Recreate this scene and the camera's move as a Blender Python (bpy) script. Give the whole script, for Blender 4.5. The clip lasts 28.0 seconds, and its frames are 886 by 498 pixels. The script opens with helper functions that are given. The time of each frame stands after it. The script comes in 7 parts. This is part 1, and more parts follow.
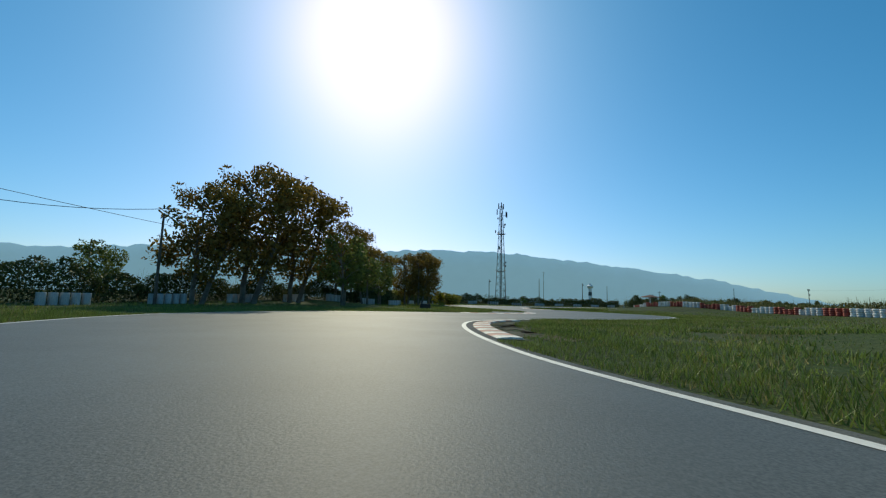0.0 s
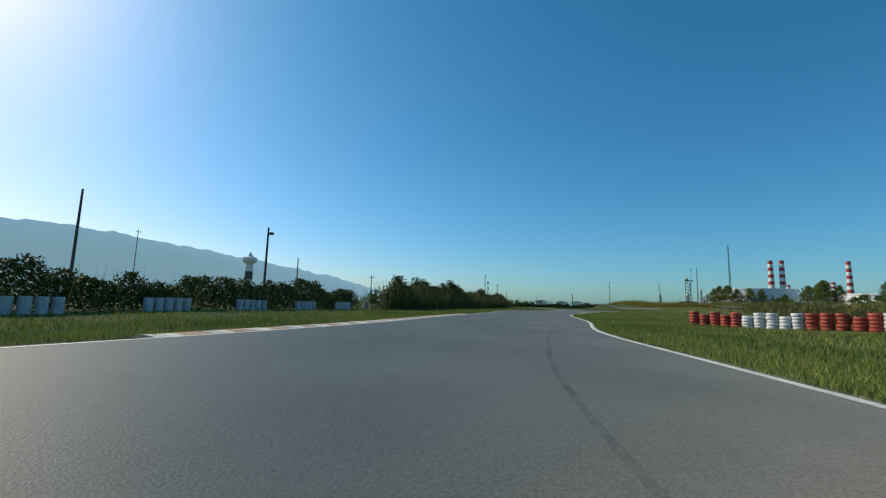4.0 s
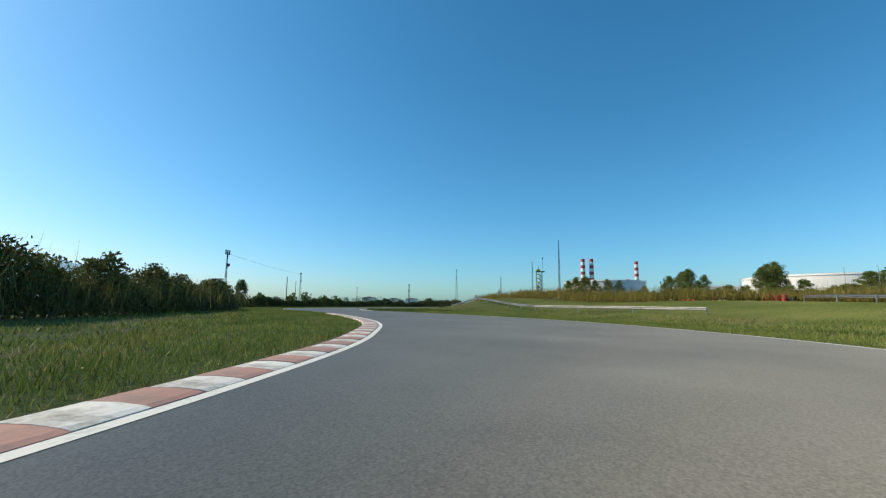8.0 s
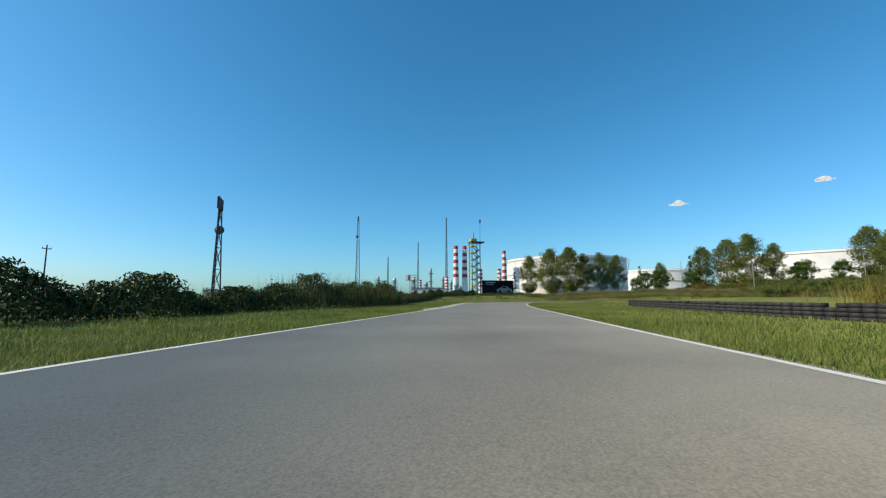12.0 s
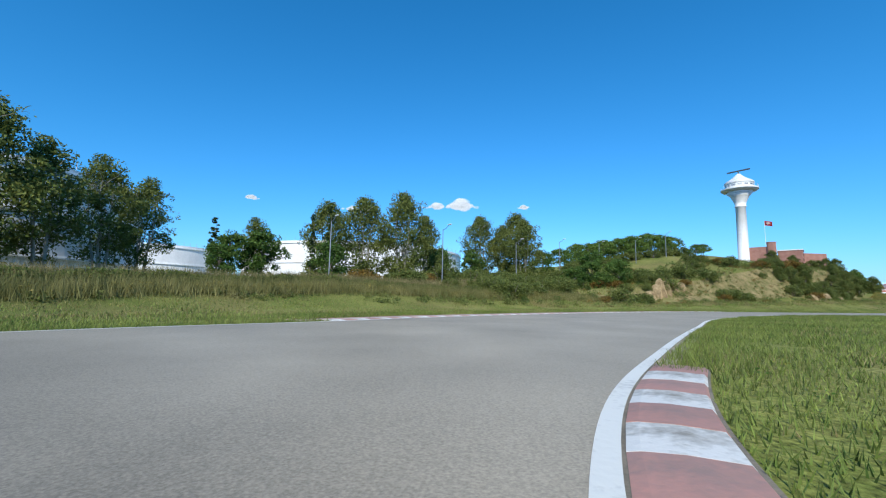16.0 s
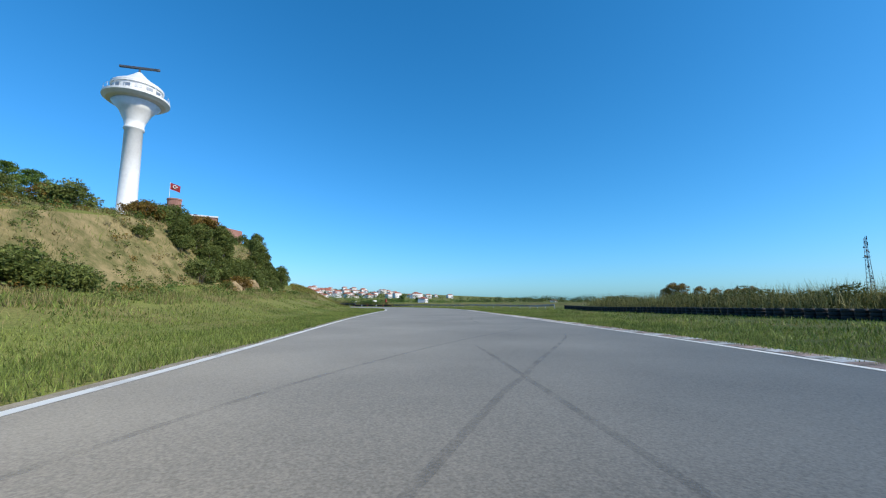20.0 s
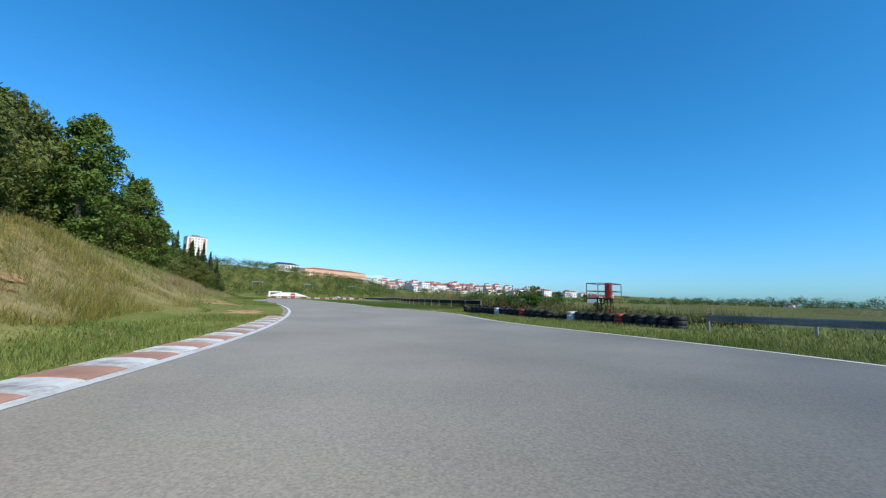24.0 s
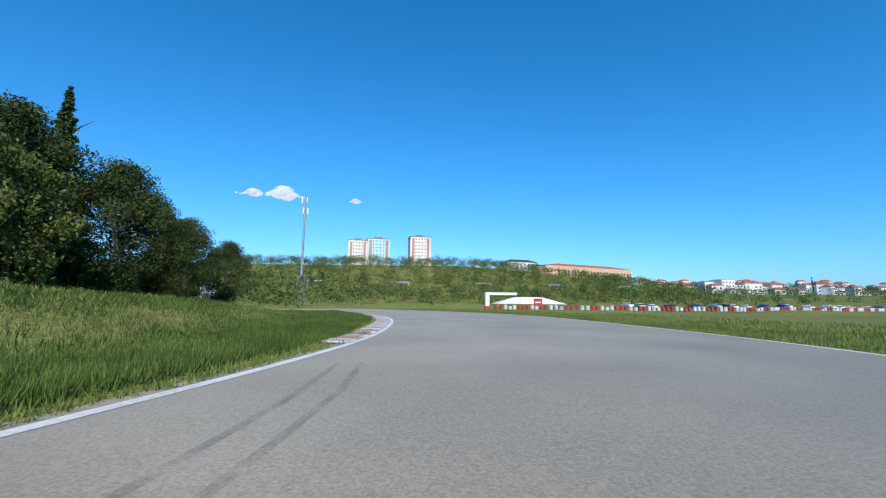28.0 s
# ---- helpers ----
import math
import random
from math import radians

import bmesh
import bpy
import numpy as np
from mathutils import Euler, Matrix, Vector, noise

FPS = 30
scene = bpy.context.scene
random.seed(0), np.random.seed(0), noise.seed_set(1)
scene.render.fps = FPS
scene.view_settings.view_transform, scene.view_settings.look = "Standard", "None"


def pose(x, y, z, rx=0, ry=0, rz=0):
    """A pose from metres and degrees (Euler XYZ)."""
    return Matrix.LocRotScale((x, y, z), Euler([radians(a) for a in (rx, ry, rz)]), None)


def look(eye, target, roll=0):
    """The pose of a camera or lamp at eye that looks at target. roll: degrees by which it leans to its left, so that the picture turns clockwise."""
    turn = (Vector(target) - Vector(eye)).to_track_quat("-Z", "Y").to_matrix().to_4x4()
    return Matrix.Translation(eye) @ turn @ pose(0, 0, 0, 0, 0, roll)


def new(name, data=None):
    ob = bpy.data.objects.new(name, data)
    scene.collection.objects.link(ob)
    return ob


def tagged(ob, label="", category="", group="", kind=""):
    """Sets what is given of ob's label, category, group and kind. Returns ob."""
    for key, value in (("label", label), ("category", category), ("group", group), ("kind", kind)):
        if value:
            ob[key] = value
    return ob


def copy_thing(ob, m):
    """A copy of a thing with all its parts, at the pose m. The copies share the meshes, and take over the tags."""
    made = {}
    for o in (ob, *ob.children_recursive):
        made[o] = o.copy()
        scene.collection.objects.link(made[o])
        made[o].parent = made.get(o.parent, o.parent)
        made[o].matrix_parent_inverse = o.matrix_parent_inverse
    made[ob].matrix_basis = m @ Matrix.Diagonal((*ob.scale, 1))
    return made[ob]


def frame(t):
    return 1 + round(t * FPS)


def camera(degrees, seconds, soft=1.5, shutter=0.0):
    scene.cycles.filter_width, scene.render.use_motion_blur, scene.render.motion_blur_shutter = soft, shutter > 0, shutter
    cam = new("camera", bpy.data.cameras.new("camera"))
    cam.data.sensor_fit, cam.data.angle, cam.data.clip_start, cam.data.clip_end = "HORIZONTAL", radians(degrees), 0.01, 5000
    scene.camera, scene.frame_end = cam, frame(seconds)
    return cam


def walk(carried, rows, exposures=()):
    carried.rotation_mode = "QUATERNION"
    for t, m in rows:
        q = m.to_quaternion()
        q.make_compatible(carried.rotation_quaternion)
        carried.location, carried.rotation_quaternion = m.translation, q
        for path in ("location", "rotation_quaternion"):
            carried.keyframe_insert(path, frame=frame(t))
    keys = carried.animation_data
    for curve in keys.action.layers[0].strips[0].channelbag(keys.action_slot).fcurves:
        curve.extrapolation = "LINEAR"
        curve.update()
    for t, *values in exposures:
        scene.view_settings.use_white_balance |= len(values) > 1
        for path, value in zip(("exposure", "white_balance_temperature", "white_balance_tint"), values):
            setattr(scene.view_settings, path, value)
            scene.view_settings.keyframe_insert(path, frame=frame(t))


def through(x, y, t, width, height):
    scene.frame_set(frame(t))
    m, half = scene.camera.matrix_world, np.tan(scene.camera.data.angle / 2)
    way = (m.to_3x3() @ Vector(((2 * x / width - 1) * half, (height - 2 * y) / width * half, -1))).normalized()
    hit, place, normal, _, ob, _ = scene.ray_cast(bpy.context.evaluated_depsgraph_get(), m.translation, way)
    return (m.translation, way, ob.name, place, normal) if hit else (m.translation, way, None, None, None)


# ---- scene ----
cam = camera(93.5, 28.0, soft=1.2, shutter=0.0)
# seconds, eye, tilt up, turn to the left of +y, lean (degrees)
PATH = [
    (0, (-0.20, 3.54, 1.05), 7.02, 0.94, 1.45),
    (0.5, (-0.04, 16.82, 1.05), 7.70, -10.90, 1.27),
    (1, (2.23, 30.54, 1.05), 7.44, -18.26, 0.48),
    (1.5, (5.29, 44.72, 1.05), 8.05, -17.29, -0.19),
    (2, (8.03, 59.37, 1.05), 8.55, -17.82, 0.31),
    (2.5, (10.63, 73.37, 1.05), 6.57, -19.12, 0.72),
    (3, (13.79, 85.19, 1.05), 7.61, -27.21, 2.87),
    (3.5, (19.04, 95.54, 1.05), 7.61, -38.58, 1.88),
    (4, (26.32, 105.14, 1.05), 7.37, -47.78, 1.60),
    (4.5, (36.12, 114.66, 1.05), 7.24, -55.56, 1.23),
    (5, (46.45, 122.31, 1.05), 7.58, -61.42, 0.53),
    (5.5, (57.09, 128.42, 1.05), 7.70, -67.99, 0.39),
    (6, (68.17, 133.13, 1.05), 7.77, -75.17, 0.56),
    (6.5, (79.83, 136.71, 1.05), 7.93, -80.40, 0.92),
    (7, (92.21, 140.06, 1.05), 8.02, -78.89, 0.14),
    (7.5, (104.65, 144.01, 1.05), 8.06, -75.10, 0.84),
    (8, (118.74, 149.56, 1.05), 7.61, -70.16, 0.73),
    (8.5, (133.19, 156.88, 1.05), 7.36, -65.50, 0.78),
    (9, (147.39, 165.71, 1.05), 7.71, -61.48, 0.76),
    (9.5, (161.19, 174.81, 1.05), 7.32, -60.57, 2.00),
    (10, (174.80, 183.59, 1.05), 6.58, -63.28, 1.38),
    (10.5, (188.31, 190.92, 1.05), 5.96, -66.51, 1.55),
    (11, (201.94, 195.64, 1.05), 6.58, -74.19, 1.16),
    (11.5, (217.55, 199.11, 1.05), 6.88, -82.06, 0.38),
    (12, (235.10, 200.21, 1.05), 6.73, -91.03, -0.12),
    (12.5, (252.93, 199.79, 1.05), 6.88, -95.65, -0.25),
    (13, (270.23, 198.73, 1.05), 7.08, -99.63, -0.32),
    (13.5, (286.21, 197.07, 1.05), 7.02, -105.13, -0.31),
    (14, (300.05, 194.72, 1.05), 6.68, -112.42, 0.18),
    (14.5, (311.93, 190.82, 1.05), 6.31, -120.61, 0.48),
    (15, (320.13, 186.31, 1.05), 6.19, -130.44, 1.00),
    (15.5, (324.66, 181.13, 1.05), 6.00, -144.85, 1.84),
    (16, (328.52, 173.11, 1.05), 6.87, -160.18, 1.11),
    (16.5, (330.66, 163.24, 1.05), 7.16, -171.18, 0.52),
    (17, (331.22, 153.24, 1.05), 7.85, -182.96, -0.47),
    (17.5, (330.15, 142.65, 1.05), 7.83, -196.35, -0.84),
    (18, (327.04, 131.54, 1.05), 7.77, -208.20, -0.81),
    (18.5, (323.01, 123.17, 1.05), 7.21, -217.89, -0.22),
    (19, (317.45, 115.38, 1.05), 7.18, -224.33, -0.21),
    (19.5, (310.71, 108.03, 1.05), 7.41, -228.77, 0.10),
    (20, (303.41, 101.38, 1.05), 7.42, -231.62, -0.10),
    (20.5, (295.45, 94.80, 1.05), 7.36, -231.93, -0.52),
    (21, (286.66, 86.95, 1.05), 7.53, -230.44, -0.20),
    (21.5, (277.85, 78.19, 1.05), 7.78, -227.95, 0.23),
    (22, (268.13, 68.24, 1.05), 7.68, -225.74, -0.01),
    (22.5, (258.10, 57.12, 1.05), 7.48, -223.52, 0.10),
    (23, (248.31, 45.01, 1.05), 7.25, -220.85, 0.47),
    (23.5, (239.20, 32.09, 1.05), 6.90, -217.18, 1.24),
    (24, (231.28, 18.54, 1.05), 6.96, -211.98, 1.48),
    (24.5, (224.17, 3.85, 1.05), 7.14, -206.34, 1.89),
    (25, (218.25, -11.52, 1.05), 7.35, -201.23, 1.72),
    (25.5, (213.68, -27.32, 1.05), 6.75, -196.64, 0.92),
    (26, (210.49, -43.58, 1.05), 6.69, -192.99, 0.18),
    (26.5, (208.31, -59.48, 1.05), 7.06, -190.75, 0.08),
    (27, (206.87, -75.37, 1.05), 7.97, -188.95, 0.31),
    (27.5, (206.06, -91.37, 1.05), 7.48, -185.67, 0.78),
    (28, (206.06, -107.42, 1.05), 7.32, -180.77, 0.59),
]


def aimed(eye, tilt, turn, lean):
    a, e = radians(turn), radians(tilt)
    ahead = Vector((-math.sin(a) * math.cos(e), math.cos(a) * math.cos(e), math.sin(e)))
    return look(eye, Vector(eye) + ahead * 10, lean)


EXPOSURES = [(0, -0.50, 7800, -3), (3, -0.52, 7500, -2), (4.5, -0.26, 8200, 4), (8, 0.04, 8300, 6), (11, 0.05, 8300, 6), (14, 0.10, 6900, 5), (16, 0.10, 6350, 7), (20, 0.12, 6600, 9), (24, 0.10, 6500, 9), (28, 0.07, 6250, 9)]
walk(cam, [(t, aimed(eye, tilt, turn, lean)) for t, eye, tilt, turn, lean in PATH], EXPOSURES)

# ---- daylight ----
SUN_TURN, SUN_HEIGHT = radians(11.0), radians(35.6)
world = bpy.data.worlds.new("sky")
scene.world = world
world.use_nodes = True
wn = world.node_tree.nodes
sky = wn.new("ShaderNodeTexSky")
sky.sky_type = "NISHITA"
sky.sun_disc = False
sky.sun_elevation = SUN_HEIGHT
sky.sun_rotation = -SUN_TURN
sky.altitude = 50
sky.air_density, sky.dust_density, sky.ozone_density = 1.0, 0.85, 5.0
wn["Background"].inputs["Strength"].default_value = 0.14
clear_air = wn.new("ShaderNodeMix")
clear_air.data_type, clear_air.blend_type = "RGBA", "MULTIPLY"
clear_air.inputs[0].default_value = 1.0
clear_air.inputs[7].default_value = (1.0, 1.0, 1.34, 1.0)
bands = wn.new("ShaderNodeSeparateColor")
world.node_tree.links.new(sky.outputs["Color"], bands.inputs[0])
deep = wn.new("ShaderNodeMath")
deep.operation = "POWER"
deep.inputs[1].default_value = 1.6
world.node_tree.links.new(bands.outputs[0], deep.inputs[0])
less_red = wn.new("ShaderNodeMath")
less_red.operation = "MULTIPLY"
less_red.inputs[1].default_value = 0.27
world.node_tree.links.new(deep.outputs[0], less_red.inputs[0])
red = wn.new("ShaderNodeMath")
red.operation = "MINIMUM"
world.node_tree.links.new(less_red.outputs[0], red.inputs[0])
world.node_tree.links.new(bands.outputs[0], red.inputs[1])
joined = wn.new("ShaderNodeCombineColor")
world.node_tree.links.new(red.outputs[0], joined.inputs[0])
world.node_tree.links.new(bands.outputs[1], joined.inputs[1])
world.node_tree.links.new(bands.outputs[2], joined.inputs[2])
world.node_tree.links.new(joined.outputs[0], clear_air.inputs[6])
world.node_tree.links.new(clear_air.outputs[2], wn["Background"].inputs["Color"])
sun_way = Vector((-math.sin(SUN_TURN) * math.cos(SUN_HEIGHT), math.cos(SUN_TURN) * math.cos(SUN_HEIGHT), math.sin(SUN_HEIGHT)))
sun_data = bpy.data.lights.new("sun", "SUN")
sun_data.energy, sun_data.angle, sun_data.color = 4.2, radians(0.53), (1.0, 0.93, 0.80)
sun = new("sun", sun_data)
sun.matrix_world = look((0, 0, 300), Vector((0, 0, 300)) - sun_way)


# ---- materials ----
def rgba(c):
    return (c[0], c[1], c[2], 1.0)


def surface(name, low, high, size=1.0, fine=12.0, rough=0.8, bump=0.15, metal=0.0, vary=0.0, stops=(0.35, 0.65), island=0.0, spec=0.5, grain=0.4):
    """A mottled surface: two scales of noise between two colours, fine relief, and a change from object to object."""
    m = bpy.data.materials.new(name)
    m.use_nodes = True
    nt = m.node_tree
    n, link = nt.nodes, nt.links.new
    bsdf = n["Principled BSDF"]
    place = n.new("ShaderNodeTexCoord").outputs["Object"]
    big = n.new("ShaderNodeTexNoise")
    big.inputs["Scale"].default_value, big.inputs["Detail"].default_value = 1.0 / size, 4.0
    link(place, big.inputs["Vector"])
    small = n.new("ShaderNodeTexNoise")
    small.inputs["Scale"].default_value, small.inputs["Detail"].default_value = fine / size, 3.0
    link(place, small.inputs["Vector"])
    mix = n.new("ShaderNodeMix")
    mix.inputs[0].default_value = grain
    link(big.outputs["Fac"], mix.inputs[2])
    link(small.outputs["Fac"], mix.inputs[3])
    ramp = n.new("ShaderNodeValToRGB")
    ramp.color_ramp.elements[0].position, ramp.color_ramp.elements[0].color = stops[0], rgba(low)
    ramp.color_ramp.elements[1].position, ramp.color_ramp.elements[1].color = stops[1], rgba(high)
    link(mix.outputs[0], ramp.inputs["Fac"])
    colour = ramp.outputs["Color"]
    if vary or island:
        chance = n.new("ShaderNodeObjectInfo").outputs["Random"] if vary else n.new("ShaderNodeNewGeometry").outputs["Random Per Island"]
        span = n.new("ShaderNodeMapRange")
        amount = vary or island
        span.inputs["To Min"].default_value, span.inputs["To Max"].default_value = 1 - amount, 1 + amount
        link(chance, span.inputs["Value"])
        tone = n.new("ShaderNodeHueSaturation")
        link(span.outputs["Result"], tone.inputs["Value"])
        link(colour, tone.inputs["Color"])
        colour = tone.outputs["Color"]
    link(colour, bsdf.inputs["Base Color"])
    bsdf.inputs["Roughness"].default_value = rough
    bsdf.inputs["Metallic"].default_value = metal
    bsdf.inputs["Specular IOR Level"].default_value = spec
    bsdf.inputs["Diffuse Roughness"].default_value = 1.0 if rough > 0.8 else 0.0
    if bump:
        b = n.new("ShaderNodeBump")
        b.inputs["Strength"].default_value, b.inputs["Distance"].default_value = bump, 0.3 * size / fine
        link(small.outputs["Fac"], b.inputs["Height"])
        link(b.outputs["Normal"], bsdf.inputs["Normal"])
    return m


def leafy(name, low, high, size=3.0, island=0.35, through=0.35):
    """Foliage: mottled, different from leaf to leaf, and letting some light through."""
    m = surface(name, low, high, size=size, fine=9.0, rough=0.6, bump=0.0, island=island, spec=0.25)
    nt = m.node_tree
    bsdf, out = nt.nodes["Principled BSDF"], nt.nodes["Material Output"]
    thin = nt.nodes.new("ShaderNodeBsdfTranslucent")
    nt.links.new(bsdf.inputs["Base Color"].links[0].from_socket, thin.inputs["Color"])
    both = nt.nodes.new("ShaderNodeMixShader")
    both.inputs[0].default_value = through
    nt.links.new(bsdf.outputs[0], both.inputs[1])
    nt.links.new(thin.outputs[0], both.inputs[2])
    nt.links.new(both.outputs[0], out.inputs["Surface"])
    return m


M = {}
M["ground"] = surface("meadow_ground", (0.085, 0.118, 0.022), (0.20, 0.205, 0.060), size=7.0, fine=30.0, rough=0.95, bump=0.6, spec=0.1)
M["asphalt"] = surface("asphalt", (0.124, 0.113, 0.091), (0.285, 0.258, 0.208), size=4.0, fine=170.0, rough=0.63, bump=0.65, stops=(0.32, 0.68), spec=0.30, grain=0.6)
M["asphalt"].node_tree.nodes["Principled BSDF"].inputs["Diffuse Roughness"].default_value = 1.0
M["asphalt_edge"] = surface("crumbling_asphalt", (0.10, 0.09, 0.07), (0.30, 0.265, 0.20), size=0.8, fine=30.0, rough=0.9, bump=0.8, spec=0.2)
M["paint"] = surface("white_road_paint", (0.38, 0.355, 0.31), (0.74, 0.71, 0.63), size=1.2, fine=14.0, rough=0.6, bump=0.2, stops=(0.25, 0.5))
M["kerb_white"] = surface("white_kerb_paint", (0.30, 0.27, 0.22), (0.72, 0.69, 0.63), size=0.9, fine=10.0, rough=0.7, bump=0.4, vary=0.12, stops=(0.34, 0.56))
M["kerb_red"] = surface("red_kerb_paint", (0.33, 0.21, 0.17), (0.52, 0.26, 0.20), size=0.9, fine=10.0, rough=0.75, bump=0.3, vary=0.12)
M["kerb_orange"] = surface("faded_orange_kerb_paint", (0.40, 0.21, 0.13), (0.56, 0.30, 0.19), size=0.9, fine=10.0, rough=0.7, bump=0.3, vary=0.1)
M["soil"] = surface("bare_soil", (0.17, 0.10, 0.055), (0.33, 0.24, 0.14), size=1.6, fine=16.0, rough=0.95, bump=0.8, spec=0.1)
M["concrete"] = surface("old_concrete", (0.24, 0.21, 0.18), (0.4, 0.36, 0.31), size=2.5, fine=30.0, rough=0.85, bump=0.4)
# air haze painted into the mountains: pale blue colour plus a glow
M["painted_haze"] = surface("haze_painted_mountain", (0.20, 0.33, 0.42), (0.26, 0.39, 0.48), size=900.0, fine=6.0, rough=1.0, bump=0.0, spec=0.0)
M["painted_haze"].node_tree.nodes["Principled BSDF"].inputs["Emission Color"].default_value = (0.26, 0.45, 0.58, 1)
M["painted_haze"].node_tree.nodes["Principled BSDF"].inputs["Emission Strength"].default_value = 0.75


# dry patches in the grass, and bare earth where the ground is steep
nt = M["ground"].node_tree
dry = nt.nodes.new("ShaderNodeTexNoise")
dry.inputs["Scale"].default_value, dry.inputs["Detail"].default_value = 0.11, 8.0
nt.links.new(nt.nodes["Texture Coordinate"].outputs["Object"], dry.inputs["Vector"])
parched = nt.nodes.new("ShaderNodeMapRange")
for slot, value in (("From Min", 0.47), ("From Max", 0.66), ("To Min", 0.0), ("To Max", 0.5)):
    parched.inputs[slot].default_value = value
nt.links.new(dry.outputs["Fac"], parched.inputs["Value"])
straw = nt.nodes.new("ShaderNodeMix")
straw.data_type = "RGBA"
straw.inputs[7].default_value = (0.175, 0.130, 0.060, 1)
nt.links.new(parched.outputs["Result"], straw.inputs[0])
nt.links.new(nt.nodes["Principled BSDF"].inputs["Base Color"].links[0].from_socket, straw.inputs[6])
nt.links.new(straw.outputs[2], nt.nodes["Principled BSDF"].inputs["Base Color"])
# the close texture of stems and gaps between them
sward = nt.nodes.new("ShaderNodeTexNoise")
sward.inputs["Scale"].default_value, sward.inputs["Detail"].default_value, sward.inputs["Roughness"].default_value = 13.0, 6.0, 0.75
nt.links.new(nt.nodes["Texture Coordinate"].outputs["Object"], sward.inputs["Vector"])
gaps = nt.nodes.new("ShaderNodeMapRange")
for slot, value in (("From Min", 0.34), ("From Max", 0.66), ("To Min", 0.30), ("To Max", 1.35)):
    gaps.inputs[slot].default_value = value
nt.links.new(sward.outputs["Fac"], gaps.inputs["Value"])
stems = nt.nodes.new("ShaderNodeHueSaturation")
nt.links.new(gaps.outputs["Result"], stems.inputs["Value"])
nt.links.new(nt.nodes["Principled BSDF"].inputs["Base Color"].links[0].from_socket, stems.inputs["Color"])
nt.links.new(stems.outputs["Color"], nt.nodes["Principled BSDF"].inputs["Base Color"])
lean = nt.nodes.new("ShaderNodeSeparateXYZ")
nt.links.new(nt.nodes.new("ShaderNodeNewGeometry").outputs["True Normal"], lean.inputs["Vector"])
steep = nt.nodes.new("ShaderNodeMapRange")
for slot, value in (("From Min", 0.975), ("From Max", 0.90), ("To Min", 0.0), ("To Max", 0.7)):
    steep.inputs[slot].default_value = value
nt.links.new(lean.outputs["Z"], steep.inputs["Value"])
earth = nt.nodes.new("ShaderNodeMix")
earth.data_type = "RGBA"
clods = nt.nodes.new("ShaderNodeTexNoise")
clods.inputs["Scale"].default_value, clods.inputs["Detail"].default_value, clods.inputs["Roughness"].default_value = 0.7, 10.0, 0.7
nt.links.new(nt.nodes["Texture Coordinate"].outputs["Object"], clods.inputs["Vector"])
ochre = nt.nodes.new("ShaderNodeValToRGB")
ochre.color_ramp.elements[0].position, ochre.color_ramp.elements[0].color = 0.38, (0.10, 0.095, 0.04, 1)
ochre.color_ramp.elements[1].position, ochre.color_ramp.elements[1].color = 0.62, (0.32, 0.235, 0.13, 1)
nt.links.new(clods.outputs["Fac"], ochre.inputs["Fac"])
nt.links.new(ochre.outputs["Color"], earth.inputs[7])
nt.links.new(steep.outputs["Result"], earth.inputs[0])
nt.links.new(nt.nodes["Principled BSDF"].inputs["Base Color"].links[0].from_socket, earth.inputs[6])
nt.links.new(earth.outputs[2], nt.nodes["Principled BSDF"].inputs["Base Color"])


# ---- small mesh tools ----
def part(name, bm, material, parent=None, label="", smooth=False):
    """Links a bmesh as one mesh object, under a thing or a part."""
    me = bpy.data.meshes.new(name)
    bm.to_mesh(me)
    bm.free()
    if smooth:
        me.polygons.foreach_set("use_smooth", [True] * len(me.polygons))
    for one in material if isinstance(material, (list, tuple)) else [material]:
        me.materials.append(one)
    ob = new(name, me)
    if parent is not None:
        ob.parent = parent
    if label:
        ob["label"] = label
    return ob


def mesh_of(name, verts, faces, material, parent=None, label="", smooth=False, shades=None):
    """A mesh from arrays of points and of faces with the same number of corners."""
    verts, faces = np.asarray(verts, np.float32), np.asarray(faces, np.int32)
    me = bpy.data.meshes.new(name)
    me.vertices.add(len(verts))
    me.vertices.foreach_set("co", verts.ravel())
    k = faces.shape[1]
    me.loops.add(faces.size)
    me.loops.foreach_set("vertex_index", faces.ravel())
    me.polygons.add(len(faces))
    me.polygons.foreach_set("loop_start", np.arange(0, faces.size, k, dtype=np.int32))
    me.polygons.foreach_set("loop_total", np.full(len(faces), k, np.int32))
    for one in material if isinstance(material, (list, tuple)) else [material]:
        me.materials.append(one)
    if shades is not None:
        me.polygons.foreach_set("material_index", np.asarray(shades, np.int32))
    if smooth:
        me.polygons.foreach_set("use_smooth", np.ones(len(faces), bool))
    me.update(calc_edges=True)
    ob = new(name, me)
    if parent is not None:
        ob.parent = parent
    if label:
        ob["label"] = label
    return ob


def add_box(bm, x, y, z, sx, sy, sz, turn=0.0, bevel=0.0):
    """A box centred on x, y with its foot at z."""
    m = Matrix.Translation((x, y, z + sz / 2)) @ Matrix.Rotation(turn, 4, "Z") @ Matrix.Diagonal((sx, sy, sz, 1))
    made = bmesh.ops.create_cube(bm, size=1.0, matrix=m)["verts"]
    if bevel:
        bmesh.ops.bevel(bm, geom=list({e for v in made for e in v.link_edges}), offset=bevel, segments=1, affect="EDGES")


def add_bar(bm, a, b, r, r2=None, sides=6, caps=True):
    """A round bar from a to b, tapering from r to r2."""
    a, b = Vector(a), Vector(b)
    d = b - a
    m = Matrix.Translation((a + b) / 2) @ d.to_track_quat("Z", "Y").to_matrix().to_4x4()
    bmesh.ops.create_cone(bm, cap_ends=caps, segments=sides, radius1=r, radius2=r if r2 is None else r2, depth=d.length, matrix=m)


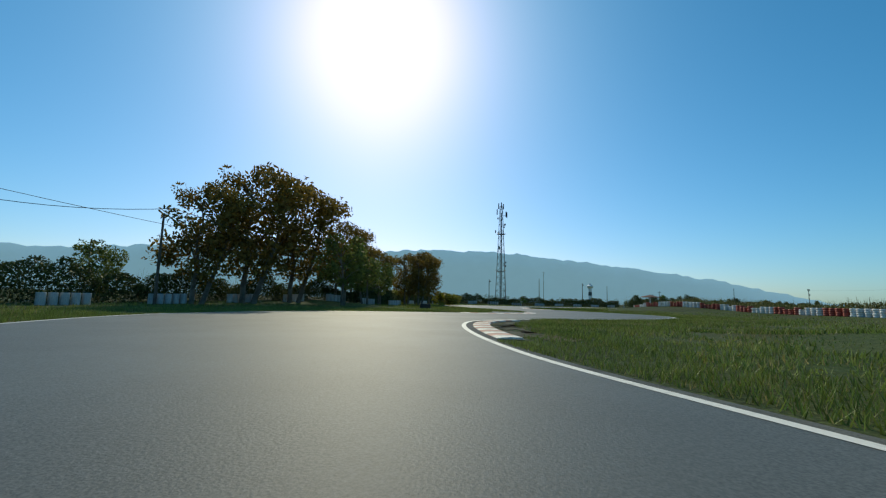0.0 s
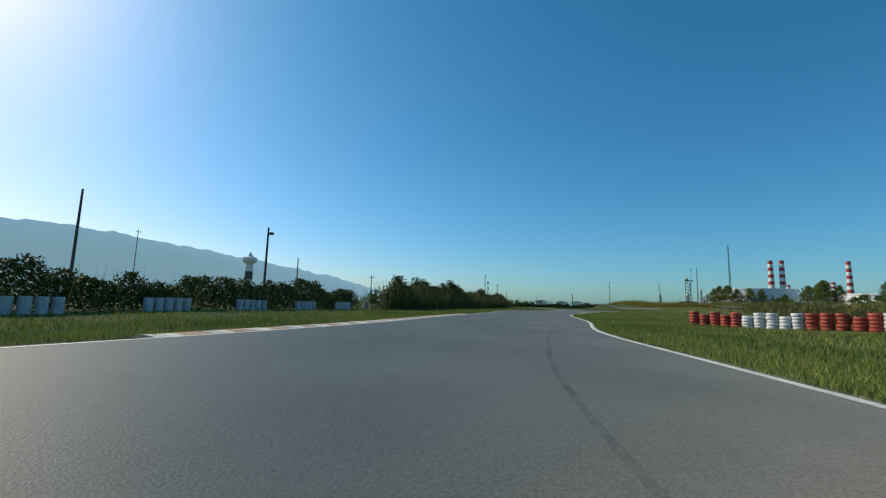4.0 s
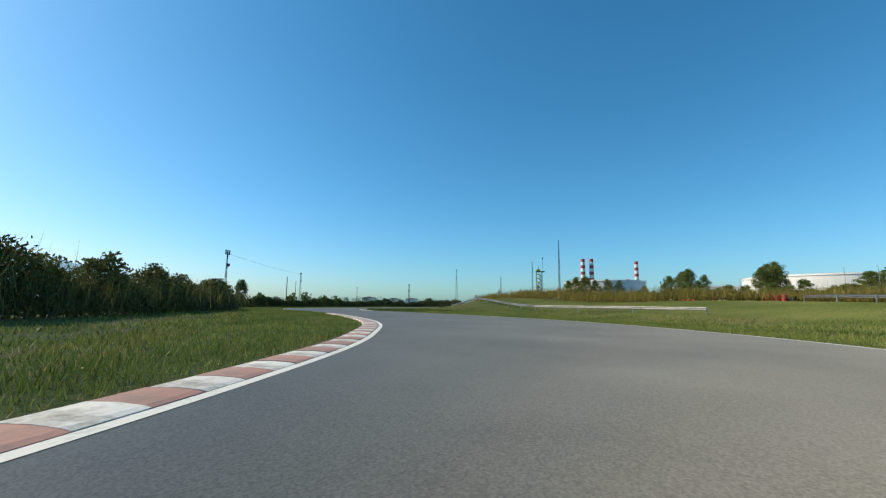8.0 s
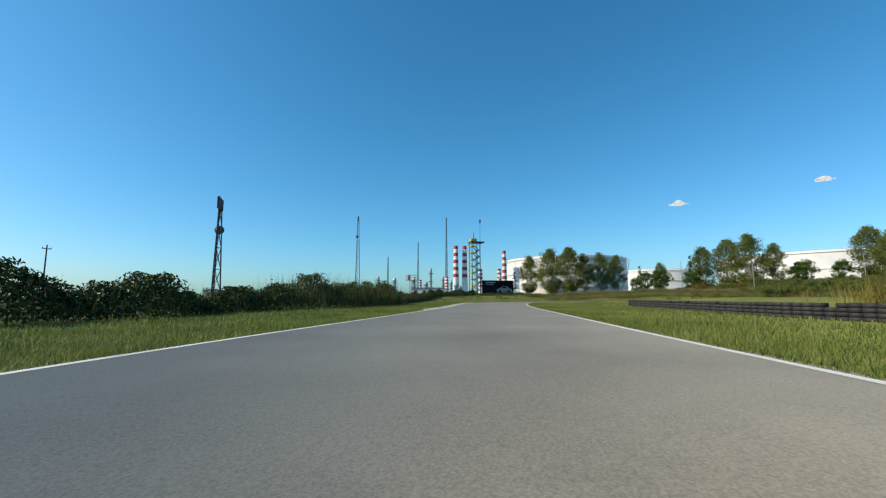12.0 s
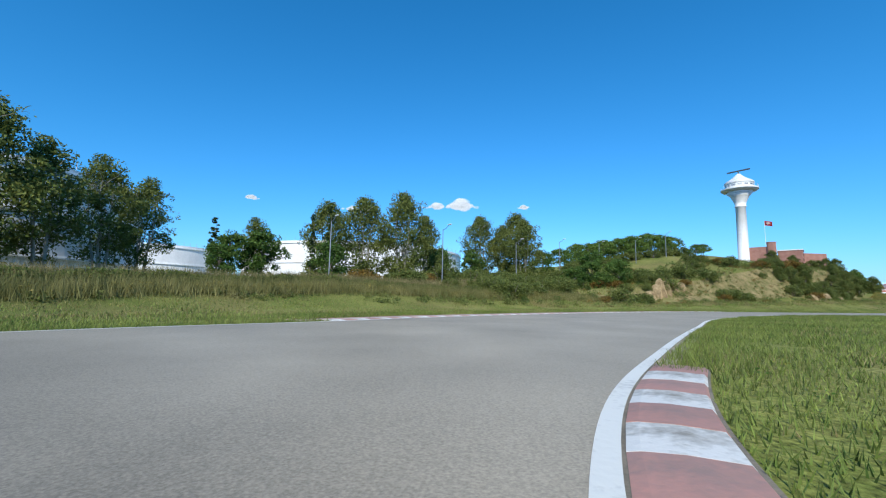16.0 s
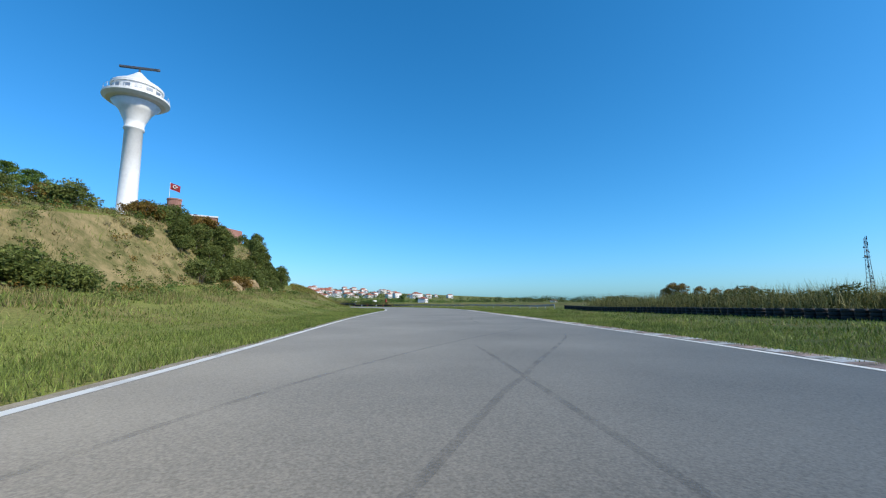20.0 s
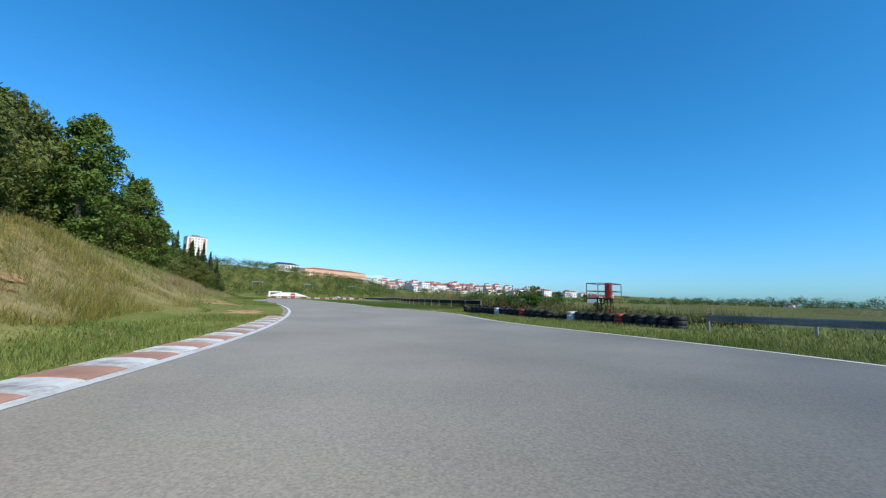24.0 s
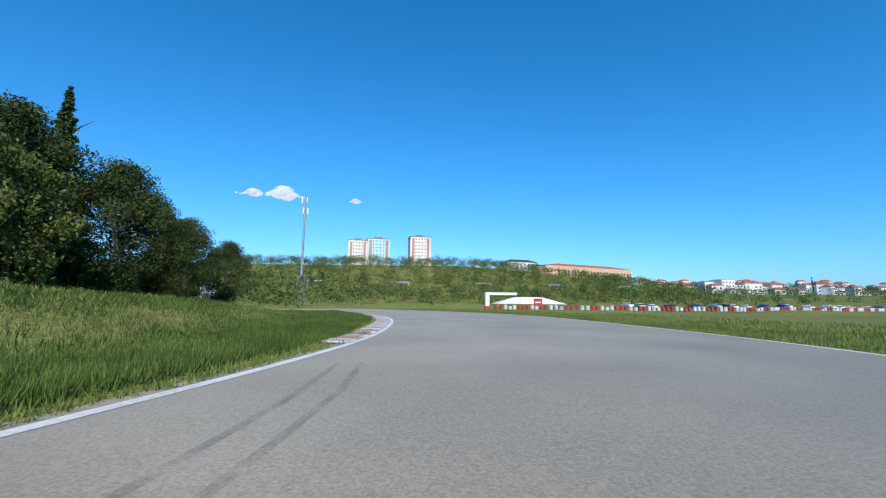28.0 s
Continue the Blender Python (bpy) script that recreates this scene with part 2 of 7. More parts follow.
def add_lathe(bm, profile, x=0.0, y=0.0, z=0.0, sides=24):
    """A turned body from rows of radius and height."""
    rings = []
    for r, h in profile:
        rings.append([bm.verts.new((x + r * math.cos(2 * math.pi * k / sides), y + r * math.sin(2 * math.pi * k / sides), z + h)) for k in range(sides)])
    for lower, upper in zip(rings, rings[1:]):
        for k in range(sides):
            bm.faces.new((lower[k], lower[(k + 1) % sides], upper[(k + 1) % sides], upper[k]))
    bm.faces.new(list(reversed(rings[0])))
    bm.faces.new(rings[-1])


def thing(name, x, y, z=None, turn=0.0, label="", category="", group="", kind=""):
    """An Empty at the foot of a thing, to parent its parts."""
    ob = new(name)
    ob.matrix_basis = Matrix.Translation((x, y, height(x, y) if z is None else z)) @ Matrix.Rotation(turn, 4, "Z")
    return tagged(ob, label, category, group, kind)


# ---- the plan of the circuit: left and right edge, station by station ----
ESSES = [
    (-6.91, -15.16, 7.18, -15), (-9.71, 1.85, 4.77, 1.84), (-12.89, 12.53, 1.44, 12.47), (-15.03, 24.56, 0.6, 22.24), (-10.27, 35.45, 2.39, 27.66), (-1.1, 40.21, 8.11, 31.59),
    (4.12, 40.38, 14.33, 35.5), (7.51, 43.15, 19.96, 41.15), (8.42, 47.57, 21.58, 47.9), (7.53, 54.33, 20.17, 54.41), (4.93, 63.75, 16.84, 63.93), (2.02, 73.5, 12.93, 71.16),
    (-0.25, 84.82, 13.19, 79.19), (-1.04, 97.36, 14.25, 86.17), (4.06, 109.66, 17.58, 91.52), (15.41, 113.48, 24.72, 98.06)]
REFINERY_STRAIGHT = [
    (27.06, 116.56, 35.94, 106.41), (38.24, 120.91, 44.71, 112.39), (50.79, 127.36, 55.84, 117.6), (68.6, 135.99, 72.96, 126.88), (87.89, 146.23, 89.89, 133.42), (99.75, 150.21, 102.16, 136.94),
    (109.77, 151.52, 114.74, 139.06), (122.95, 153.9, 129.4, 141.12), (132.33, 157.15, 141.8, 145.66), (142.82, 163.21, 154.49, 154.85), (157.68, 176.8, 167.87, 170.62), (167.86, 190.62, 175.37, 181.14),
    (181.28, 201.85, 186.02, 189.45), (203.45, 208.33, 205.48, 193.49), (221.16, 207.72, 220.15, 195.56), (240.48, 206.44, 238.43, 194.82)]
HAIRPIN = [
    (261.94, 202.76, 262.91, 191.81), (285.45, 198.64, 285.62, 188.62), (305.69, 196.3, 304.56, 184.96), (322.41, 193.1, 316.57, 181.91), (337.06, 187.95, 325.16, 179.93), (342.56, 179.41, 327.73, 175.55),
    (342.88, 167.99, 328.34, 169.44), (339.28, 157.44, 326.93, 162.31), (336.77, 148.77, 323.98, 151.18), (330.88, 134.77, 320.22, 138.5), (323.35, 119.85, 312.04, 122), (313.91, 105.89, 301.93, 109.22),
    (299.49, 92.4, 289.08, 98.77), (284.94, 78.4, 272.37, 83.93), (269.29, 64.21, 258.96, 71.86), (258.6, 54.7, 247.38, 61.23)]
RETURN_STRAIGHT = [
    (246.5, 40.63, 234.09, 46.1), (238.7, 24.6, 223.99, 27.18), (232.7, 13.41, 219.31, 15.01), (228.52, 2.6, 217.07, 2.02), (224.88, -11.57, 212.31, -11.5), (222.16, -27.65, 211.46, -27.18),
    (220.08, -46.78, 208.42, -44.42), (219.67, -65.31, 205.62, -63.82), (217.07, -82.06, 202.79, -81.37), (212.64, -98.58, 200.09, -99.15), (208.76, -114.49, 196.5, -114.3), (208.26, -126.12, 196.22, -128.29),
    (210.21, -138.31, 198.67, -145.36), (216.8, -150.69, 207.66, -160.57), (228.07, -160.94, 220.41, -171.81)]
STATIONS = np.array(ESSES + REFINERY_STRAIGHT + HAIRPIN + RETURN_STRAIGHT, float)


def edges_at(s):
    """Left and right edge at station s (fractions lie on a smooth curve)."""
    n = len(STATIONS)
    s = np.clip(np.atleast_1d(np.asarray(s, float)), 0, n - 1.001)
    k = s.astype(int)
    f = (s - k)[:, None]
    a, b, c, d = (STATIONS[np.clip(k + j, 0, n - 1)] for j in (-1, 0, 1, 2))
    e = 0.5 * (2 * b + (c - a) * f + (2 * a - 5 * b + 4 * c - d) * f**2 + (3 * b - a - 3 * c + d) * f**3)
    return e[:, :2], e[:, 2:]


FINE = np.arange(0, len(STATIONS) - 1, 0.125)
LEFT, RIGHT = edges_at(FINE)
MIDDLE = (LEFT + RIGHT) / 2


def step(a, b, x):
    u = np.clip((np.asarray(x, float) - a) / (b - a), 0, 1)
    return u * u * (3 - 2 * u)


def beside(xy):
    """For points: the nearest station, and how far they lie outside the road, to the left and to the right of it (negative on the other side)."""
    xy = np.asarray(xy, float).reshape(-1, 2)
    near = np.empty(len(xy), int)
    mx, my = MIDDLE[:, 0].astype(np.float32), MIDDLE[:, 1].astype(np.float32)
    for i in range(0, len(xy), 3000):
        q = xy[i : i + 3000].astype(np.float32)
        near[i : i + 3000] = ((q[:, :1] - mx) ** 2 + (q[:, 1:] - my) ** 2).argmin(1)
    across = LEFT[near] - RIGHT[near]
    wide = np.hypot(*across.T)
    side = ((xy - MIDDLE[near]) * across).sum(1) / wide
    reach = np.hypot(*(xy - MIDDLE[near]).T)
    out = reach - wide / 2
    return FINE[near], np.where(side > 0, out, -99), np.where(side <= 0, out, -99), out


LEFT_BANK = ((0, 0.9), (14, 0.9), (17, 0.4), (20, 0.3), (33, 0.3), (35, 1.2), (36, 1.6), (39, 2.1), (41.5, 2.8), (43, 5.5), (44.5, 10.8), (45.6, 15.8), (46.6, 17.2), (48, 17.2), (49.5, 15), (51, 12), (53, 9.5), (55, 7.2), (57, 5), (59, 2.5), (61, 1.5), (62, 1.5))
NEAR_BANK = ((0, 0), (47.6, 0), (48.8, 0.9), (51.5, 1.0), (53.5, 0.75), (56, 0.6), (58.5, 0.4), (60, 0.3), (62, 0.1))
RIGHT_BANK = ((0, 1.3), (5, 1.4), (12, 0.9), (16, 0.8), (18, 0.9), (20, 1.1), (24, 1.5), (27, 2.4), (30, 2.0), (33, 1.0), (36, 0.2), (40, 0.3), (44, 0.6), (47, 0.3), (50, 0), (62, 0))


def ripple(x, y, size, seed=0.0):
    """Smooth uneven noise between about -1 and 1, for arrays of points."""
    x, y = np.asarray(x, float) / size, np.asarray(y, float) / size
    total = 0.0
    for k in range(7):
        a = seed * 1.7 + k * 2.4
        w = 1.0 + 0.27 * k
        total = total + np.sin(w * (x * math.cos(a) + y * math.sin(a)) * 2.1 + 3.1 * k + seed + 1.3 * np.sin(w * (y * math.cos(a) - x * math.sin(a)) * 1.3 + k))
    return total / 3.6


def heights(xy):
    xy = np.asarray(xy, float).reshape(-1, 2)
    s, left, right, out = beside(xy)
    lb = np.interp(s, *zip(*LEFT_BANK))
    rb = np.interp(s, *zip(*RIGHT_BANK))
    tall = step(41.5, 43.5, s)
    cut = 0.14 * step(4, 16, left) + 0.50 * step(17, 25, left) + 0.36 * step(25, 56, left)
    z = lb * np.where(left > 0, step(9, 26, left) * (1 - tall) + cut * tall, 0)
    near = 3.2 * np.interp(s, *zip(*NEAR_BANK)) * np.where(left > 0, step(4.5, 14, left), 0)
    z = near + np.maximum(z - near * step(14, 30, left), 0)
    z += rb * step(9, 27, right) * (right > 0)
    # the wooded slope behind the end of the straight, and the rise that the town stands on
    south = step(270, 440, -xy[:, 1]) * (10 + 20 * step(-20, 200, xy[:, 0]))
    south = south + 26 * step(480, 900, -xy[:, 1]) * (1 - step(-50, 250, xy[:, 0]))
    z = np.maximum(z, south)
    far = np.hypot(xy[:, 0] - 150, xy[:, 1])
    rough = ripple(xy[:, 0], xy[:, 1], 22.0) * 0.3
    return z * (1 - 0.5 * step(900, 2500, far)) + rough * step(6, 25, out)


def height(x, y):
    return float(heights([(x, y)])[0])


# ---- ground: one sheet out to the horizon ----
def spread(lo, hi, fine):
    inner = list(np.arange(lo, hi + 0.1, fine))
    outer, gap, at = [], fine, 0.0
    while at < 4300:
        gap *= 1.35
        at += gap
        outer.append(at)
    return np.array([lo - v for v in reversed(outer)] + inner + [hi + v for v in outer])


GX, GY = spread(-90, 460, 4.0), spread(-330, 270, 4.0)
gx, gy = np.meshgrid(GX, GY)
gxy = np.stack([gx.ravel(), gy.ravel()], 1)
gz = heights(gxy) - 0.02
nx, ny = len(GX), len(GY)
idx = np.arange(nx * ny).reshape(ny, nx)
quads = np.stack([idx[:-1, :-1], idx[:-1, 1:], idx[1:, 1:], idx[1:, :-1]], -1).reshape(-1, 4)
ground = mesh_of("ground", np.c_[gxy, gz], quads, M["ground"], smooth=True)
tagged(ground, "flat grassy land with worn green and yellowed grass", "ground", kind="structure")

# ---- road ----
ACROSS = 12
u = np.linspace(0, 1, ACROSS + 1)[None, :, None]
rv = LEFT[:, None] * (1 - u) + RIGHT[:, None] * u
rows_n = len(FINE)
camber = 0.01 + 0.0 * u[..., 0] + np.zeros((rows_n, 1))
road_v = np.concatenate([rv, camber[..., None]], -1).reshape(-1, 3)
ri = np.arange(rows_n * (ACROSS + 1)).reshape(rows_n, -1)
road_f = np.stack([ri[:-1, :-1], ri[:-1, 1:], ri[1:, 1:], ri[1:, :-1]], -1).reshape(-1, 4)[:, ::-1]
road = mesh_of("road", road_v, road_f, M["asphalt"], smooth=True)
tagged(road, "grey asphalt race track with dark tyre marks", "road", kind="structure")


def ribbon(name, s0, s1, side, start, end, z0, z1, material, label="", category="", kind="structure", step_s=0.06):
    """A strip along one edge of the road, from start to end metres outside it."""
    s = np.arange(s0, s1 + 1e-6, step_s)
    l, r = edges_at(s)
    own, other = (l, r) if side == "L" else (r, l)
    outward = own - other
    outward /= np.hypot(*outward.T)[:, None]
    a, b = own + outward * start, own + outward * end
    v = np.concatenate([np.c_[a, np.full(len(a), z0)], np.c_[b, np.full(len(b), z1)]])
    n = len(s)
    i = np.arange(n - 1)
    f = np.stack([i, i + 1, i + 1 + n, i + n], 1)
    ob = mesh_of(name, v, f if side == "L" else f[:, ::-1], material, smooth=True)
    if side == "L":
        ob.data.flip_normals()
    return tagged(ob, label, category, kind=kind)


for side in "LR":
    ribbon("edge_line", 0, len(STATIONS) - 1.2, side, -0.19, 0.0, 0.016, 0.016, M["paint"], "worn white line along the edge of the track", "line")
    ribbon("shoulder", 0, len(STATIONS) - 1.2, side, 0.0, 0.34, 0.003, -0.012, M["asphalt_edge"], "crumbling asphalt shoulder outside the white line", "shoulder")


# ---- kerbs: painted concrete blocks in a row beside the edge line ----
def kerb_block_mesh(name, material):
    bm = bmesh.new()
    prof = [(0.0, -0.03), (0.005, 0.014), (0.1, 0.033), (0.38, 0.05), (0.74, 0.042), (0.8, -0.03)]
    ends = []
    for y in (-0.392, 0.392):
        ends.append([bm.verts.new((x, y, z)) for x, z in prof])
    for k in range(len(prof) - 1):
        bm.faces.new((ends[0][k], ends[0][k + 1], ends[1][k + 1], ends[1][k]))
    bm.faces.new(list(reversed(ends[0])))
    bm.faces.new(ends[1])
    bmesh.ops.recalc_face_normals(bm, faces=bm.faces)
    me = bpy.data.meshes.new(name)
    bm.to_mesh(me)
    bm.free()
    me.materials.append(material)
    return me


M["kerb_pale"] = surface("worn_pale_kerb", (0.16, 0.14, 0.10), (0.62, 0.59, 0.54), size=0.5, fine=8.0, rough=0.9, bump=0.6, vary=0.2, stops=(0.38, 0.55))
M["kerb_dirty"] = surface("worn_pink_kerb", (0.14, 0.11, 0.07), (0.50, 0.33, 0.26), size=0.5, fine=8.0, rough=0.9, bump=0.6, vary=0.2, stops=(0.38, 0.58))
M["groove"] = surface("dirty_joint", (0.07, 0.064, 0.052), (0.17, 0.15, 0.12), size=0.8, fine=20.0, rough=0.95, bump=0.4)
BLOCKS = {c: kerb_block_mesh("kerb_block", M["kerb_" + c]) for c in ("white", "red", "orange", "pale", "dirty")}


def kerb(s0, s1, side, colour, label, gap=0.03):
    s = np.arange(s0, s1, 0.01)
    l, r = edges_at(s)
    own, other = (l, r) if side == "L" else (r, l)
    run = np.r_[0, np.cumsum(np.hypot(*np.diff(own, axis=0).T))]
    base = ribbon("kerb", s0, s1, side, 0.0, 0.81 + gap, 0.006, 0.0, M["groove"], label, "kerb")
    for k in range(int(run[-1] / 0.8)):
        i = int(np.searchsorted(run, 0.8 * k + 0.4))
        j = min(i + 2, len(s) - 1)
        along = Vector((*(own[j] - own[max(i - 2, 0)]), 0)).normalized()
        out = Vector((*(own[i] - other[i]), 0)).normalized()
        out = (out - along * out.dot(along)).normalized()
        up = out.cross(along)
        if up.z < 0:
            along, up = -along, -up
        m = Matrix((out, along, up)).transposed().to_4x4()
        spot = Vector((*own[i], -0.03 if colour == "dirty" else 0)) + out * gap
        ob = new("kerb_block", BLOCKS[colour if k % 2 else "pale" if colour == "dirty" else "white"])
        ob.matrix_basis = Matrix.Translation(spot + Vector((0, 0, random.uniform(-0.006, 0.006)))) @ m @ Matrix.Rotation(random.uniform(-0.008, 0.008), 4, "Z")
        ob.parent = base


for row in (
    (2.3, 4.2, "R", "red", "red and white painted kerb beside bare soil", 0.3),
    (5.3, 8.0, "L", "red", "red and white kerb in front of a cracked concrete apron"),
    (10.4, 14.6, "R", "red", "faded red and white kerb at the inside of a bend"),
    (16.2, 18.5, "L", "orange", "flat faded red and white kerb"),
    (19.6, 21.3, "R", "orange", "faded orange and white kerb beside grass"),
    (22.6, 25.9, "L", "red", "red and white kerb with grass growing over it"),
    (27.1, 28.5, "R", "red", "worn red and white kerb inside a right-hand bend"),
    (32.4, 35.35, "L", "red", "long red and white kerb with a cracked joint"),
    (35.75, 38.7, "R", "red", "chipped red and white kerb round a hairpin"),
    (39.0, 43.25, "L", "red", "red and white kerb with a pale red run-off strip"),
    (43.4, 46.9, "R", "dirty", "dirty faded kerb overgrown with grass"),
    (48.3, 51.5, "L", "orange", "pale red and white kerb at the foot of a bank"),
    (53.8, 56.3, "R", "dirty", "faded orange and white kerb with weeds"),
    (58.3, 60.4, "L", "red", "dark striped kerb at the inside of a left-hand bend"),
):
    kerb(*row)

# ---- run-off strips, bare soil and concrete beside the track ----
M["runoff"] = surface("faded_red_concrete", (0.25, 0.17, 0.15), (0.38, 0.27, 0.24), size=3.0, fine=24.0, rough=0.85, bump=0.3)
ribbon("pavement", 38.9, 43.35, "L", 0.86, 2.3, 0.004, -0.004, M["runoff"], "faded red concrete strip behind the kerb", "pavement")
ribbon("pavement", 5.2, 8.3, "L", 1.05, 4.2, 0.004, -0.004, M["concrete"], "cracked pale concrete apron behind the kerb", "pavement")


M["soil_thin"] = surface("trodden_soil", (0.21, 0.125, 0.06), (0.37, 0.26, 0.14), size=1.6, fine=16.0, rough=0.95, bump=0.8, spec=0.1)
nt = M["soil_thin"].node_tree
worn = nt.nodes.new("ShaderNodeTexNoise")
worn.inputs["Scale"].default_value, worn.inputs["Detail"].default_value = 1.1, 7.0
nt.links.new(nt.nodes["Texture Coordinate"].outputs["Object"], worn.inputs["Vector"])
gate = nt.nodes.new("ShaderNodeMapRange")
gate.inputs["From Min"].default_value, gate.inputs["From Max"].default_value = 0.40, 0.54
inner = nt.nodes.new("ShaderNodeAttribute")
inner.attribute_name = "worn_in"
rim = nt.nodes.new("ShaderNodeMath")
rim.operation = "MULTIPLY_ADD"
rim.inputs[1].default_value, rim.inputs[2].default_value = 0.62, -0.19
nt.links.new(inner.outputs["Fac"], rim.inputs[0])
fade = nt.nodes.new("ShaderNodeMath")
nt.links.new(rim.outputs[0], fade.inputs[0])
nt.links.new(worn.outputs["Fac"], fade.inputs[1])
nt.links.new(fade.outputs[0], gate.inputs["Value"])
clear, both = nt.nodes.new("ShaderNodeBsdfTransparent"), nt.nodes.new("ShaderNodeMixShader")
nt.links.new(gate.outputs["Result"], both.inputs[0])
nt.links.new(clear.outputs[0], both.inputs[1])
nt.links.new(nt.nodes["Principled BSDF"].outputs[0], both.inputs[2])
nt.links.new(both.outputs[0], nt.nodes["Material Output"].inputs["Surface"])


def sheet(p):
    """Heights of the ground sheet itself at the given points."""
    p = np.asarray(p, float)
    i = np.clip(np.searchsorted(GX, p[:, 0]) - 1, 0, nx - 2)
    j = np.clip(np.searchsorted(GY, p[:, 1]) - 1, 0, ny - 2)
    u, v = (p[:, 0] - GX[i]) / (GX[i + 1] - GX[i]), (p[:, 1] - GY[j]) / (GY[j + 1] - GY[j])
    z = gz.reshape(ny, nx)
    return (z[j, i] * (1 - u) + z[j, i + 1] * u) * (1 - v) + (z[j + 1, i] * (1 - u) + z[j + 1, i + 1] * u) * v


def soil_patch(x, y, rx, ry, turn, label="patch of bare trodden soil in the grass"):
    n, rings = 72, 8
    v = [(x, y)]
    for ring in range(1, rings + 1):
        for k in range(n):
            a = 2 * math.pi * k / n
            w = 0.72 + 0.5 * noise.noise((x + 1.3 * math.cos(a), y + 1.3 * math.sin(a), 3.0)) + 0.3 * noise.noise((x + 5 * math.cos(a), y + 5 * math.sin(a), 6.0)) + 0.2 * noise.noise((x + 14 * math.cos(a), y + 14 * math.sin(a), 9.0))
            px, py = rx * w * math.cos(a) * ring / rings, ry * w * math.sin(a) * ring / rings
            v.append((x + px * math.cos(turn) - py * math.sin(turn), y + px * math.sin(turn) + py * math.cos(turn)))
    lift = np.maximum(sheet(v), -0.02) + 0.012
    quads = [(1 + r * n + k, 1 + (r + 1) * n + k, 1 + (r + 1) * n + (k + 1) % n, 1 + r * n + (k + 1) % n) for r in range(rings - 1) for k in range(n)]
    ob = mesh_of("soil_patch", [(p[0], p[1], q) for p, q in zip(v, lift)], quads, M["soil_thin"])
    worn_in = ob.data.attributes.new("worn_in", "FLOAT", "POINT")
    worn_in.data.foreach_set("value", [1.0] + [1 - r / rings for r in range(1, rings + 1) for k in range(n)])
    return tagged(ob, label, "soil", kind="structure")


def spot_at(s, side, out):
    l, r = edges_at([s])
    own, other = (l[0], r[0]) if side == "L" else (r[0], l[0])
    d = (own - other) / np.hypot(*(own - other))
    p = own + d * out
    t0, t1 = edges_at([s - 0.05])[0][0], edges_at([s + 0.05])[0][0]
    return float(p[0]), float(p[1]), math.atan2(*(t1 - t0)[::-1])


for s, side, out, rx, ry in ((2.9, "R", 2.1, 4.5, 1.5), (3.5, "R", 2.3, 5.0, 1.7), (2.5, "R", 2.0, 3.5, 1.3), (12.6, "R", 2.2, 4.5, 1.1), (35.4, "R", 0.8, 3.6, 0.9), (35.1, "R", 0.9, 2.4, 0.8), (13.8, "R", 2.4, 3.6, 1.3), (40, "L", 3.8, 6, 1.2), (41.2, "L", 3.9, 6, 1.2),
                             (51.9, "L", 2.5, 5, 2.2), (52.6, "L", 5.5, 6.5, 3.0), (52.3, "R", 2.2, 5, 1.6), (50.9, "L", 9.5, 9, 3.0), (26.4, "L", 1.6, 3, 0.8), (30.2, "R", 1.2, 2.5, 0.5), (56.8, "R", 1.0, 3.5, 0.6)):
    soil_patch(*[(a, b, rx, ry, c) for a, b, c in [spot_at(s, side, out)]][0])

for k in range(12):
    soil_patch(*[(a, b, 4.0, 1.0, c) for a, b, c in [spot_at(39.0 + 0.34 * k, "L", 3.3)]][0], "tan trodden soil behind the run-off strip")

# a drain cover in the apron
bm = bmesh.new()
add_box(bm, 0, 0, 0, 1.3, 0.75, 0.03, bevel=0.01)
drain = part("drain_cover", bm, M["concrete"])
drain.matrix_basis = Matrix.Translation((6.6, 51.3, 0.012)) @ Matrix.Rotation(1.8, 4, "Z")
tagged(drain, "iron drain grate in a concrete frame at the track's edge", "drain")
for k in range(7):
    bm = bmesh.new()
    add_box(bm, -0.42 + k * 0.14, 0, 0.03, 0.07, 0.55, 0.008)
    part("slot", bm, M["groove"], drain)

# ---- tyre marks on the asphalt ----
def rubber_material():
    m = surface("tyre_rubber_mark", (0.045, 0.045, 0.046), (0.085, 0.085, 0.085), size=1.5, fine=20.0, rough=0.75, bump=0.1)
    nt = m.node_tree
    clear = nt.nodes.new("ShaderNodeBsdfTransparent")
    both = nt.nodes.new("ShaderNodeMixShader")
    grain = nt.nodes.new("ShaderNodeTexNoise")
    grain.inputs["Scale"].default_value, grain.inputs["Detail"].default_value = 2.2, 8.0
    nt.links.new(nt.nodes["Texture Coordinate"].outputs["Object"], grain.inputs["Vector"])
    ramp = nt.nodes.new("ShaderNodeMapRange")
    ramp.inputs["From Min"].default_value, ramp.inputs["From Max"].default_value = 0.36, 0.72
    ramp.inputs["To Min"].default_value, ramp.inputs["To Max"].default_value = 0.03, 0.26
    nt.links.new(grain.outputs["Fac"], ramp.inputs["Value"])
    nt.links.new(ramp.outputs["Result"], both.inputs[0])
    nt.links.new(clear.outputs[0], both.inputs[1])
    nt.links.new(nt.nodes["Principled BSDF"].outputs[0], both.inputs[2])
    nt.links.new(both.outputs[0], nt.nodes["Material Output"].inputs["Surface"])
    return m


M["rubber_mark"] = rubber_material()


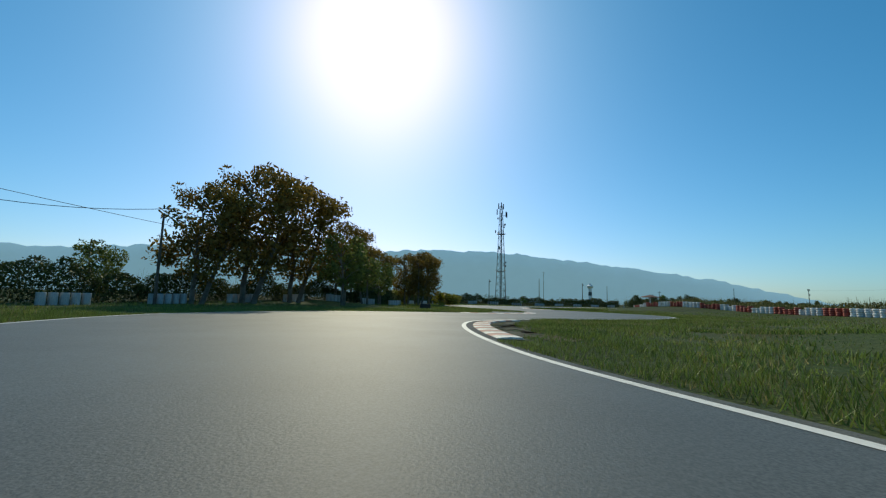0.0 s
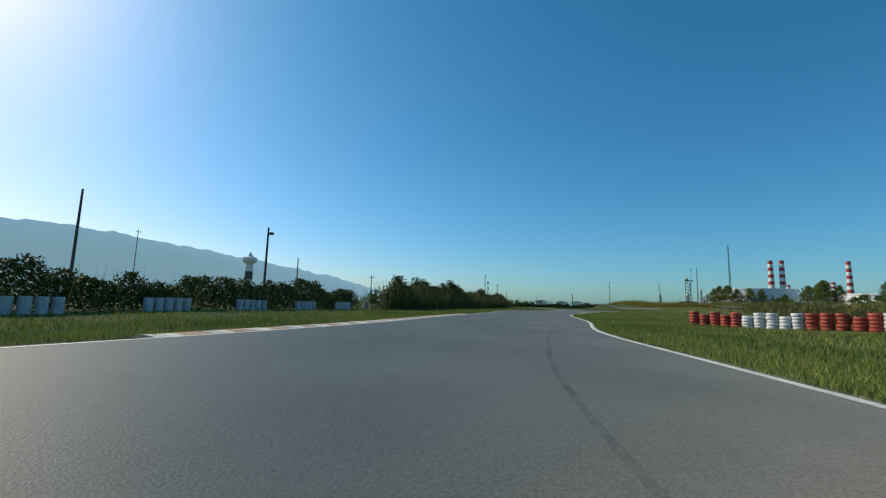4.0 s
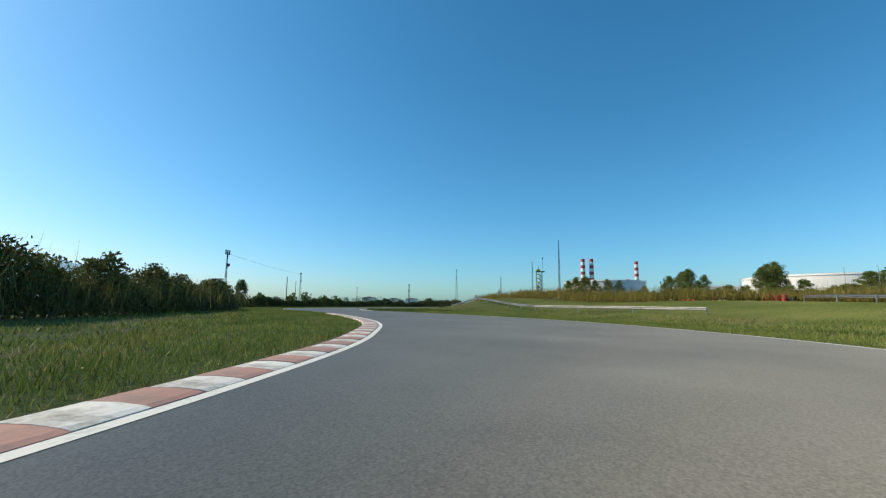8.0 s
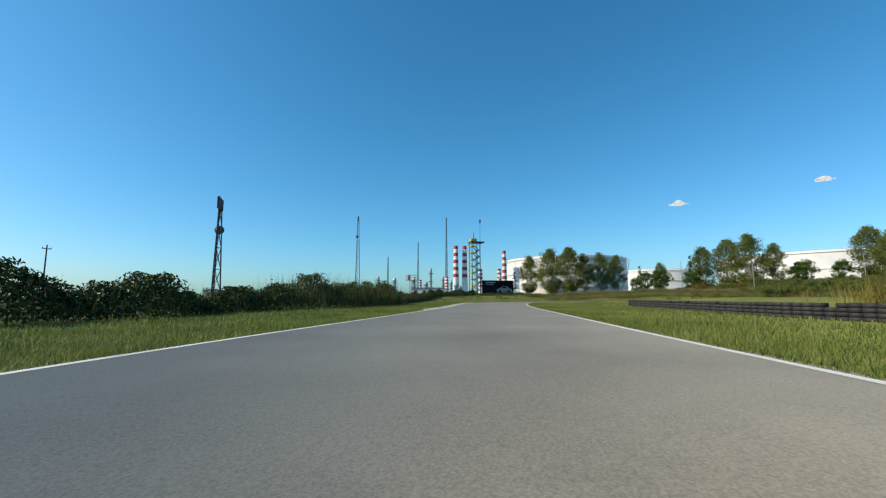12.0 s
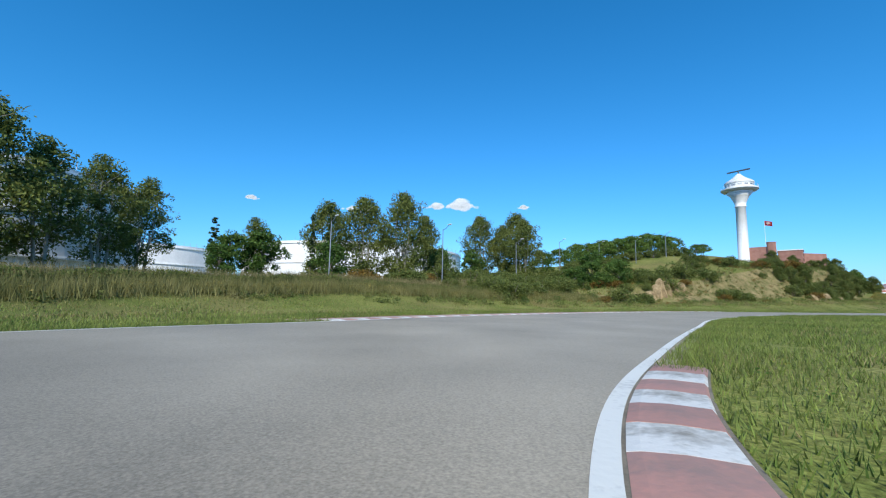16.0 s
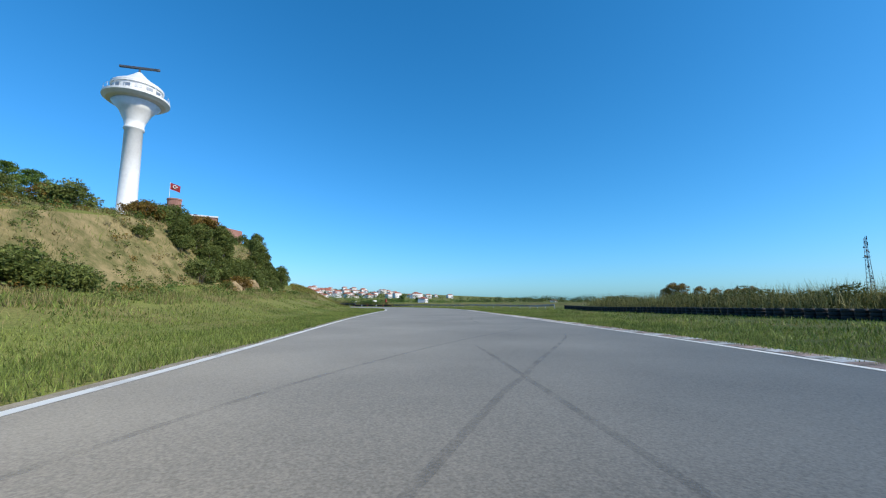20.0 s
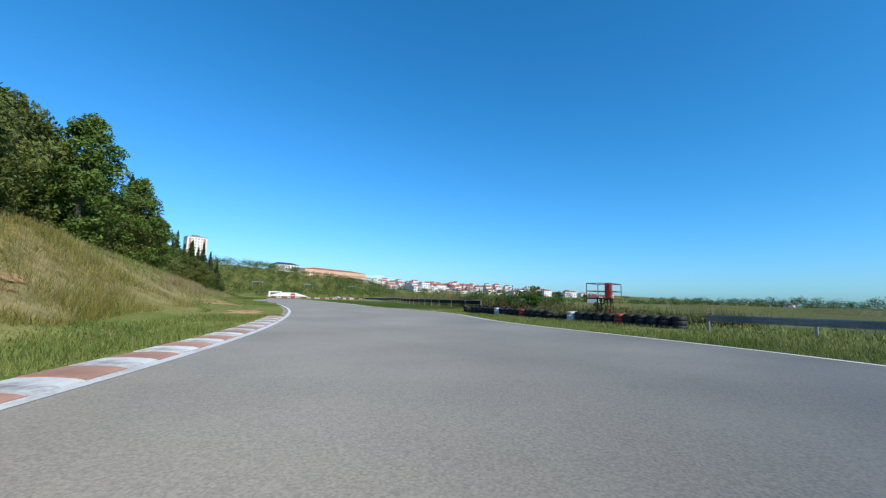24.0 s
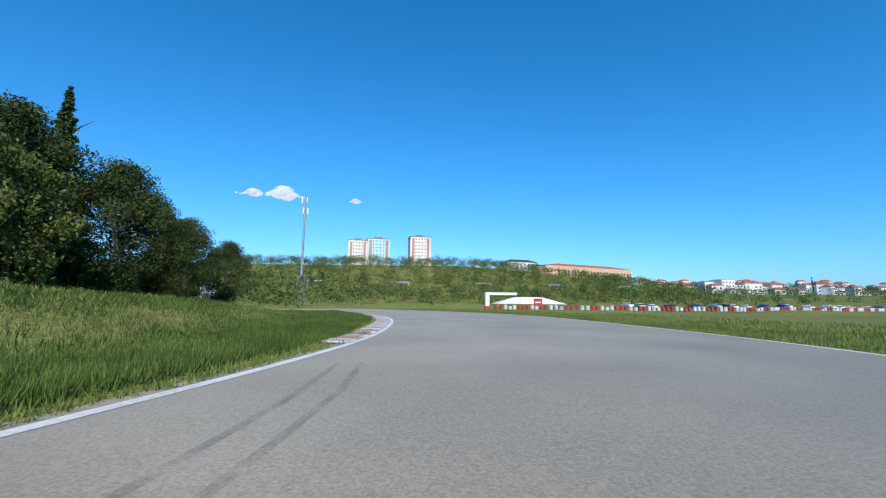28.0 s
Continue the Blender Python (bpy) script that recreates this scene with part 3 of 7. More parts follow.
def skid(knots, wide=0.1):
    """A dark streak through knots of station and place across the road (0: left edge, 1: right edge)."""
    f = np.linspace(0, 1, 40)
    at = np.linspace(0, 1, len(knots))
    s = np.interp(f, at, [q[0] for q in knots])
    a = np.interp(f, at, [q[1] for q in knots])
    a = np.convolve(np.r_[[a[0]] * 4, a, [a[-1]] * 4], np.ones(9) / 9, "valid")
    l, r = edges_at(s)
    p = l * (1 - a[:, None]) + r * a[:, None]
    d = np.gradient(p, axis=0)
    d /= np.hypot(*d.T)[:, None]
    nrm = np.stack([-d[:, 1], d[:, 0]], 1) * (wide / 2 * np.minimum(1, 6 * np.minimum(f, 1 - f) + 0.25))[:, None]
    v = np.concatenate([np.c_[p + nrm, np.full(40, 0.0145)], np.c_[p - nrm, np.full(40, 0.0145)]])
    i = np.arange(39)
    ob = mesh_of("tyre_mark", v, np.stack([i, i + 40, i + 41, i + 1], 1), M["rubber_mark"])
    tagged(ob, "dark streak of tyre rubber on the asphalt", "tyre mark", kind="structure")


BRAKING = [  # into the hairpin and the straights before it
    ((15.2, 0.79), (15.79, 0.745), (16.17, 0.747), (17.35, 0.832)), ((20.3, 0.75), (20.7, 0.892), (20.88, 0.968)),
    ((33.2, 0.22), (33.86, 0.248), (33.98, 0.292), (34.3, 0.388)), ((33.2, 0.20), (33.87, 0.194), (34.2, 0.184)), ((33.3, 0.165), (34.04, 0.166)),
    ((33.95, 0.373), (34.06, 0.416)), ((33.94, 0.328), (34.07, 0.357)), ((33.0, 0.255), (33.9, 0.262), (34.4, 0.42))]
LEAVING = [  # out of the hairpin, sliding across the road
    ((41.2, 0.25), (41.55, 0.334), (41.79, 0.418), (42.36, 0.69)), ((41.2, 0.37), (41.5, 0.441), (41.82, 0.566), (42.02, 0.643)), ((41.3, 0.15), (41.65, 0.222), (41.82, 0.28)),
    ((42.35, 0.40), (42.59, 0.693), (42.72, 0.896)), ((42.4, 0.31), (42.71, 0.415), (42.97, 0.517)), ((43.55, 0.08), (43.8, 0.201), (44.06, 0.428), (44.33, 0.784)),
    ((43.55, 0.32), (43.76, 0.475), (44.13, 0.794)), ((43.5, 0.51), (43.75, 0.487), (44.01, 0.471)), ((44.6, 0.62), (44.72, 0.778), (44.85, 1.0)), ((44.5, 0.63), (44.74, 0.654), (44.92, 0.717))]
RUNNING = [  # faint running lines on the last straight
    ((52.2, 0.37), (52.74, 0.428), (53.61, 0.49)), ((52.41, 0.528), (52.86, 0.563)), ((54.0, 0.49), (54.3, 0.57)), ((54.4, 0.50), (55.02, 0.534)), ((54.42, 0.611), (54.84, 0.66)),
    ((57.5, 0.2), (57.83, 0.127), (58.03, 0.077)), ((57.5, 0.24), (57.87, 0.154), (58.03, 0.109))]
for knots in BRAKING + LEAVING + RUNNING:
    skid(knots)

# ---- stacks of painted tyres ----
M["tyre_white"] = surface("white_painted_rubber", (0.45, 0.45, 0.46), (0.75, 0.75, 0.76), size=0.7, fine=8.0, rough=0.6, bump=0.3, vary=0.12)
M["tyre_red"] = surface("red_painted_rubber", (0.26, 0.035, 0.025), (0.48, 0.07, 0.045), size=0.7, fine=8.0, rough=0.6, bump=0.3, vary=0.2)
M["tyre_black"] = surface("black_rubber", (0.008, 0.008, 0.009), (0.028, 0.026, 0.025), size=0.7, fine=8.0, rough=0.7, bump=0.3, vary=0.3)
TYRE_PROFILE = [(0.19, 0.03), (0.23, 0.0), (0.29, 0.0), (0.315, 0.045), (0.318, 0.1), (0.315, 0.16), (0.29, 0.2), (0.23, 0.2), (0.19, 0.17), (0.19, 0.03)]


def ring_mesh(name, material, levels=1, sides=14):
    bm = bmesh.new()
    for level in range(levels):
        dx, dy = (random.uniform(-0.02, 0.02), random.uniform(-0.02, 0.02)) if level else (0, 0)
        rings = [[bm.verts.new((dx + r * math.cos(2 * math.pi * k / sides), dy + r * math.sin(2 * math.pi * k / sides), h + level * 0.203)) for k in range(sides)] for r, h in TYRE_PROFILE[:-1]]
        rings.append(rings[0])
        for lo, hi in zip(rings, rings[1:]):
            for k in range(sides):
                bm.faces.new((lo[k], lo[(k + 1) % sides], hi[(k + 1) % sides], hi[k]))
    me = bpy.data.meshes.new(name)
    bm.to_mesh(me)
    bm.free()
    me.polygons.foreach_set("use_smooth", [True] * len(me.polygons))
    me.materials.append(material)
    return me


TYRES = {c: ring_mesh("tyre", M["tyre_" + c]) for c in ("white", "red", "black")}
STACKS = {(c, n): ring_mesh("tyre_stack", M["tyre_" + c], n, 10) for c in ("white", "red", "black") for n in (3, 4, 5)}


def along_line(points, gap):
    p = np.array(points, float)
    run = np.r_[0, np.cumsum(np.hypot(*np.diff(p, axis=0).T))]
    at = np.arange(0, run[-1], gap)
    return np.stack([np.interp(at, run, p[:, 0]), np.interp(at, run, p[:, 1])], 1)


def tyre_wall(points, pattern, group, levels=4, split=True, gap=0.66):
    spots = along_line(points, gap)
    lift = heights(spots)
    far = []
    words = {"white": "white", "red": "red", "black": "black"}
    for k, ((x, y), z) in enumerate(zip(spots, lift)):
        colour = pattern[k % len(pattern)]
        if not colour:
            continue
        lv = levels if random.random() < 0.8 else max(2, levels - 1) if split else max(3, levels - 1)
        label = f"stack of {words[colour]} tyres in a trackside barrier"
        m = Matrix.Translation((x + random.uniform(-0.04, 0.04), y + random.uniform(-0.04, 0.04), max(z, 0.0) - 0.05)) @ Matrix.Rotation(random.uniform(0, 6), 4, "Z")
        if split:
            ob = new("tyre_stack")
            ob.matrix_basis = m
            for level in range(lv):
                one = new("tyre", TYRES[colour])
                one.matrix_basis = Matrix.Translation((random.uniform(-0.025, 0.025), random.uniform(-0.025, 0.025), level * 0.203))
                one.parent = ob
            tagged(ob, label, "tyre stack", group)
        else:
            far.append((m, colour, lv))
    if far:
        bm = bmesh.new()
        for m, colour, lv in far:
            first = len(bm.verts)
            faces = len(bm.faces)
            bm.from_mesh(STACKS[(colour, lv)])
            bm.verts.ensure_lookup_table()
            bm.faces.ensure_lookup_table()
            bmesh.ops.transform(bm, matrix=m, verts=bm.verts[first:])
            for face in bm.faces[faces:]:
                face.material_index = ("white", "red", "black").index(colour)
        ob = part("tyre_wall", bm, [M["tyre_white"], M["tyre_red"], M["tyre_black"]], smooth=True)
        tagged(ob, "long low wall of stacked tyres beside the track", "tyre wall", kind="stuff")


W, R_, K = "white", "red", "black"
tyre_wall([(34.1, 16.1), (38.7, 40.4), (38.6, 61.4), (35.5, 79), (36.5, 87)], [W] * 5 + [R_] * 4 + [W] * 4 + [R_] * 5, "tyre barrier inside the esses", 4, True, 0.72)
tyre_wall([(41, 89), (48, 92.5), (54, 96.5), (58.5, 102.5), (61, 112)], [W] * 5 + [R_] * 5, "tyre barrier inside the bend", 5, True)
tyre_wall([(174.2, 129.3), (185.4, 137), (201.5, 148)], [K, R_, R_, R_, R_, K, W, R_, R_, K, W, W, R_, K, K], "tyre barrier beside the straight", 4, False, 0.8)
tyre_wall([(209.4, 182.4), (215.2, 182.4), (224.2, 183.5), (234.3, 184.1), (260.9, 181.3), (283.4, 177.7)], [K] * 12, "black tyre barrier", 4, False)
tyre_wall([(299.5, 132), (290.9, 121.2), (280.7, 113), (268.9, 100.9), (250.5, 84.2), (241.4, 76.2)], [K] * 12, "black tyre barrier along the infield", 3, False)
tyre_wall([(211.1, 7.6), (210.9, -2), (209.4, -12.5)], [K, K, K, K, K, R_, K, K, K, K, W, K], "tyre barrier below the stand", 3, True)
tyre_wall([(203.5, -13), (201, -21.5)], [K, K, R_, K, K, K], "tyre barrier by the guard rail", 3, True)
tyre_wall([(195.6, -181.6), (186.9, -184.2), (179, -181), (151.6, -184.6), (121.2, -193.9), (90.9, -207.1)], [R_, R_, W, W, W, R_, R_, R_, W, W], "red and white barrier beyond the bend", 4, False, 0.9)

# ---- white barrels in front of the hedges ----
# white plastic, greyed in its colour for the shade by the hedge
M["barrel"] = surface("shade_greyed_plastic", (0.34, 0.36, 0.37), (0.52, 0.55, 0.56), size=0.8, fine=9.0, rough=0.5, bump=0.1, vary=0.1)


def barrel_mesh(name):
    bm = bmesh.new()
    add_lathe(bm, [(0.27, 0.0), (0.29, 0.03), (0.29, 0.32), (0.305, 0.34), (0.29, 0.36), (0.29, 0.64), (0.305, 0.66), (0.29, 0.68), (0.29, 0.95), (0.27, 1.0), (0.24, 0.99)], sides=14)
    me = bpy.data.meshes.new(name)
    bm.to_mesh(me)
    bm.free()
    me.materials.append(M["barrel"])
    return me


BARREL = barrel_mesh("barrel")
HEDGE_WEST = [(-35.3, -20.4), (-34.3, 11.2), (-26.9, 37.1), (-19.3, 56), (-10.8, 74.6), (-12.8, 98.4), (-4.9, 119.7), (8.5, 130.4), (25.7, 133.6), (42.9, 141.9), (58.5, 149.9)]


def barrels(points, group, filled=4, empty=5):
    for k, (x, y) in enumerate(along_line(points, 0.68)):
        if k % (filled + empty) < filled:
            ob = new("barrel", BARREL)
            ob.matrix_basis = Matrix.Translation((x, y, max(height(x, y), 0) - 0.04)) @ Matrix.Rotation(random.uniform(0, 6), 4, "Z") @ Matrix.Diagonal((0.92, 0.92, 0.86, 1))
            tagged(ob, "upright pale plastic barrel in front of a hedge", "barrel", group)


barrels([(x + 1.9, y - 0.7) for x, y in HEDGE_WEST], "barrels along the west hedge", 5, 6)

# ---- guard rails ----
M["steel"] = surface("galvanised_steel", (0.26, 0.27, 0.28), (0.45, 0.46, 0.47), size=1.2, fine=14.0, rough=0.45, bump=0.1, metal=0.7)
M["rust"] = surface("rusty_steel", (0.09, 0.04, 0.03), (0.2, 0.08, 0.05), size=0.8, fine=14.0, rough=0.8, bump=0.3, metal=0.2)


# near-black beam face for the taller rail with a pale rim
M["dark_face"] = surface("dark_rail_face", (0.018, 0.018, 0.017), (0.05, 0.046, 0.042), size=1.0, fine=12.0, rough=0.7, bump=0.3)


def guard_rail(points, label, group="guard rails", face="steel"):
    spots = along_line(points, 3.8)
    lift = np.maximum(heights(spots), 0) - 0.03
    ob = new("guard_rail")
    tagged(ob, label, "guard rail", group)
    tall = 1.0 if face == "steel" else 1.5
    wave = [(w, h * tall) for w, h in ((0.0, 0.42), (0.05, 0.47), (0.05, 0.52), (0.0, 0.57), (0.05, 0.62), (0.05, 0.67), (0.0, 0.72))]
    for (x, y), z in zip(spots, lift):
        bm = bmesh.new()
        add_box(bm, x, y, z - 0.2, 0.11, 0.11, 0.2 + 0.72 * tall, bevel=0.01)
        part("post", bm, M["steel"], ob)
    for k in range(len(spots) - 1):
        a, b = Vector((*spots[k], lift[k])), Vector((*spots[k + 1], lift[k + 1]))
        side = Vector((b.y - a.y, a.x - b.x, 0)).normalized() * 0.07
        bm = bmesh.new()
        lines = [[bm.verts.new(p + side * (1 + w * 8) * sgn + Vector((0, 0, h))) for w, h in wave] for p in (a, b) for sgn in (1,)]
        for j in range(len(wave) - 1):
            bm.faces.new((lines[0][j], lines[1][j], lines[1][j + 1], lines[0][j + 1]))
        bmesh.ops.solidify(bm, geom=bm.faces[:], thickness=0.012)
        part("beam", bm, M[face], ob)
        if face != "steel":
            bm = bmesh.new()
            add_bar(bm, a + side + Vector((0, 0, 0.74 * tall)), b + side + Vector((0, 0, 0.74 * tall)), 0.045)
            part("top_rim", bm, M["steel"], ob, "pale steel rim along the top of the beam")
    return ob


guard_rail([(200, -22.5), (199, -34), (195, -50), (190.5, -64), (186, -80), (181, -98), (175, -125)], "dark guard rail with a pale rim on posts beside tall weeds", "guard rails", "dark_face")
guard_rail([(210.8, 8.7), (210.5, 22.6), (217, 42.7), (230.2, 64.4), (240.4, 75.2)], "steel guard rail behind the grass verge")
guard_rail([(211.4, 180.7), (197.8, 173.3), (187.4, 165.5), (177.4, 157.5), (169.1, 148.1), (160.6, 138.8)], "pale double steel guard rail in front of dry reeds")
guard_rail([(113.8, 103.7), (124.1, 109.3), (139.3, 116.2), (154.5, 122.5), (173.3, 128.7)], "pale steel guard rail on a grass bank")


# ---- plants ----
rng = np.random.default_rng(7)
M["hedge_olive"] = leafy("rank_olive_weeds", (0.05, 0.07, 0.016), (0.16, 0.16, 0.045), 2.0, through=0.25)
M["bark"] = surface("grey_bark", (0.10, 0.085, 0.065), (0.24, 0.21, 0.17), size=0.6, fine=12.0, rough=0.9, bump=0.6)
M["bark_pale"] = surface("pale_bark", (0.22, 0.21, 0.17), (0.42, 0.40, 0.34), size=0.6, fine=12.0, rough=0.85, bump=0.4)
M["leaf_olive"] = leafy("olive_leaves", (0.080, 0.115, 0.026), (0.215, 0.240, 0.060), 5.0)
M["leaf_autumn"] = leafy("autumn_leaves", (0.132, 0.078, 0.019), (0.295, 0.194, 0.039), 4.0)
M["leaf_green"] = leafy("green_leaves", (0.045, 0.102, 0.018), (0.130, 0.205, 0.040), 4.0)
M["leaf_dark"] = leafy("dark_needles", (0.024, 0.052, 0.014), (0.075, 0.115, 0.030), 3.0, through=0.2)
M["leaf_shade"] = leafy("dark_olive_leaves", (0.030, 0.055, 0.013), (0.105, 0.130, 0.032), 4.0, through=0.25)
M["leaf_pine"] = leafy("bright_pine_needles", (0.062, 0.125, 0.020), (0.160, 0.225, 0.042), 3.0, through=0.2)
M["leaf_hill"] = leafy("dull_green_leaves", (0.058, 0.094, 0.020), (0.190, 0.210, 0.052), 3.0, through=0.25)
M["leaf_rust"] = leafy("rust_leaves", (0.139, 0.050, 0.022), (0.232, 0.096, 0.043), 3.0)
M["leaf_yellow"] = leafy("yellowing_leaves", (0.155, 0.163, 0.025), (0.326, 0.295, 0.046), 3.0)
M["reed"] = leafy("reeds", (0.075, 0.085, 0.022), (0.20, 0.185, 0.07), 2.0, through=0.3)
M["reed_dry"] = leafy("dry_reeds", (0.20, 0.165, 0.07), (0.36, 0.30, 0.15), 2.0, through=0.3)
M["reed_gold"] = leafy("golden_reeds", (0.14, 0.125, 0.025), (0.34, 0.27, 0.07), 2.0, through=0.3)
M["reed_pale"] = leafy("pale_reeds", (0.12, 0.125, 0.035), (0.29, 0.265, 0.10), 2.0, through=0.3)
M["hedge"] = leafy("bramble_leaves", (0.025, 0.046, 0.012), (0.085, 0.109, 0.031), 2.5, through=0.2)


def leaves(centres, size, flat=0.0):
    """Small kite-shaped leaves at the given points: points and faces."""
    n = len(centres)
    a = rng.normal(size=(n, 3))
    a[:, 2] *= 1 - flat
    a /= np.linalg.norm(a, axis=1)[:, None]
    b = np.cross(a, rng.normal(size=(n, 3)))
    b /= np.linalg.norm(b, axis=1)[:, None] + 1e-9
    s = size * rng.uniform(0.6, 1.35, (n, 1))
    v = np.stack([centres - a * s, centres + b * s * 0.45, centres + a * s, centres - b * s * 0.45], 1).reshape(-1, 3)
    return v, np.arange(4 * n).reshape(-1, 4)


def blades(feet, tall, wide, lean=0.25):
    """Upright grass or reed blades: tapering triangles with a bend."""
    n = len(feet)
    turn = rng.uniform(0, 2 * math.pi, n)
    side = np.stack([np.cos(turn), np.sin(turn), np.zeros(n)], 1) * (wide / 2)
    h = (tall * rng.uniform(0.55, 1.25, n))[:, None] if np.isscalar(tall) else (tall * rng.uniform(0.7, 1.2, n))[:, None]
    tip = np.concatenate([rng.normal(size=(n, 2)) * lean * h, h], 1)
    v = np.stack([feet - side, feet + side, feet + tip], 1).reshape(-1, 3)
    return v, np.arange(3 * n).reshape(-1, 3)


def clumps(centres, radius, each):
    """Points gathered round the given centres, thinner outwards."""
    p = rng.normal(size=(len(centres), each, 3))
    p /= np.linalg.norm(p, axis=2)[..., None]
    r = rng.uniform(0.25, 1.0, (len(centres), each, 1)) ** 0.6
    rad = np.asarray(radius).reshape(-1, 1, 1) * np.ones((len(centres), 1, 1))
    return (centres[:, None] + p * r * rad * (1, 1, 0.75)).reshape(-1, 3)


def limbs(bm, foot, top, r, twigs, spread, low=0.35):
    """A bent trunk with limbs that reach up and outwards."""
    pts = [Vector(foot)]
    for k in range(1, 6):
        f = k / 5
        pts.append(Vector(foot).lerp(Vector(top), f) + Vector((random.uniform(-1, 1), random.uniform(-1, 1), 0)) * 0.04 * (Vector(top) - Vector(foot)).length * f)
    for k in range(5):
        add_bar(bm, pts[k], pts[k + 1], r * (1 - 0.17 * k), r * (1 - 0.17 * (k + 1)), 7)
    tips = []
    for k in range(twigs):
        f = random.uniform(low, 0.95)
        i = min(int(f * 5), 4)
        at = pts[i].lerp(pts[i + 1], f * 5 - i)
        a = random.uniform(0, 2 * math.pi)
        reach = spread * random.uniform(0.5, 1.0) * (1.15 - 0.6 * f)
        end = at + Vector((math.cos(a) * reach, math.sin(a) * reach, reach * random.uniform(0.5, 1.2)))
        mid = at.lerp(end, 0.5) + Vector((0, 0, reach * 0.12))
        add_bar(bm, at, mid, r * 0.32, r * 0.2, 5, False)
        add_bar(bm, mid, end, r * 0.2, r * 0.06, 5, False)
        tips.append(end)
    return tips


def tree(kind, label, tall, wide, leaf, bark, crown_low=0.3, count=46, each=70, size=0.26, trunk=0.22, shape="round", lean=(0, 0), stems=1):
    ob = new(kind)
    tagged(ob, label, "tree")
    bm = bmesh.new()
    tips = []
    for k in range(stems):
        a = 2 * math.pi * k / stems + 0.4
        off = Vector((math.cos(a), math.sin(a), 0)) * (0.35 if stems > 1 else 0)
        tips += limbs(bm, off - Vector((0, 0, 0.4)), Vector((lean[0], lean[1], tall * 0.86)) + off * wide * 0.9, trunk, 16 // stems + 3, wide * 0.75)
    part("trunk", bm, bark, ob)
    c, radii = [], []
    if shape == "cone":
        for k in range(380):
            h = random.random() ** 1.25
            a = random.uniform(0, 2 * math.pi)
            r = wide * (1 - h) ** 0.9 * random.random() ** 0.45 * (0.85 + 0.3 * noise.noise((math.cos(a) * 2, math.sin(a) * 2, h * 9 + tall)))
            c.append((r * math.cos(a), r * math.sin(a), tall * (crown_low + (0.97 - crown_low) * h)))
            radii.append(0.16 + 0.15 * wide * (1 - h))
        for k in range(14):
            c.append((0, 0, tall * (0.7 + 0.295 * k / 13)))
            radii.append(0.42 - 0.32 * k / 13)
        count = 0
    while len(c) < count:
        h = random.random()
        a = random.uniform(0, 2 * math.pi)
        if shape == "round":
            env = math.sqrt(max(0.0, 1 - (2 * h - 1) ** 2)) * (0.85 + 0.3 * noise.noise((math.cos(a) * 1.2, math.sin(a) * 1.2, h * 2.5 + tall)))
        elif shape == "tall":
            env = min(1.0, 2.6 * h + 0.25) * min(1.0, 2.2 * (1 - h) + 0.12) * (0.85 + 0.35 * noise.noise((math.cos(a) * 1.5, math.sin(a) * 1.5, h * 3 + tall)))
        elif shape == "cone":
            env = (1 - h) ** 0.8 * (0.75 + 0.25 * math.cos(h * 40)) + 0.04
        elif shape == "column":
            env = min(1.0, 6 * h + 0.3) * (1 - h) ** 0.45 * 0.9 + 0.05
        else:
            env = math.sqrt(max(0.0, 1 - (1.15 * h - 0.1) ** 2))
        r = env * wide * random.random() ** 0.4
        z = tall * (crown_low + (1 - crown_low) * h)
        f = z / tall
        c.append((r * math.cos(a) + lean[0] * f, r * math.sin(a) + lean[1] * f, z))
    c = np.array(c)
    p = clumps(c, radii if radii else wide * rng.uniform(0.16, 0.34, len(c)), each)
    if shape in ("round", "tall"):
        p = np.concatenate([p, clumps(np.array([tuple(t) for t in tips]), wide * 0.2, each // 2)])
    v, f = leaves(p, size)
    mesh_of("crown", v, f, leaf, ob)
    return ob


def bush(kind, label, tall, wide, leaf, count=16, each=90, size=0.16):
    """A bush with its stems hidden in its leaves, open below and with an uneven top."""
    ob = new(kind)
    tagged(ob, label, "bush")
    bm = bmesh.new()
    for k in range(5):
        a = 2 * math.pi * k / 5
        add_bar(bm, (0.1 * math.cos(a), 0.1 * math.sin(a), -0.3), (wide * 0.5 * math.cos(a), wide * 0.5 * math.sin(a), tall * 0.75), 0.04, 0.015, 5, False)
    part("branching", bm, M["bark"], ob)
    a = rng.uniform(0, 2 * math.pi, count)
    r = wide * 0.75 * rng.uniform(0, 1, count) ** 0.5
    z = tall * rng.uniform(0.12, 0.8, count) * np.sqrt(np.maximum(0.1, 1 - (r / wide) ** 2))
    p = clumps(np.stack([r * np.cos(a), r * np.sin(a), z], 1), wide * rng.uniform(0.25, 0.42, count), each)
    p[:, 2] = np.maximum(p[:, 2], 0.02)
    v, f = leaves(p, size)
    mesh_of("foliage", v, f, leaf, ob)
    return ob


def put(proto, x, y, scale=1.0, turn=None, z=None, wide=1.0, group=""):
    """The first call stands the tree itself at its place; later ones stand copies."""
    m = Matrix.Translation((x, y, height(x, y) - 0.05 if z is None else z)) @ Matrix.Rotation(random.uniform(0, 6.28) if turn is None else turn, 4, "Z") @ Matrix.Diagonal((scale * wide, scale * wide, scale, 1))
    if proto.get("placed"):
        ob = copy_thing(proto, m @ Matrix.Diagonal((1 / proto.scale[0], 1 / proto.scale[1], 1 / proto.scale[2], 1)))
    else:
        ob = proto
        ob.matrix_basis = m
        ob["placed"] = 1
    if group:
        ob["group"] = group
    return ob


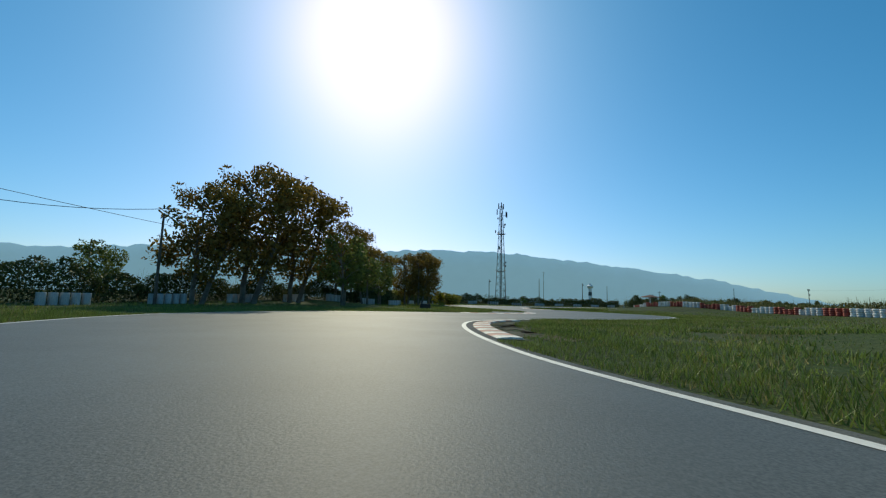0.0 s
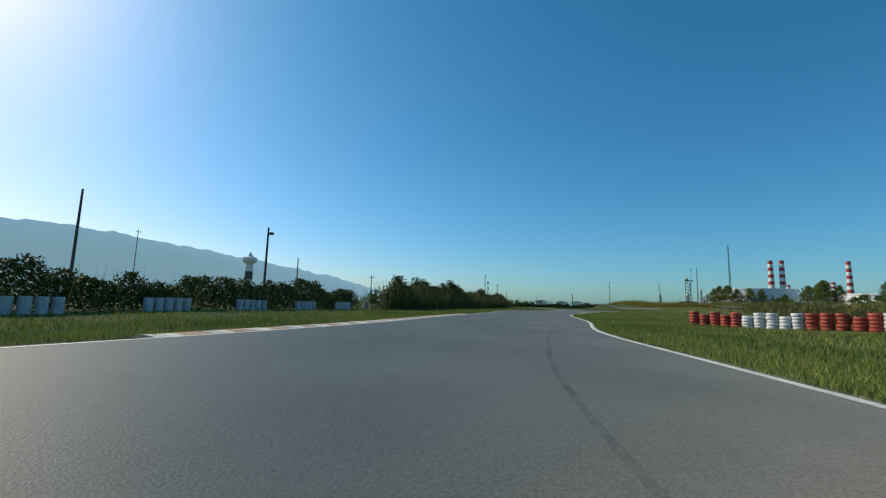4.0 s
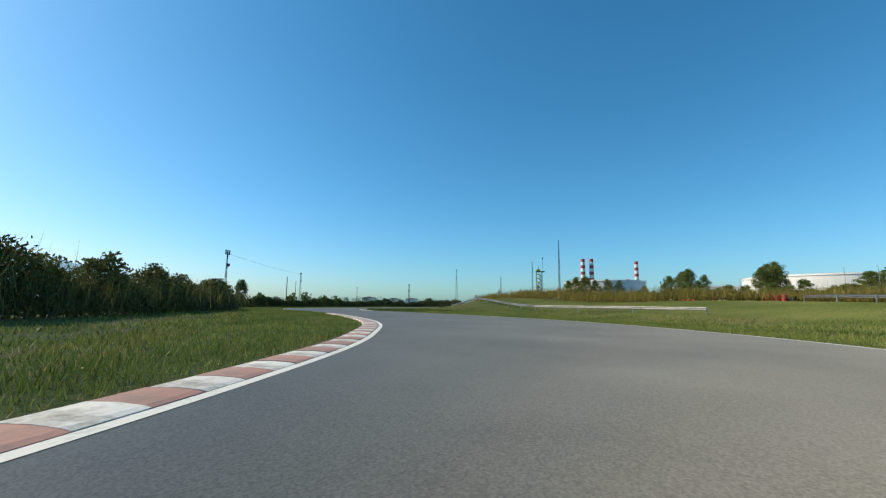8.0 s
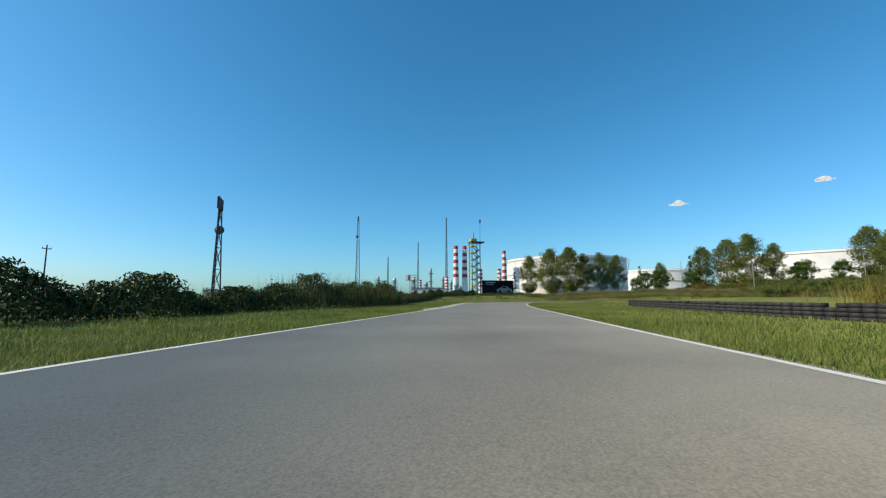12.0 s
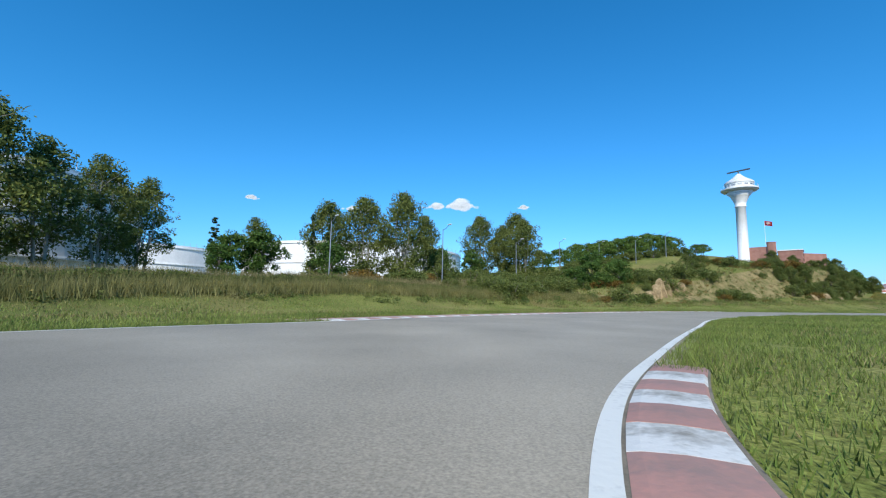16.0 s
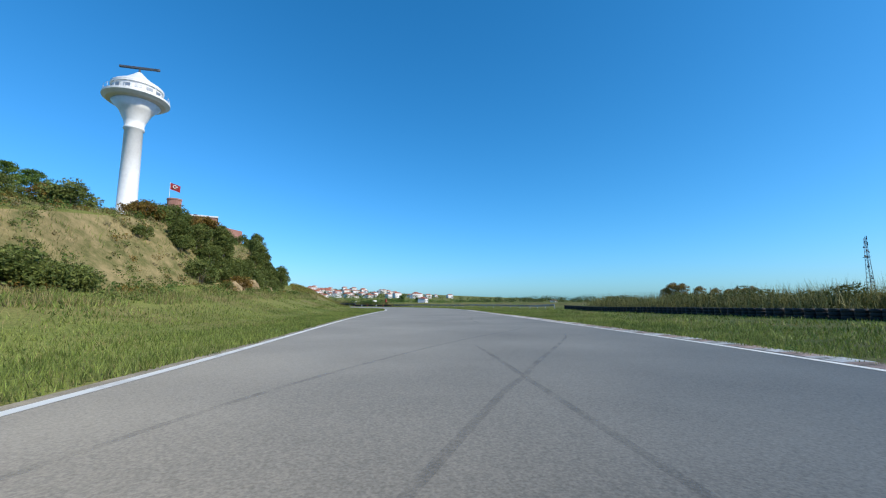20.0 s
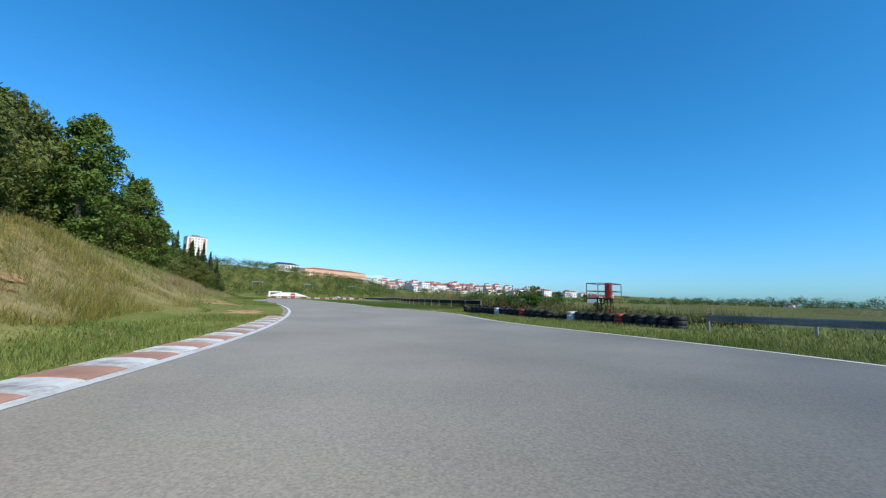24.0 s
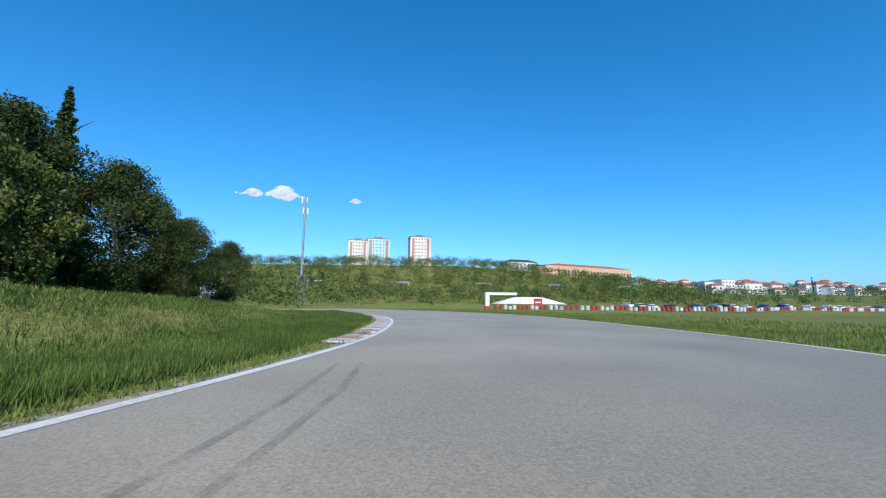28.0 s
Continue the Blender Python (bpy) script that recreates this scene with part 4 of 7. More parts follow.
# trees by the esses, turning brown
autumn = tree("autumn_tree", "leaning tree with brown and yellow autumn leaves", 11.5, 5.2, M["leaf_autumn"], M["bark"], 0.22, 85, 75, 0.21, 0.26, "round", (1.2, 1.5), 2)
autumn2 = tree("autumn_tree", "tree with thinning yellow-green autumn leaves", 8.0, 3.6, M["leaf_olive"], M["bark"], 0.3, 34, 55, 0.22, 0.2, "round", (0.8, 0.6), 2)
for x, y, sc in ((-20.3, 45.2, 1.22), (-17.8, 51, 1.15), (-22.6, 40.5, 0.95), (-5.6, 82.5, 0.85), (-8.6, 86.3, 0.85), (-13.2, 77.7, 0.8), (-15.6, 70.5, 0.85), (-15.6, 61.6, 0.95)):
    put(autumn, x, y, sc, 0.3, group="trees behind the west hedge")
put(autumn, -4.2, 90.5, 0.92, 1.4, wide=0.65, group="trees behind the west hedge")
for x, y, sc in ((-12.4, 52, 1.0), (-11, 57.8, 0.85), (-10.6, 66.5, 0.8), (-6.6, 89.4, 0.8), (-30, 39.1, 0.62)):
    put(autumn2, x, y, sc, group="trees behind the west hedge")
yellow_bush = bush("bush", "tall bush with yellow-green leaves beside the hedge", 3.2, 2.4, M["leaf_yellow"], 22, 90, 0.2)
for x, y, sc in ((-11.2, 91.2, 1.2), (-11.8, 96.4, 0.9), (-1.3, 93.5, 1.1), (0.6, 96.2, 0.9)):
    put(yellow_bush, x, y, sc, group="bushes along the west hedge")

# plane and poplar trees in front of the tanks
plane = tree("plane_tree", "tall plane tree with pale stems and olive leaves", 16, 5.6, M["leaf_olive"], M["bark_pale"], 0.08, 140, 95, 0.21, 0.22, "tall", (0, 0), 3)
plane2 = tree("plane_tree", "tall thin-leaved plane tree with pale stems", 15.5, 4.6, M["leaf_olive"], M["bark_pale"], 0.12, 100, 80, 0.2, 0.18, "tall", (0.6, 0), 4)
for x, y, sc, k in ((393.7, 164.3, 0.95, 0), (383.3, 159.2, 1.05, 0), (379, 153.8, 1.05, 0), (379.9, 147.9, 0.95, 1), (382.1, 141.3, 0.98, 1), (384.6, 135, 0.92, 1), (372.9, 110.8, 0.98, 0), (368.9, 104.9, 1.1, 0), (361.5, 103.6, 1.1, 0), (359.8, 97.6, 0.92, 1),
                    (355, 72.1, 1.05, 0), (350.4, 70.3, 0.95, 1), (346, 72.2, 1.08, 0), (343.2, 78.1, 0.95, 0), (377.4, 122.4, 0.7, 1)):
    put((plane, plane2)[k], x, y, sc * 0.96, group="trees in front of the storage tanks")
cypress = tree("cypress", "narrow dark green cypress tree", 13, 0.95, M["leaf_dark"], M["bark"], 0.04, 60, 55, 0.14, 0.12, "column")
for x, y, sc in ((373.1, 114.8, 1.0), (370.7, 113.4, 1.12), (391.7, 170.6, 0.72), (378.9, 129.1, 0.75), (-56.4, -396, 1.0)):
    put(cypress, x, y, sc, wide=1.0 if x < 375 else 1.5, group="cypresses")
green_tree = tree("round_tree", "dense round-crowned green tree", 8.5, 3.8, M["leaf_green"], M["bark"], 0.16, 40, 80, 0.24, 0.2, "round")
for x, y, sc in ((376.6, 128.6, 0.85), (374.3, 124.7, 0.95), (366, 119.2, 0.8), (360.8, 87.2, 0.95), (358.6, 91.4, 0.8), (354.5, 81.4, 0.85), (371.8, 134.1, 0.6), (340.5, 63.8, 0.9), (-11.1, -202.6, 1.0), (19.4, -154.1, 0.6), (76.6, 155, 0.55), (176, 211.8, 0.5)):
    put(green_tree, x, y, sc, group="round green trees")
oak = tree("evergreen_oak", "low spreading evergreen oak at the foot of the hill", 7, 4.3, M["leaf_green"], M["bark"], 0.05, 50, 90, 0.22, 0.2, "round")
for x, y, sc in ((328.6, 79.3, 1.0), (323.3, 75.7, 0.8), (332, 86.1, 0.6)):
    put(oak, x, y, sc, group="evergreen oaks below the hill")

# umbrella pines on the hill
pine = tree("umbrella_pine", "umbrella pine with a flat dense green crown", 9, 4.4, M["leaf_pine"], M["bark"], 0.38, 60, 110, 0.2, 0.2, "dome")
for x, y, sc in ((337.8, 42.8, 0.95), (329.5, 39, 1.0), (325.6, 32.9, 1.05), (320.6, 27.9, 1.0), (316, 23, 1.0), (310.9, 19, 1.05), (306.8, 15.1, 1.0), (302.7, 11.1, 0.9), (333.6, 26.8, 1.0), (324.6, 18.7, 1.0), (314.9, 8.9, 0.95), (297.6, 22.7, 0.55), (294.5, 17.8, 0.5)):
    put(pine, x, y, sc * 0.82, wide=1.35, group="umbrella pines on the hilltop")

# bushes and trees on the cut slope of the hill
hill_bush = bush("bush", "dull green bush on the hillside", 2.6, 2.0, M["leaf_hill"], 24, 140, 0.12)
hill_bush2 = bush("bush", "olive and brown bush on the hillside", 2.0, 1.9, M["leaf_olive"], 22, 130, 0.115)
hill_bush3 = bush("bush", "rust-brown bush on the hillside", 2.0, 1.8, M["leaf_autumn"], 20, 120, 0.115)
put(hill_bush, 294.2, 44.2, 1.35, group="bushes on the hillside")
for k in range(210):
    s = random.uniform(41.9, 47.6)
    out = random.uniform(17, 44) if s > 42.5 else random.uniform(17, 30)
    x, y, _ = spot_at(s, "L", out)
    if 45.3 < s < 46.0 and out > 20 and random.random() < 0.85 or s > 46.4 and out > 30:
        continue
    put(hill_bush2 if s < 42.8 else (hill_bush, hill_bush2, hill_bush, hill_bush2, hill_bush, hill_bush2, hill_bush3)[k % 7], x, y, random.uniform(0.6, 1.4), group="bushes on the hillside")
for px, py in ((337.8, 42.8), (329.5, 39), (325.6, 32.9), (320.6, 27.9), (316, 23), (310.9, 19), (306.8, 15.1), (302.7, 11.1)):
    for k in range(3):
        put((hill_bush, hill_bush2)[k % 2], px + random.uniform(-6, 5), py + random.uniform(1, 9), random.uniform(0.9, 1.5), wide=1.2, group="bushes on the hillside")
for k in range(70):
    x, y, _ = spot_at(random.uniform(41.2, 44.6), "L", random.uniform(27, 58))
    put((hill_bush, hill_bush2, hill_bush, hill_bush2, hill_bush3)[k % 5], x, y, random.uniform(0.9, 1.5), wide=1.15, group="bushes on the hillside")
hill_tree = tree("hillside_tree", "dense dark green tree on the hillside", 6.2, 3.0, M["leaf_hill"], M["bark"], 0.03, 60, 120, 0.15, 0.18, "round")
for k in range(40):
    s = random.uniform(46.1, 48.7)
    x, y, _ = spot_at(s, "L", random.uniform(18.5, 23.5))
    put(hill_tree, x, y, random.uniform(0.36, 0.56), group="trees at the hill's end")
big_pine = tree("pine", "broad pine with bright green needles on a slope", 9.5, 2.9, M["leaf_pine"], M["bark"], 0.05, 90, 130, 0.15, 0.22, "tall")
for x, y, sc in ((237.8, -20, 0.98), (235.5, -33, 0.9), (248.1, -16.6, 0.85), (244, -9, 0.95), (234.1, -43.7, 0.7), (240.5, -27, 0.85)):
    put(big_pine, x, y, sc, wide=1.1, group="pines on the slope")
fir = tree("conifer", "tall dark conifer on the wooded slope", 12.5, 2.6, M["leaf_dark"], M["bark"], 0.04, 120, 30, 0.13, 0.2, "cone")
for k in range(24):
    s = random.uniform(52.6, 59.6)
    x, y, _ = spot_at(s, "L", random.uniform(19, 42))
    put(fir, x, y, random.uniform(0.6, 1.05), wide=random.uniform(1.0, 1.4), group="conifers on the wooded slope")
for x, y, sc in ((229.1, -121.1, 1.05), (226.4, -129.4, 0.92), (228.5, -131.5, 0.8), (236.6, -106.1, 0.95), (229.8, -112.6, 1.0), (226.3, -127.1, 0.75), (233.7, -100.4, 0.9), (231.2, -97.4, 0.85), (229.5, -105.1, 1.0), (238.6, -103.4, 1.0), (223.1, -113.6, 0.7), (225.9, -107.6, 0.6), (235.6, -96.3, 1.0), (226.5, -119, 1.12), (233, -112, 1.15), (228, -109, 0.9), (224.5, -121, 0.95)):
    put(fir, x, y, sc, group="conifers on the wooded slope")
slope_tree = tree("slope_tree", "leafy olive tree on the wooded slope", 7.5, 3.4, M["leaf_olive"], M["bark"], 0.06, 60, 130, 0.14, 0.2, "round")
for k in range(95):
    s = random.uniform(51.3, 60.0)
    out = random.uniform(14.5, 34)
    x, y, _ = spot_at(s, "L", out)
    put((slope_tree, hill_tree, slope_tree, hill_bush)[k % 4], x, y, random.uniform(0.45, 0.7) + out * 0.012, group="trees on the wooded slope")
big_dark = tree("broad_tree", "large dark spreading tree over a grass bank", 13, 5.0, M["leaf_shade"], M["bark"], 0.04, 150, 190, 0.13, 0.3, "tall")
for x, y, sc in ((227.7, -121.8, 0.76), (227.3, -127.6, 0.72), (223.2, -129.6, 0.54), (220.9, -132.2, 0.36), (232.3, -126.1, 0.85), (224.7, -134.3, 0.5), (221.1, -137.4, 0.34), (232.4, -133.4, 0.6), (227, -140.6, 0.45), (229.5, -115.5, 0.6)):
    put(big_dark, x, y, sc, wide=1.15, group="large trees beside the bend")
put(tree("rust_tree", "bare-topped tree with rust-red leaves", 7.5, 2.6, M["leaf_rust"], M["bark"], 0.25, 24, 40, 0.2, 0.18, "round"), 238.5, -82.5, 1.5)
for k in range(30):
    s = random.uniform(48.9, 52.0)
    x, y, _ = spot_at(s, "L", random.uniform(22, 42))
    put((hill_tree, slope_tree)[k % 2], x, y, random.uniform(0.45, 0.7), group="trees on the slope")

for k in range(46):
    s = random.uniform(52.2, 56.0)
    x, y, _ = spot_at(s, "L", random.uniform(17, 36))
    put((slope_tree, hill_tree, slope_tree, fir)[k % 4], x, y, random.uniform(0.95, 1.3) * (0.85 if k % 4 == 3 else 1), group="trees on the wooded slope")
for x, y, sc in ((232, -97, 1.15), (236, -101, 1.2), (229, -104, 1.0), (233, -107, 1.15), (228, -112, 1.0), (238, -94, 1.2), (241, -88, 1.25), (236, -86, 1.0), (243, -80, 1.2)):
    put(slope_tree, x, y, sc, group="trees on the wooded slope")
# shrubs with thin crowns beyond the hedges
shrub = tree("shrub", "thin shrub with sparse leaves against the sky", 3.2, 1.3, M["leaf_green"], M["bark"], 0.3, 12, 40, 0.14, 0.06, "round", (0, 0), 3)
for x, y, sc in ((216.1, 215, 1.0), (211.4, 216.3, 1.0), (206.1, 217.6, 1.2), (201.1, 217.8, 1.1), (22.2, 129, 0.8), (60.5, 147.9, 0.8), (97.2, 162.8, 1.0), (149.7, 195.2, 1.0), (207.8, -5.5, 0.75), (201.8, -4, 0.5), (190, 216.4, 1.0)):
    put(shrub, x, y, sc, group="thin shrubs")
put(hill_tree, 183.5, 215.5, 0.85, wide=0.6, group="thin shrubs")


def hedge_row(name, points, tall, deep, leaf, per_metre, size, label, reeds=0, reed_tall=1.2, reed=None):
    """A rank overgrown hedge along a line, with an uneven top and reeds standing out of it."""
    p = np.array(points, float)
    run = np.r_[0, np.cumsum(np.hypot(*np.diff(p, axis=0).T))]
    n = int(run[-1] * per_metre)
    at = rng.uniform(0, run[-1], n)
    x, y = np.interp(at, run, p[:, 0]), np.interp(at, run, p[:, 1])
    top = tall * (0.72 + 0.28 * ripple(x, y, 4.5, 1.5) + 0.16 * ripple(x, y, 1.1, 4.5))
    h = rng.uniform(0, 1, n) ** 0.7
    w = deep * np.sqrt(np.maximum(0.08, 1 - h**2)) * rng.uniform(-1, 1, n)
    a = rng.uniform(0, 2 * math.pi, n)
    c = np.stack([x + w * np.cos(a), y + w * np.sin(a)], 1)
    base = np.maximum(heights(c), 0)
    v, f = leaves(np.c_[c, base + h * top], size)
    ob = mesh_of(name, v, f, leaf)
    tagged(ob, label, "hedge", kind="stuff")
    if reeds:
        n = int(run[-1] * reeds * 1.6)
        at = rng.uniform(0, run[-1], n)
        x, y = np.interp(at, run, p[:, 0]) + rng.normal(size=n) * deep * 0.6, np.interp(at, run, p[:, 1]) + rng.normal(size=n) * deep * 0.6
        base = np.maximum(heights(np.c_[x, y]), 0)
        v, f = blades(np.c_[x, y, base + tall * rng.uniform(0, 0.35, n)], (tall * 0.45 + reed_tall) * rng.uniform(0.45, 1.1, n), 0.04, 0.25)
        tagged(mesh_of("reeds", v, f, reed or M["reed"]), "tall reeds standing out of the hedge", "reeds", kind="stuff")


hedge_row("hedge", HEDGE_WEST, 3.0, 1.7, M["hedge"], 800, 0.12, "dark overgrown hedge behind the barrels", 14, 0.5)
hedge_row("hedge", [(60.5, 144.9), (75.9, 153.5), (93.1, 160.6), (113.5, 170), (131, 177)], 4.7, 2.4, M["hedge"], 720, 0.17, "tall rank hedge of reeds and brambles", 110, 0.55)
hedge_row("hedge", [(131, 177), (142.5, 183.9), (151.8, 189.6), (162.2, 196.1)], 3.8, 2.2, M["hedge_olive"], 650, 0.17, "tall rank hedge of reeds and brambles", 110, 0.55)
hedge_row("hedge", [(161.9, 202.8), (170.4, 210.3), (176.3, 213.3)], 1.7, 1.5, M["hedge"], 150, 0.17, "low dark hedge beyond the grass", 15, 0.5)
hedge_row("hedge", [(176.3, 214.3), (198.1, 218.9), (225.2, 219.5), (244.5, 219.9), (274.1, 214.8)], 2.5, 2.0, M["hedge"], 900, 0.12, "dense dark bramble hedge", 4, 0.4)
hedge_row("hedge", [(274.1, 214.8), (289.5, 209), (298.7, 207.4), (303.9, 207.6)], 3.7, 2.2, M["hedge"], 800, 0.12, "tall shaded bush at the end of the hedge", 60, 1.0)
hedge_row("hedge", [(303.9, 207.6), (315.1, 207.4), (340.9, 204.2), (367.2, 198.3)], 2.3, 1.5, M["hedge"], 800, 0.13, "dark hedge at the outside of the hairpin", 20, 0.4)
hedge_row("hedge", [(367.2, 198.3), (371.3, 193.2), (373.8, 187.1)], 2.2, 1.6, M["hedge"], 800, 0.12, "dark hedge beside the billboard", 30, 0.5)
hedge_row("hedge", [(373.8, 187.1), (372.2, 181.2), (369, 174.3), (362.9, 168.1)], 1.0, 1.2, M["hedge"], 500, 0.1, "low scrub below the billboard", 40, 0.5)
# reed banks
hedge_row("reed_bank", [(363, 172.3), (360.3, 154.5), (356.5, 136.8), (347, 120.9), (338.9, 106.6), (332.2, 95.9)], 1.1, 2.0, M["leaf_olive"], 260, 0.11, "rank olive scrub on the bank", 130, 0.5, M["reed"])
hedge_row("reed_bank", [(357.9, 168), (355.9, 151.3), (351.8, 134.8), (343.1, 119.9), (335, 105.7), (327.2, 94)], 0.9, 1.5, M["reed_gold"], 60, 0.1, "pale yellow-green reeds along the foot of the bank", 190, 0.6, M["reed_pale"])
hedge_row("reed_bank", [(366.6, 159.8), (362.7, 138.6), (351.9, 120.9), (342.9, 104.6)], 1.0, 2.2, M["reed"], 70, 0.14, "dry yellow reeds on the bank", 150, 0.6, M["reed_dry"])
hedge_row("reed_bank", [(41.5, 77.6), (46, 86), (57, 92), (64, 101), (80, 107), (96, 111)], 1.4, 3.0, M["reed"], 120, 0.16, "rank weeds on the mound behind the tyres", 60, 0.7)
hedge_row("reed_bank", [(39.9, 11), (43.7, 40.4), (42.6, 63.3), (37.3, 76.2)], 1.2, 2.2, M["reed"], 90, 0.16, "rank weeds on the mound behind the tyres", 40, 0.6)
hedge_row("reed_bank", [(109.6, 95.6), (124, 103.4), (142.5, 110.6), (161.2, 118.5), (176.6, 126.7), (179.8, 143.2), (190.7, 154.6), (201.7, 164.6), (216.2, 174.1), (238.5, 174), (261, 171.8)], 1.5, 2.6, M["reed_gold"], 110, 0.16, "dry yellow reeds on a bank", 170, 0.9, M["reed_gold"])
hedge_row("reed_bank", [(297.5, 134.9), (287.9, 123.2), (277.7, 115), (265.9, 103.9), (247.5, 88.2), (238.4, 80.2)], 1.9, 2.4, M["hedge_olive"], 260, 0.11, "weeds above the tyre wall", 110, 0.6, M["reed_pale"])
hedge_row("reed_bank", [(204.8, 8), (203.4, -2), (200.6, -12)], 0.9, 1.5, M["reed"], 130, 0.12, "green reeds behind the tyres", 90, 0.5, M["reed"])
hedge_row("reed_bank", [(197.5, -12), (196.5, -22), (195.5, -32.3)], 2.4, 2.0, M["leaf_green"], 420, 0.12, "tall green reeds behind the tyre barrier", 130, 0.25, M["reed"])
hedge_row("reed_bank", [(195.5, -32.3), (188.5, -56.7), (180, -79.6), (174, -100.3), (167, -120.2)], 2.3, 2.6, M["hedge_olive"], 260, 0.13, "tall weeds behind the guard rail", 150, 0.9, M["reed_pale"])
hedge_row("reed_bank", [(232, -22.6), (229.7, -38.7), (228.9, -54.9)], 0.4, 0.8, M["reed_dry"], 60, 0.1, "cut dry stalks along the bank", 90, 0.5, M["reed_dry"])


hedge_row("reed_bank", [(229.6, -50.8), (228, -65.2), (224.9, -82), (221.7, -94.4)], 0.7, 0.9, M["reed_dry"], 90, 0.08, "cut dry stalks along the bank", 130, 0.5, M["reed_dry"])


def far_wood(name, x0, x1, y0, y1, n, tall, leaf, label, slope=True):
    """A wood too far off to tell its trees apart."""
    c = np.stack([rng.uniform(x0, x1, n), rng.uniform(y0, y1, n)], 1)
    z = heights(c)
    r = tall * rng.uniform(0.28, 0.6, n)
    p = clumps(np.c_[c, z + tall * rng.uniform(0.2, 0.75, n)], r, 90)
    v, f = leaves(p, tall * 0.055)
    tagged(mesh_of(name, v, f, leaf), label, "wood", kind="stuff")


far_wood("wood", 60, 380, -440, -285, 700, 7.5, M["leaf_olive"], "olive-green wood on a far slope")
far_wood("wood", 60, 380, -440, -275, 480, 7, M["leaf_green"], "dark green trees in a far wood")
far_wood("wood", 60, 380, -430, -285, 110, 6, M["leaf_yellow"], "yellowing trees in a far wood")
far_wood("wood", 60, 380, -440, -275, 200, 7, M["leaf_shade"], "shaded trees in a far wood")
far_wood("wood", 225, 380, -280, -165, 260, 8, M["leaf_olive"], "scrub and trees beside the end of the track")
far_wood("wood", -160, 120, -420, -300, 260, 6, M["leaf_green"], "trees below the town")
far_wood("wood", -480, 20, -900, -430, 420, 9, M["leaf_shade"], "dark trees between the town houses")
far_wood("treeline", -330, -40, -330, -240, 210, 6, M["leaf_green"], "dark far line of trees")
far_wood("treeline", -300, -120, -240, 60, 330, 8.5, M["leaf_shade"], "dark far line of trees")
far_wood("treeline", -60, 40, 240, 300, 60, 5, M["leaf_dark"], "dark far line of trees")
far_wood("treeline", 60, 420, 285, 330, 140, 4.5, M["leaf_dark"], "dark far line of scrub beyond the fields")


# ---- masts, poles and lamps ----
M["white_wall"] = surface("white_render", (0.62, 0.61, 0.58), (0.8, 0.79, 0.77), size=4.0, fine=10.0, rough=0.8, bump=0.1)
M["white_steel"] = surface("white_painted_steel", (0.68, 0.68, 0.67), (0.82, 0.82, 0.81), size=6.0, fine=12.0, rough=0.5, bump=0.05)
M["dark_steel"] = surface("dark_steel", (0.05, 0.055, 0.06), (0.11, 0.115, 0.12), size=1.0, fine=10.0, rough=0.6, bump=0.1, metal=0.4)
M["red_paint"] = surface("red_paint", (0.36, 0.03, 0.03), (0.5, 0.05, 0.045), size=1.5, fine=8.0, rough=0.5, bump=0.1)
M["yellow_paint"] = surface("yellow_green_paint", (0.38, 0.36, 0.05), (0.55, 0.5, 0.08), size=1.0, fine=8.0, rough=0.55, bump=0.1)
M["brick"] = surface("brown_brick", (0.30, 0.15, 0.115), (0.43, 0.235, 0.185), size=1.2, fine=14.0, rough=0.9, bump=0.4)
M["tile"] = surface("roof_tiles", (0.25, 0.08, 0.05), (0.40, 0.14, 0.08), size=2.0, fine=16.0, rough=0.85, bump=0.3)
M["glass"] = surface("dark_window_glass", (0.02, 0.025, 0.03), (0.05, 0.06, 0.07), size=3.0, fine=4.0, rough=0.12, bump=0.0)
M["wood_pole"] = surface("weathered_timber", (0.09, 0.07, 0.055), (0.18, 0.15, 0.12), size=0.5, fine=14.0, rough=0.9, bump=0.4)
M["blue_paint"] = surface("blue_paint", (0.02, 0.07, 0.22), (0.03, 0.11, 0.32), size=0.8, fine=8.0, rough=0.5, bump=0.1)
M["orange_wall"] = surface("orange_render", (0.60, 0.40, 0.26), (0.72, 0.52, 0.36), size=5.0, fine=10.0, rough=0.85, bump=0.1)
M["cream_wall"] = surface("cream_render", (0.74, 0.70, 0.62), (0.86, 0.83, 0.77), size=5.0, fine=10.0, rough=0.85, bump=0.1)
M["aqua_wall"] = surface("pale_blue_render", (0.48, 0.70, 0.78), (0.58, 0.80, 0.86), size=5.0, fine=10.0, rough=0.85, bump=0.1)
M["salmon_wall"] = surface("salmon_render", (0.52, 0.28, 0.22), (0.62, 0.36, 0.28), size=5.0, fine=10.0, rough=0.85, bump=0.1)
M["black_board"] = surface("black_printed_sheet", (0.006, 0.007, 0.009), (0.02, 0.022, 0.028), size=3.0, fine=5.0, rough=0.85, bump=0.0, spec=0.1)
M["silver"] = surface("silver_print", (0.30, 0.34, 0.38), (0.55, 0.6, 0.64), size=1.5, fine=4.0, rough=0.4, bump=0.0)
M["rock"] = surface("ochre_rock", (0.20, 0.14, 0.07), (0.50, 0.38, 0.21), size=0.9, fine=9.0, rough=0.95, bump=0.9)


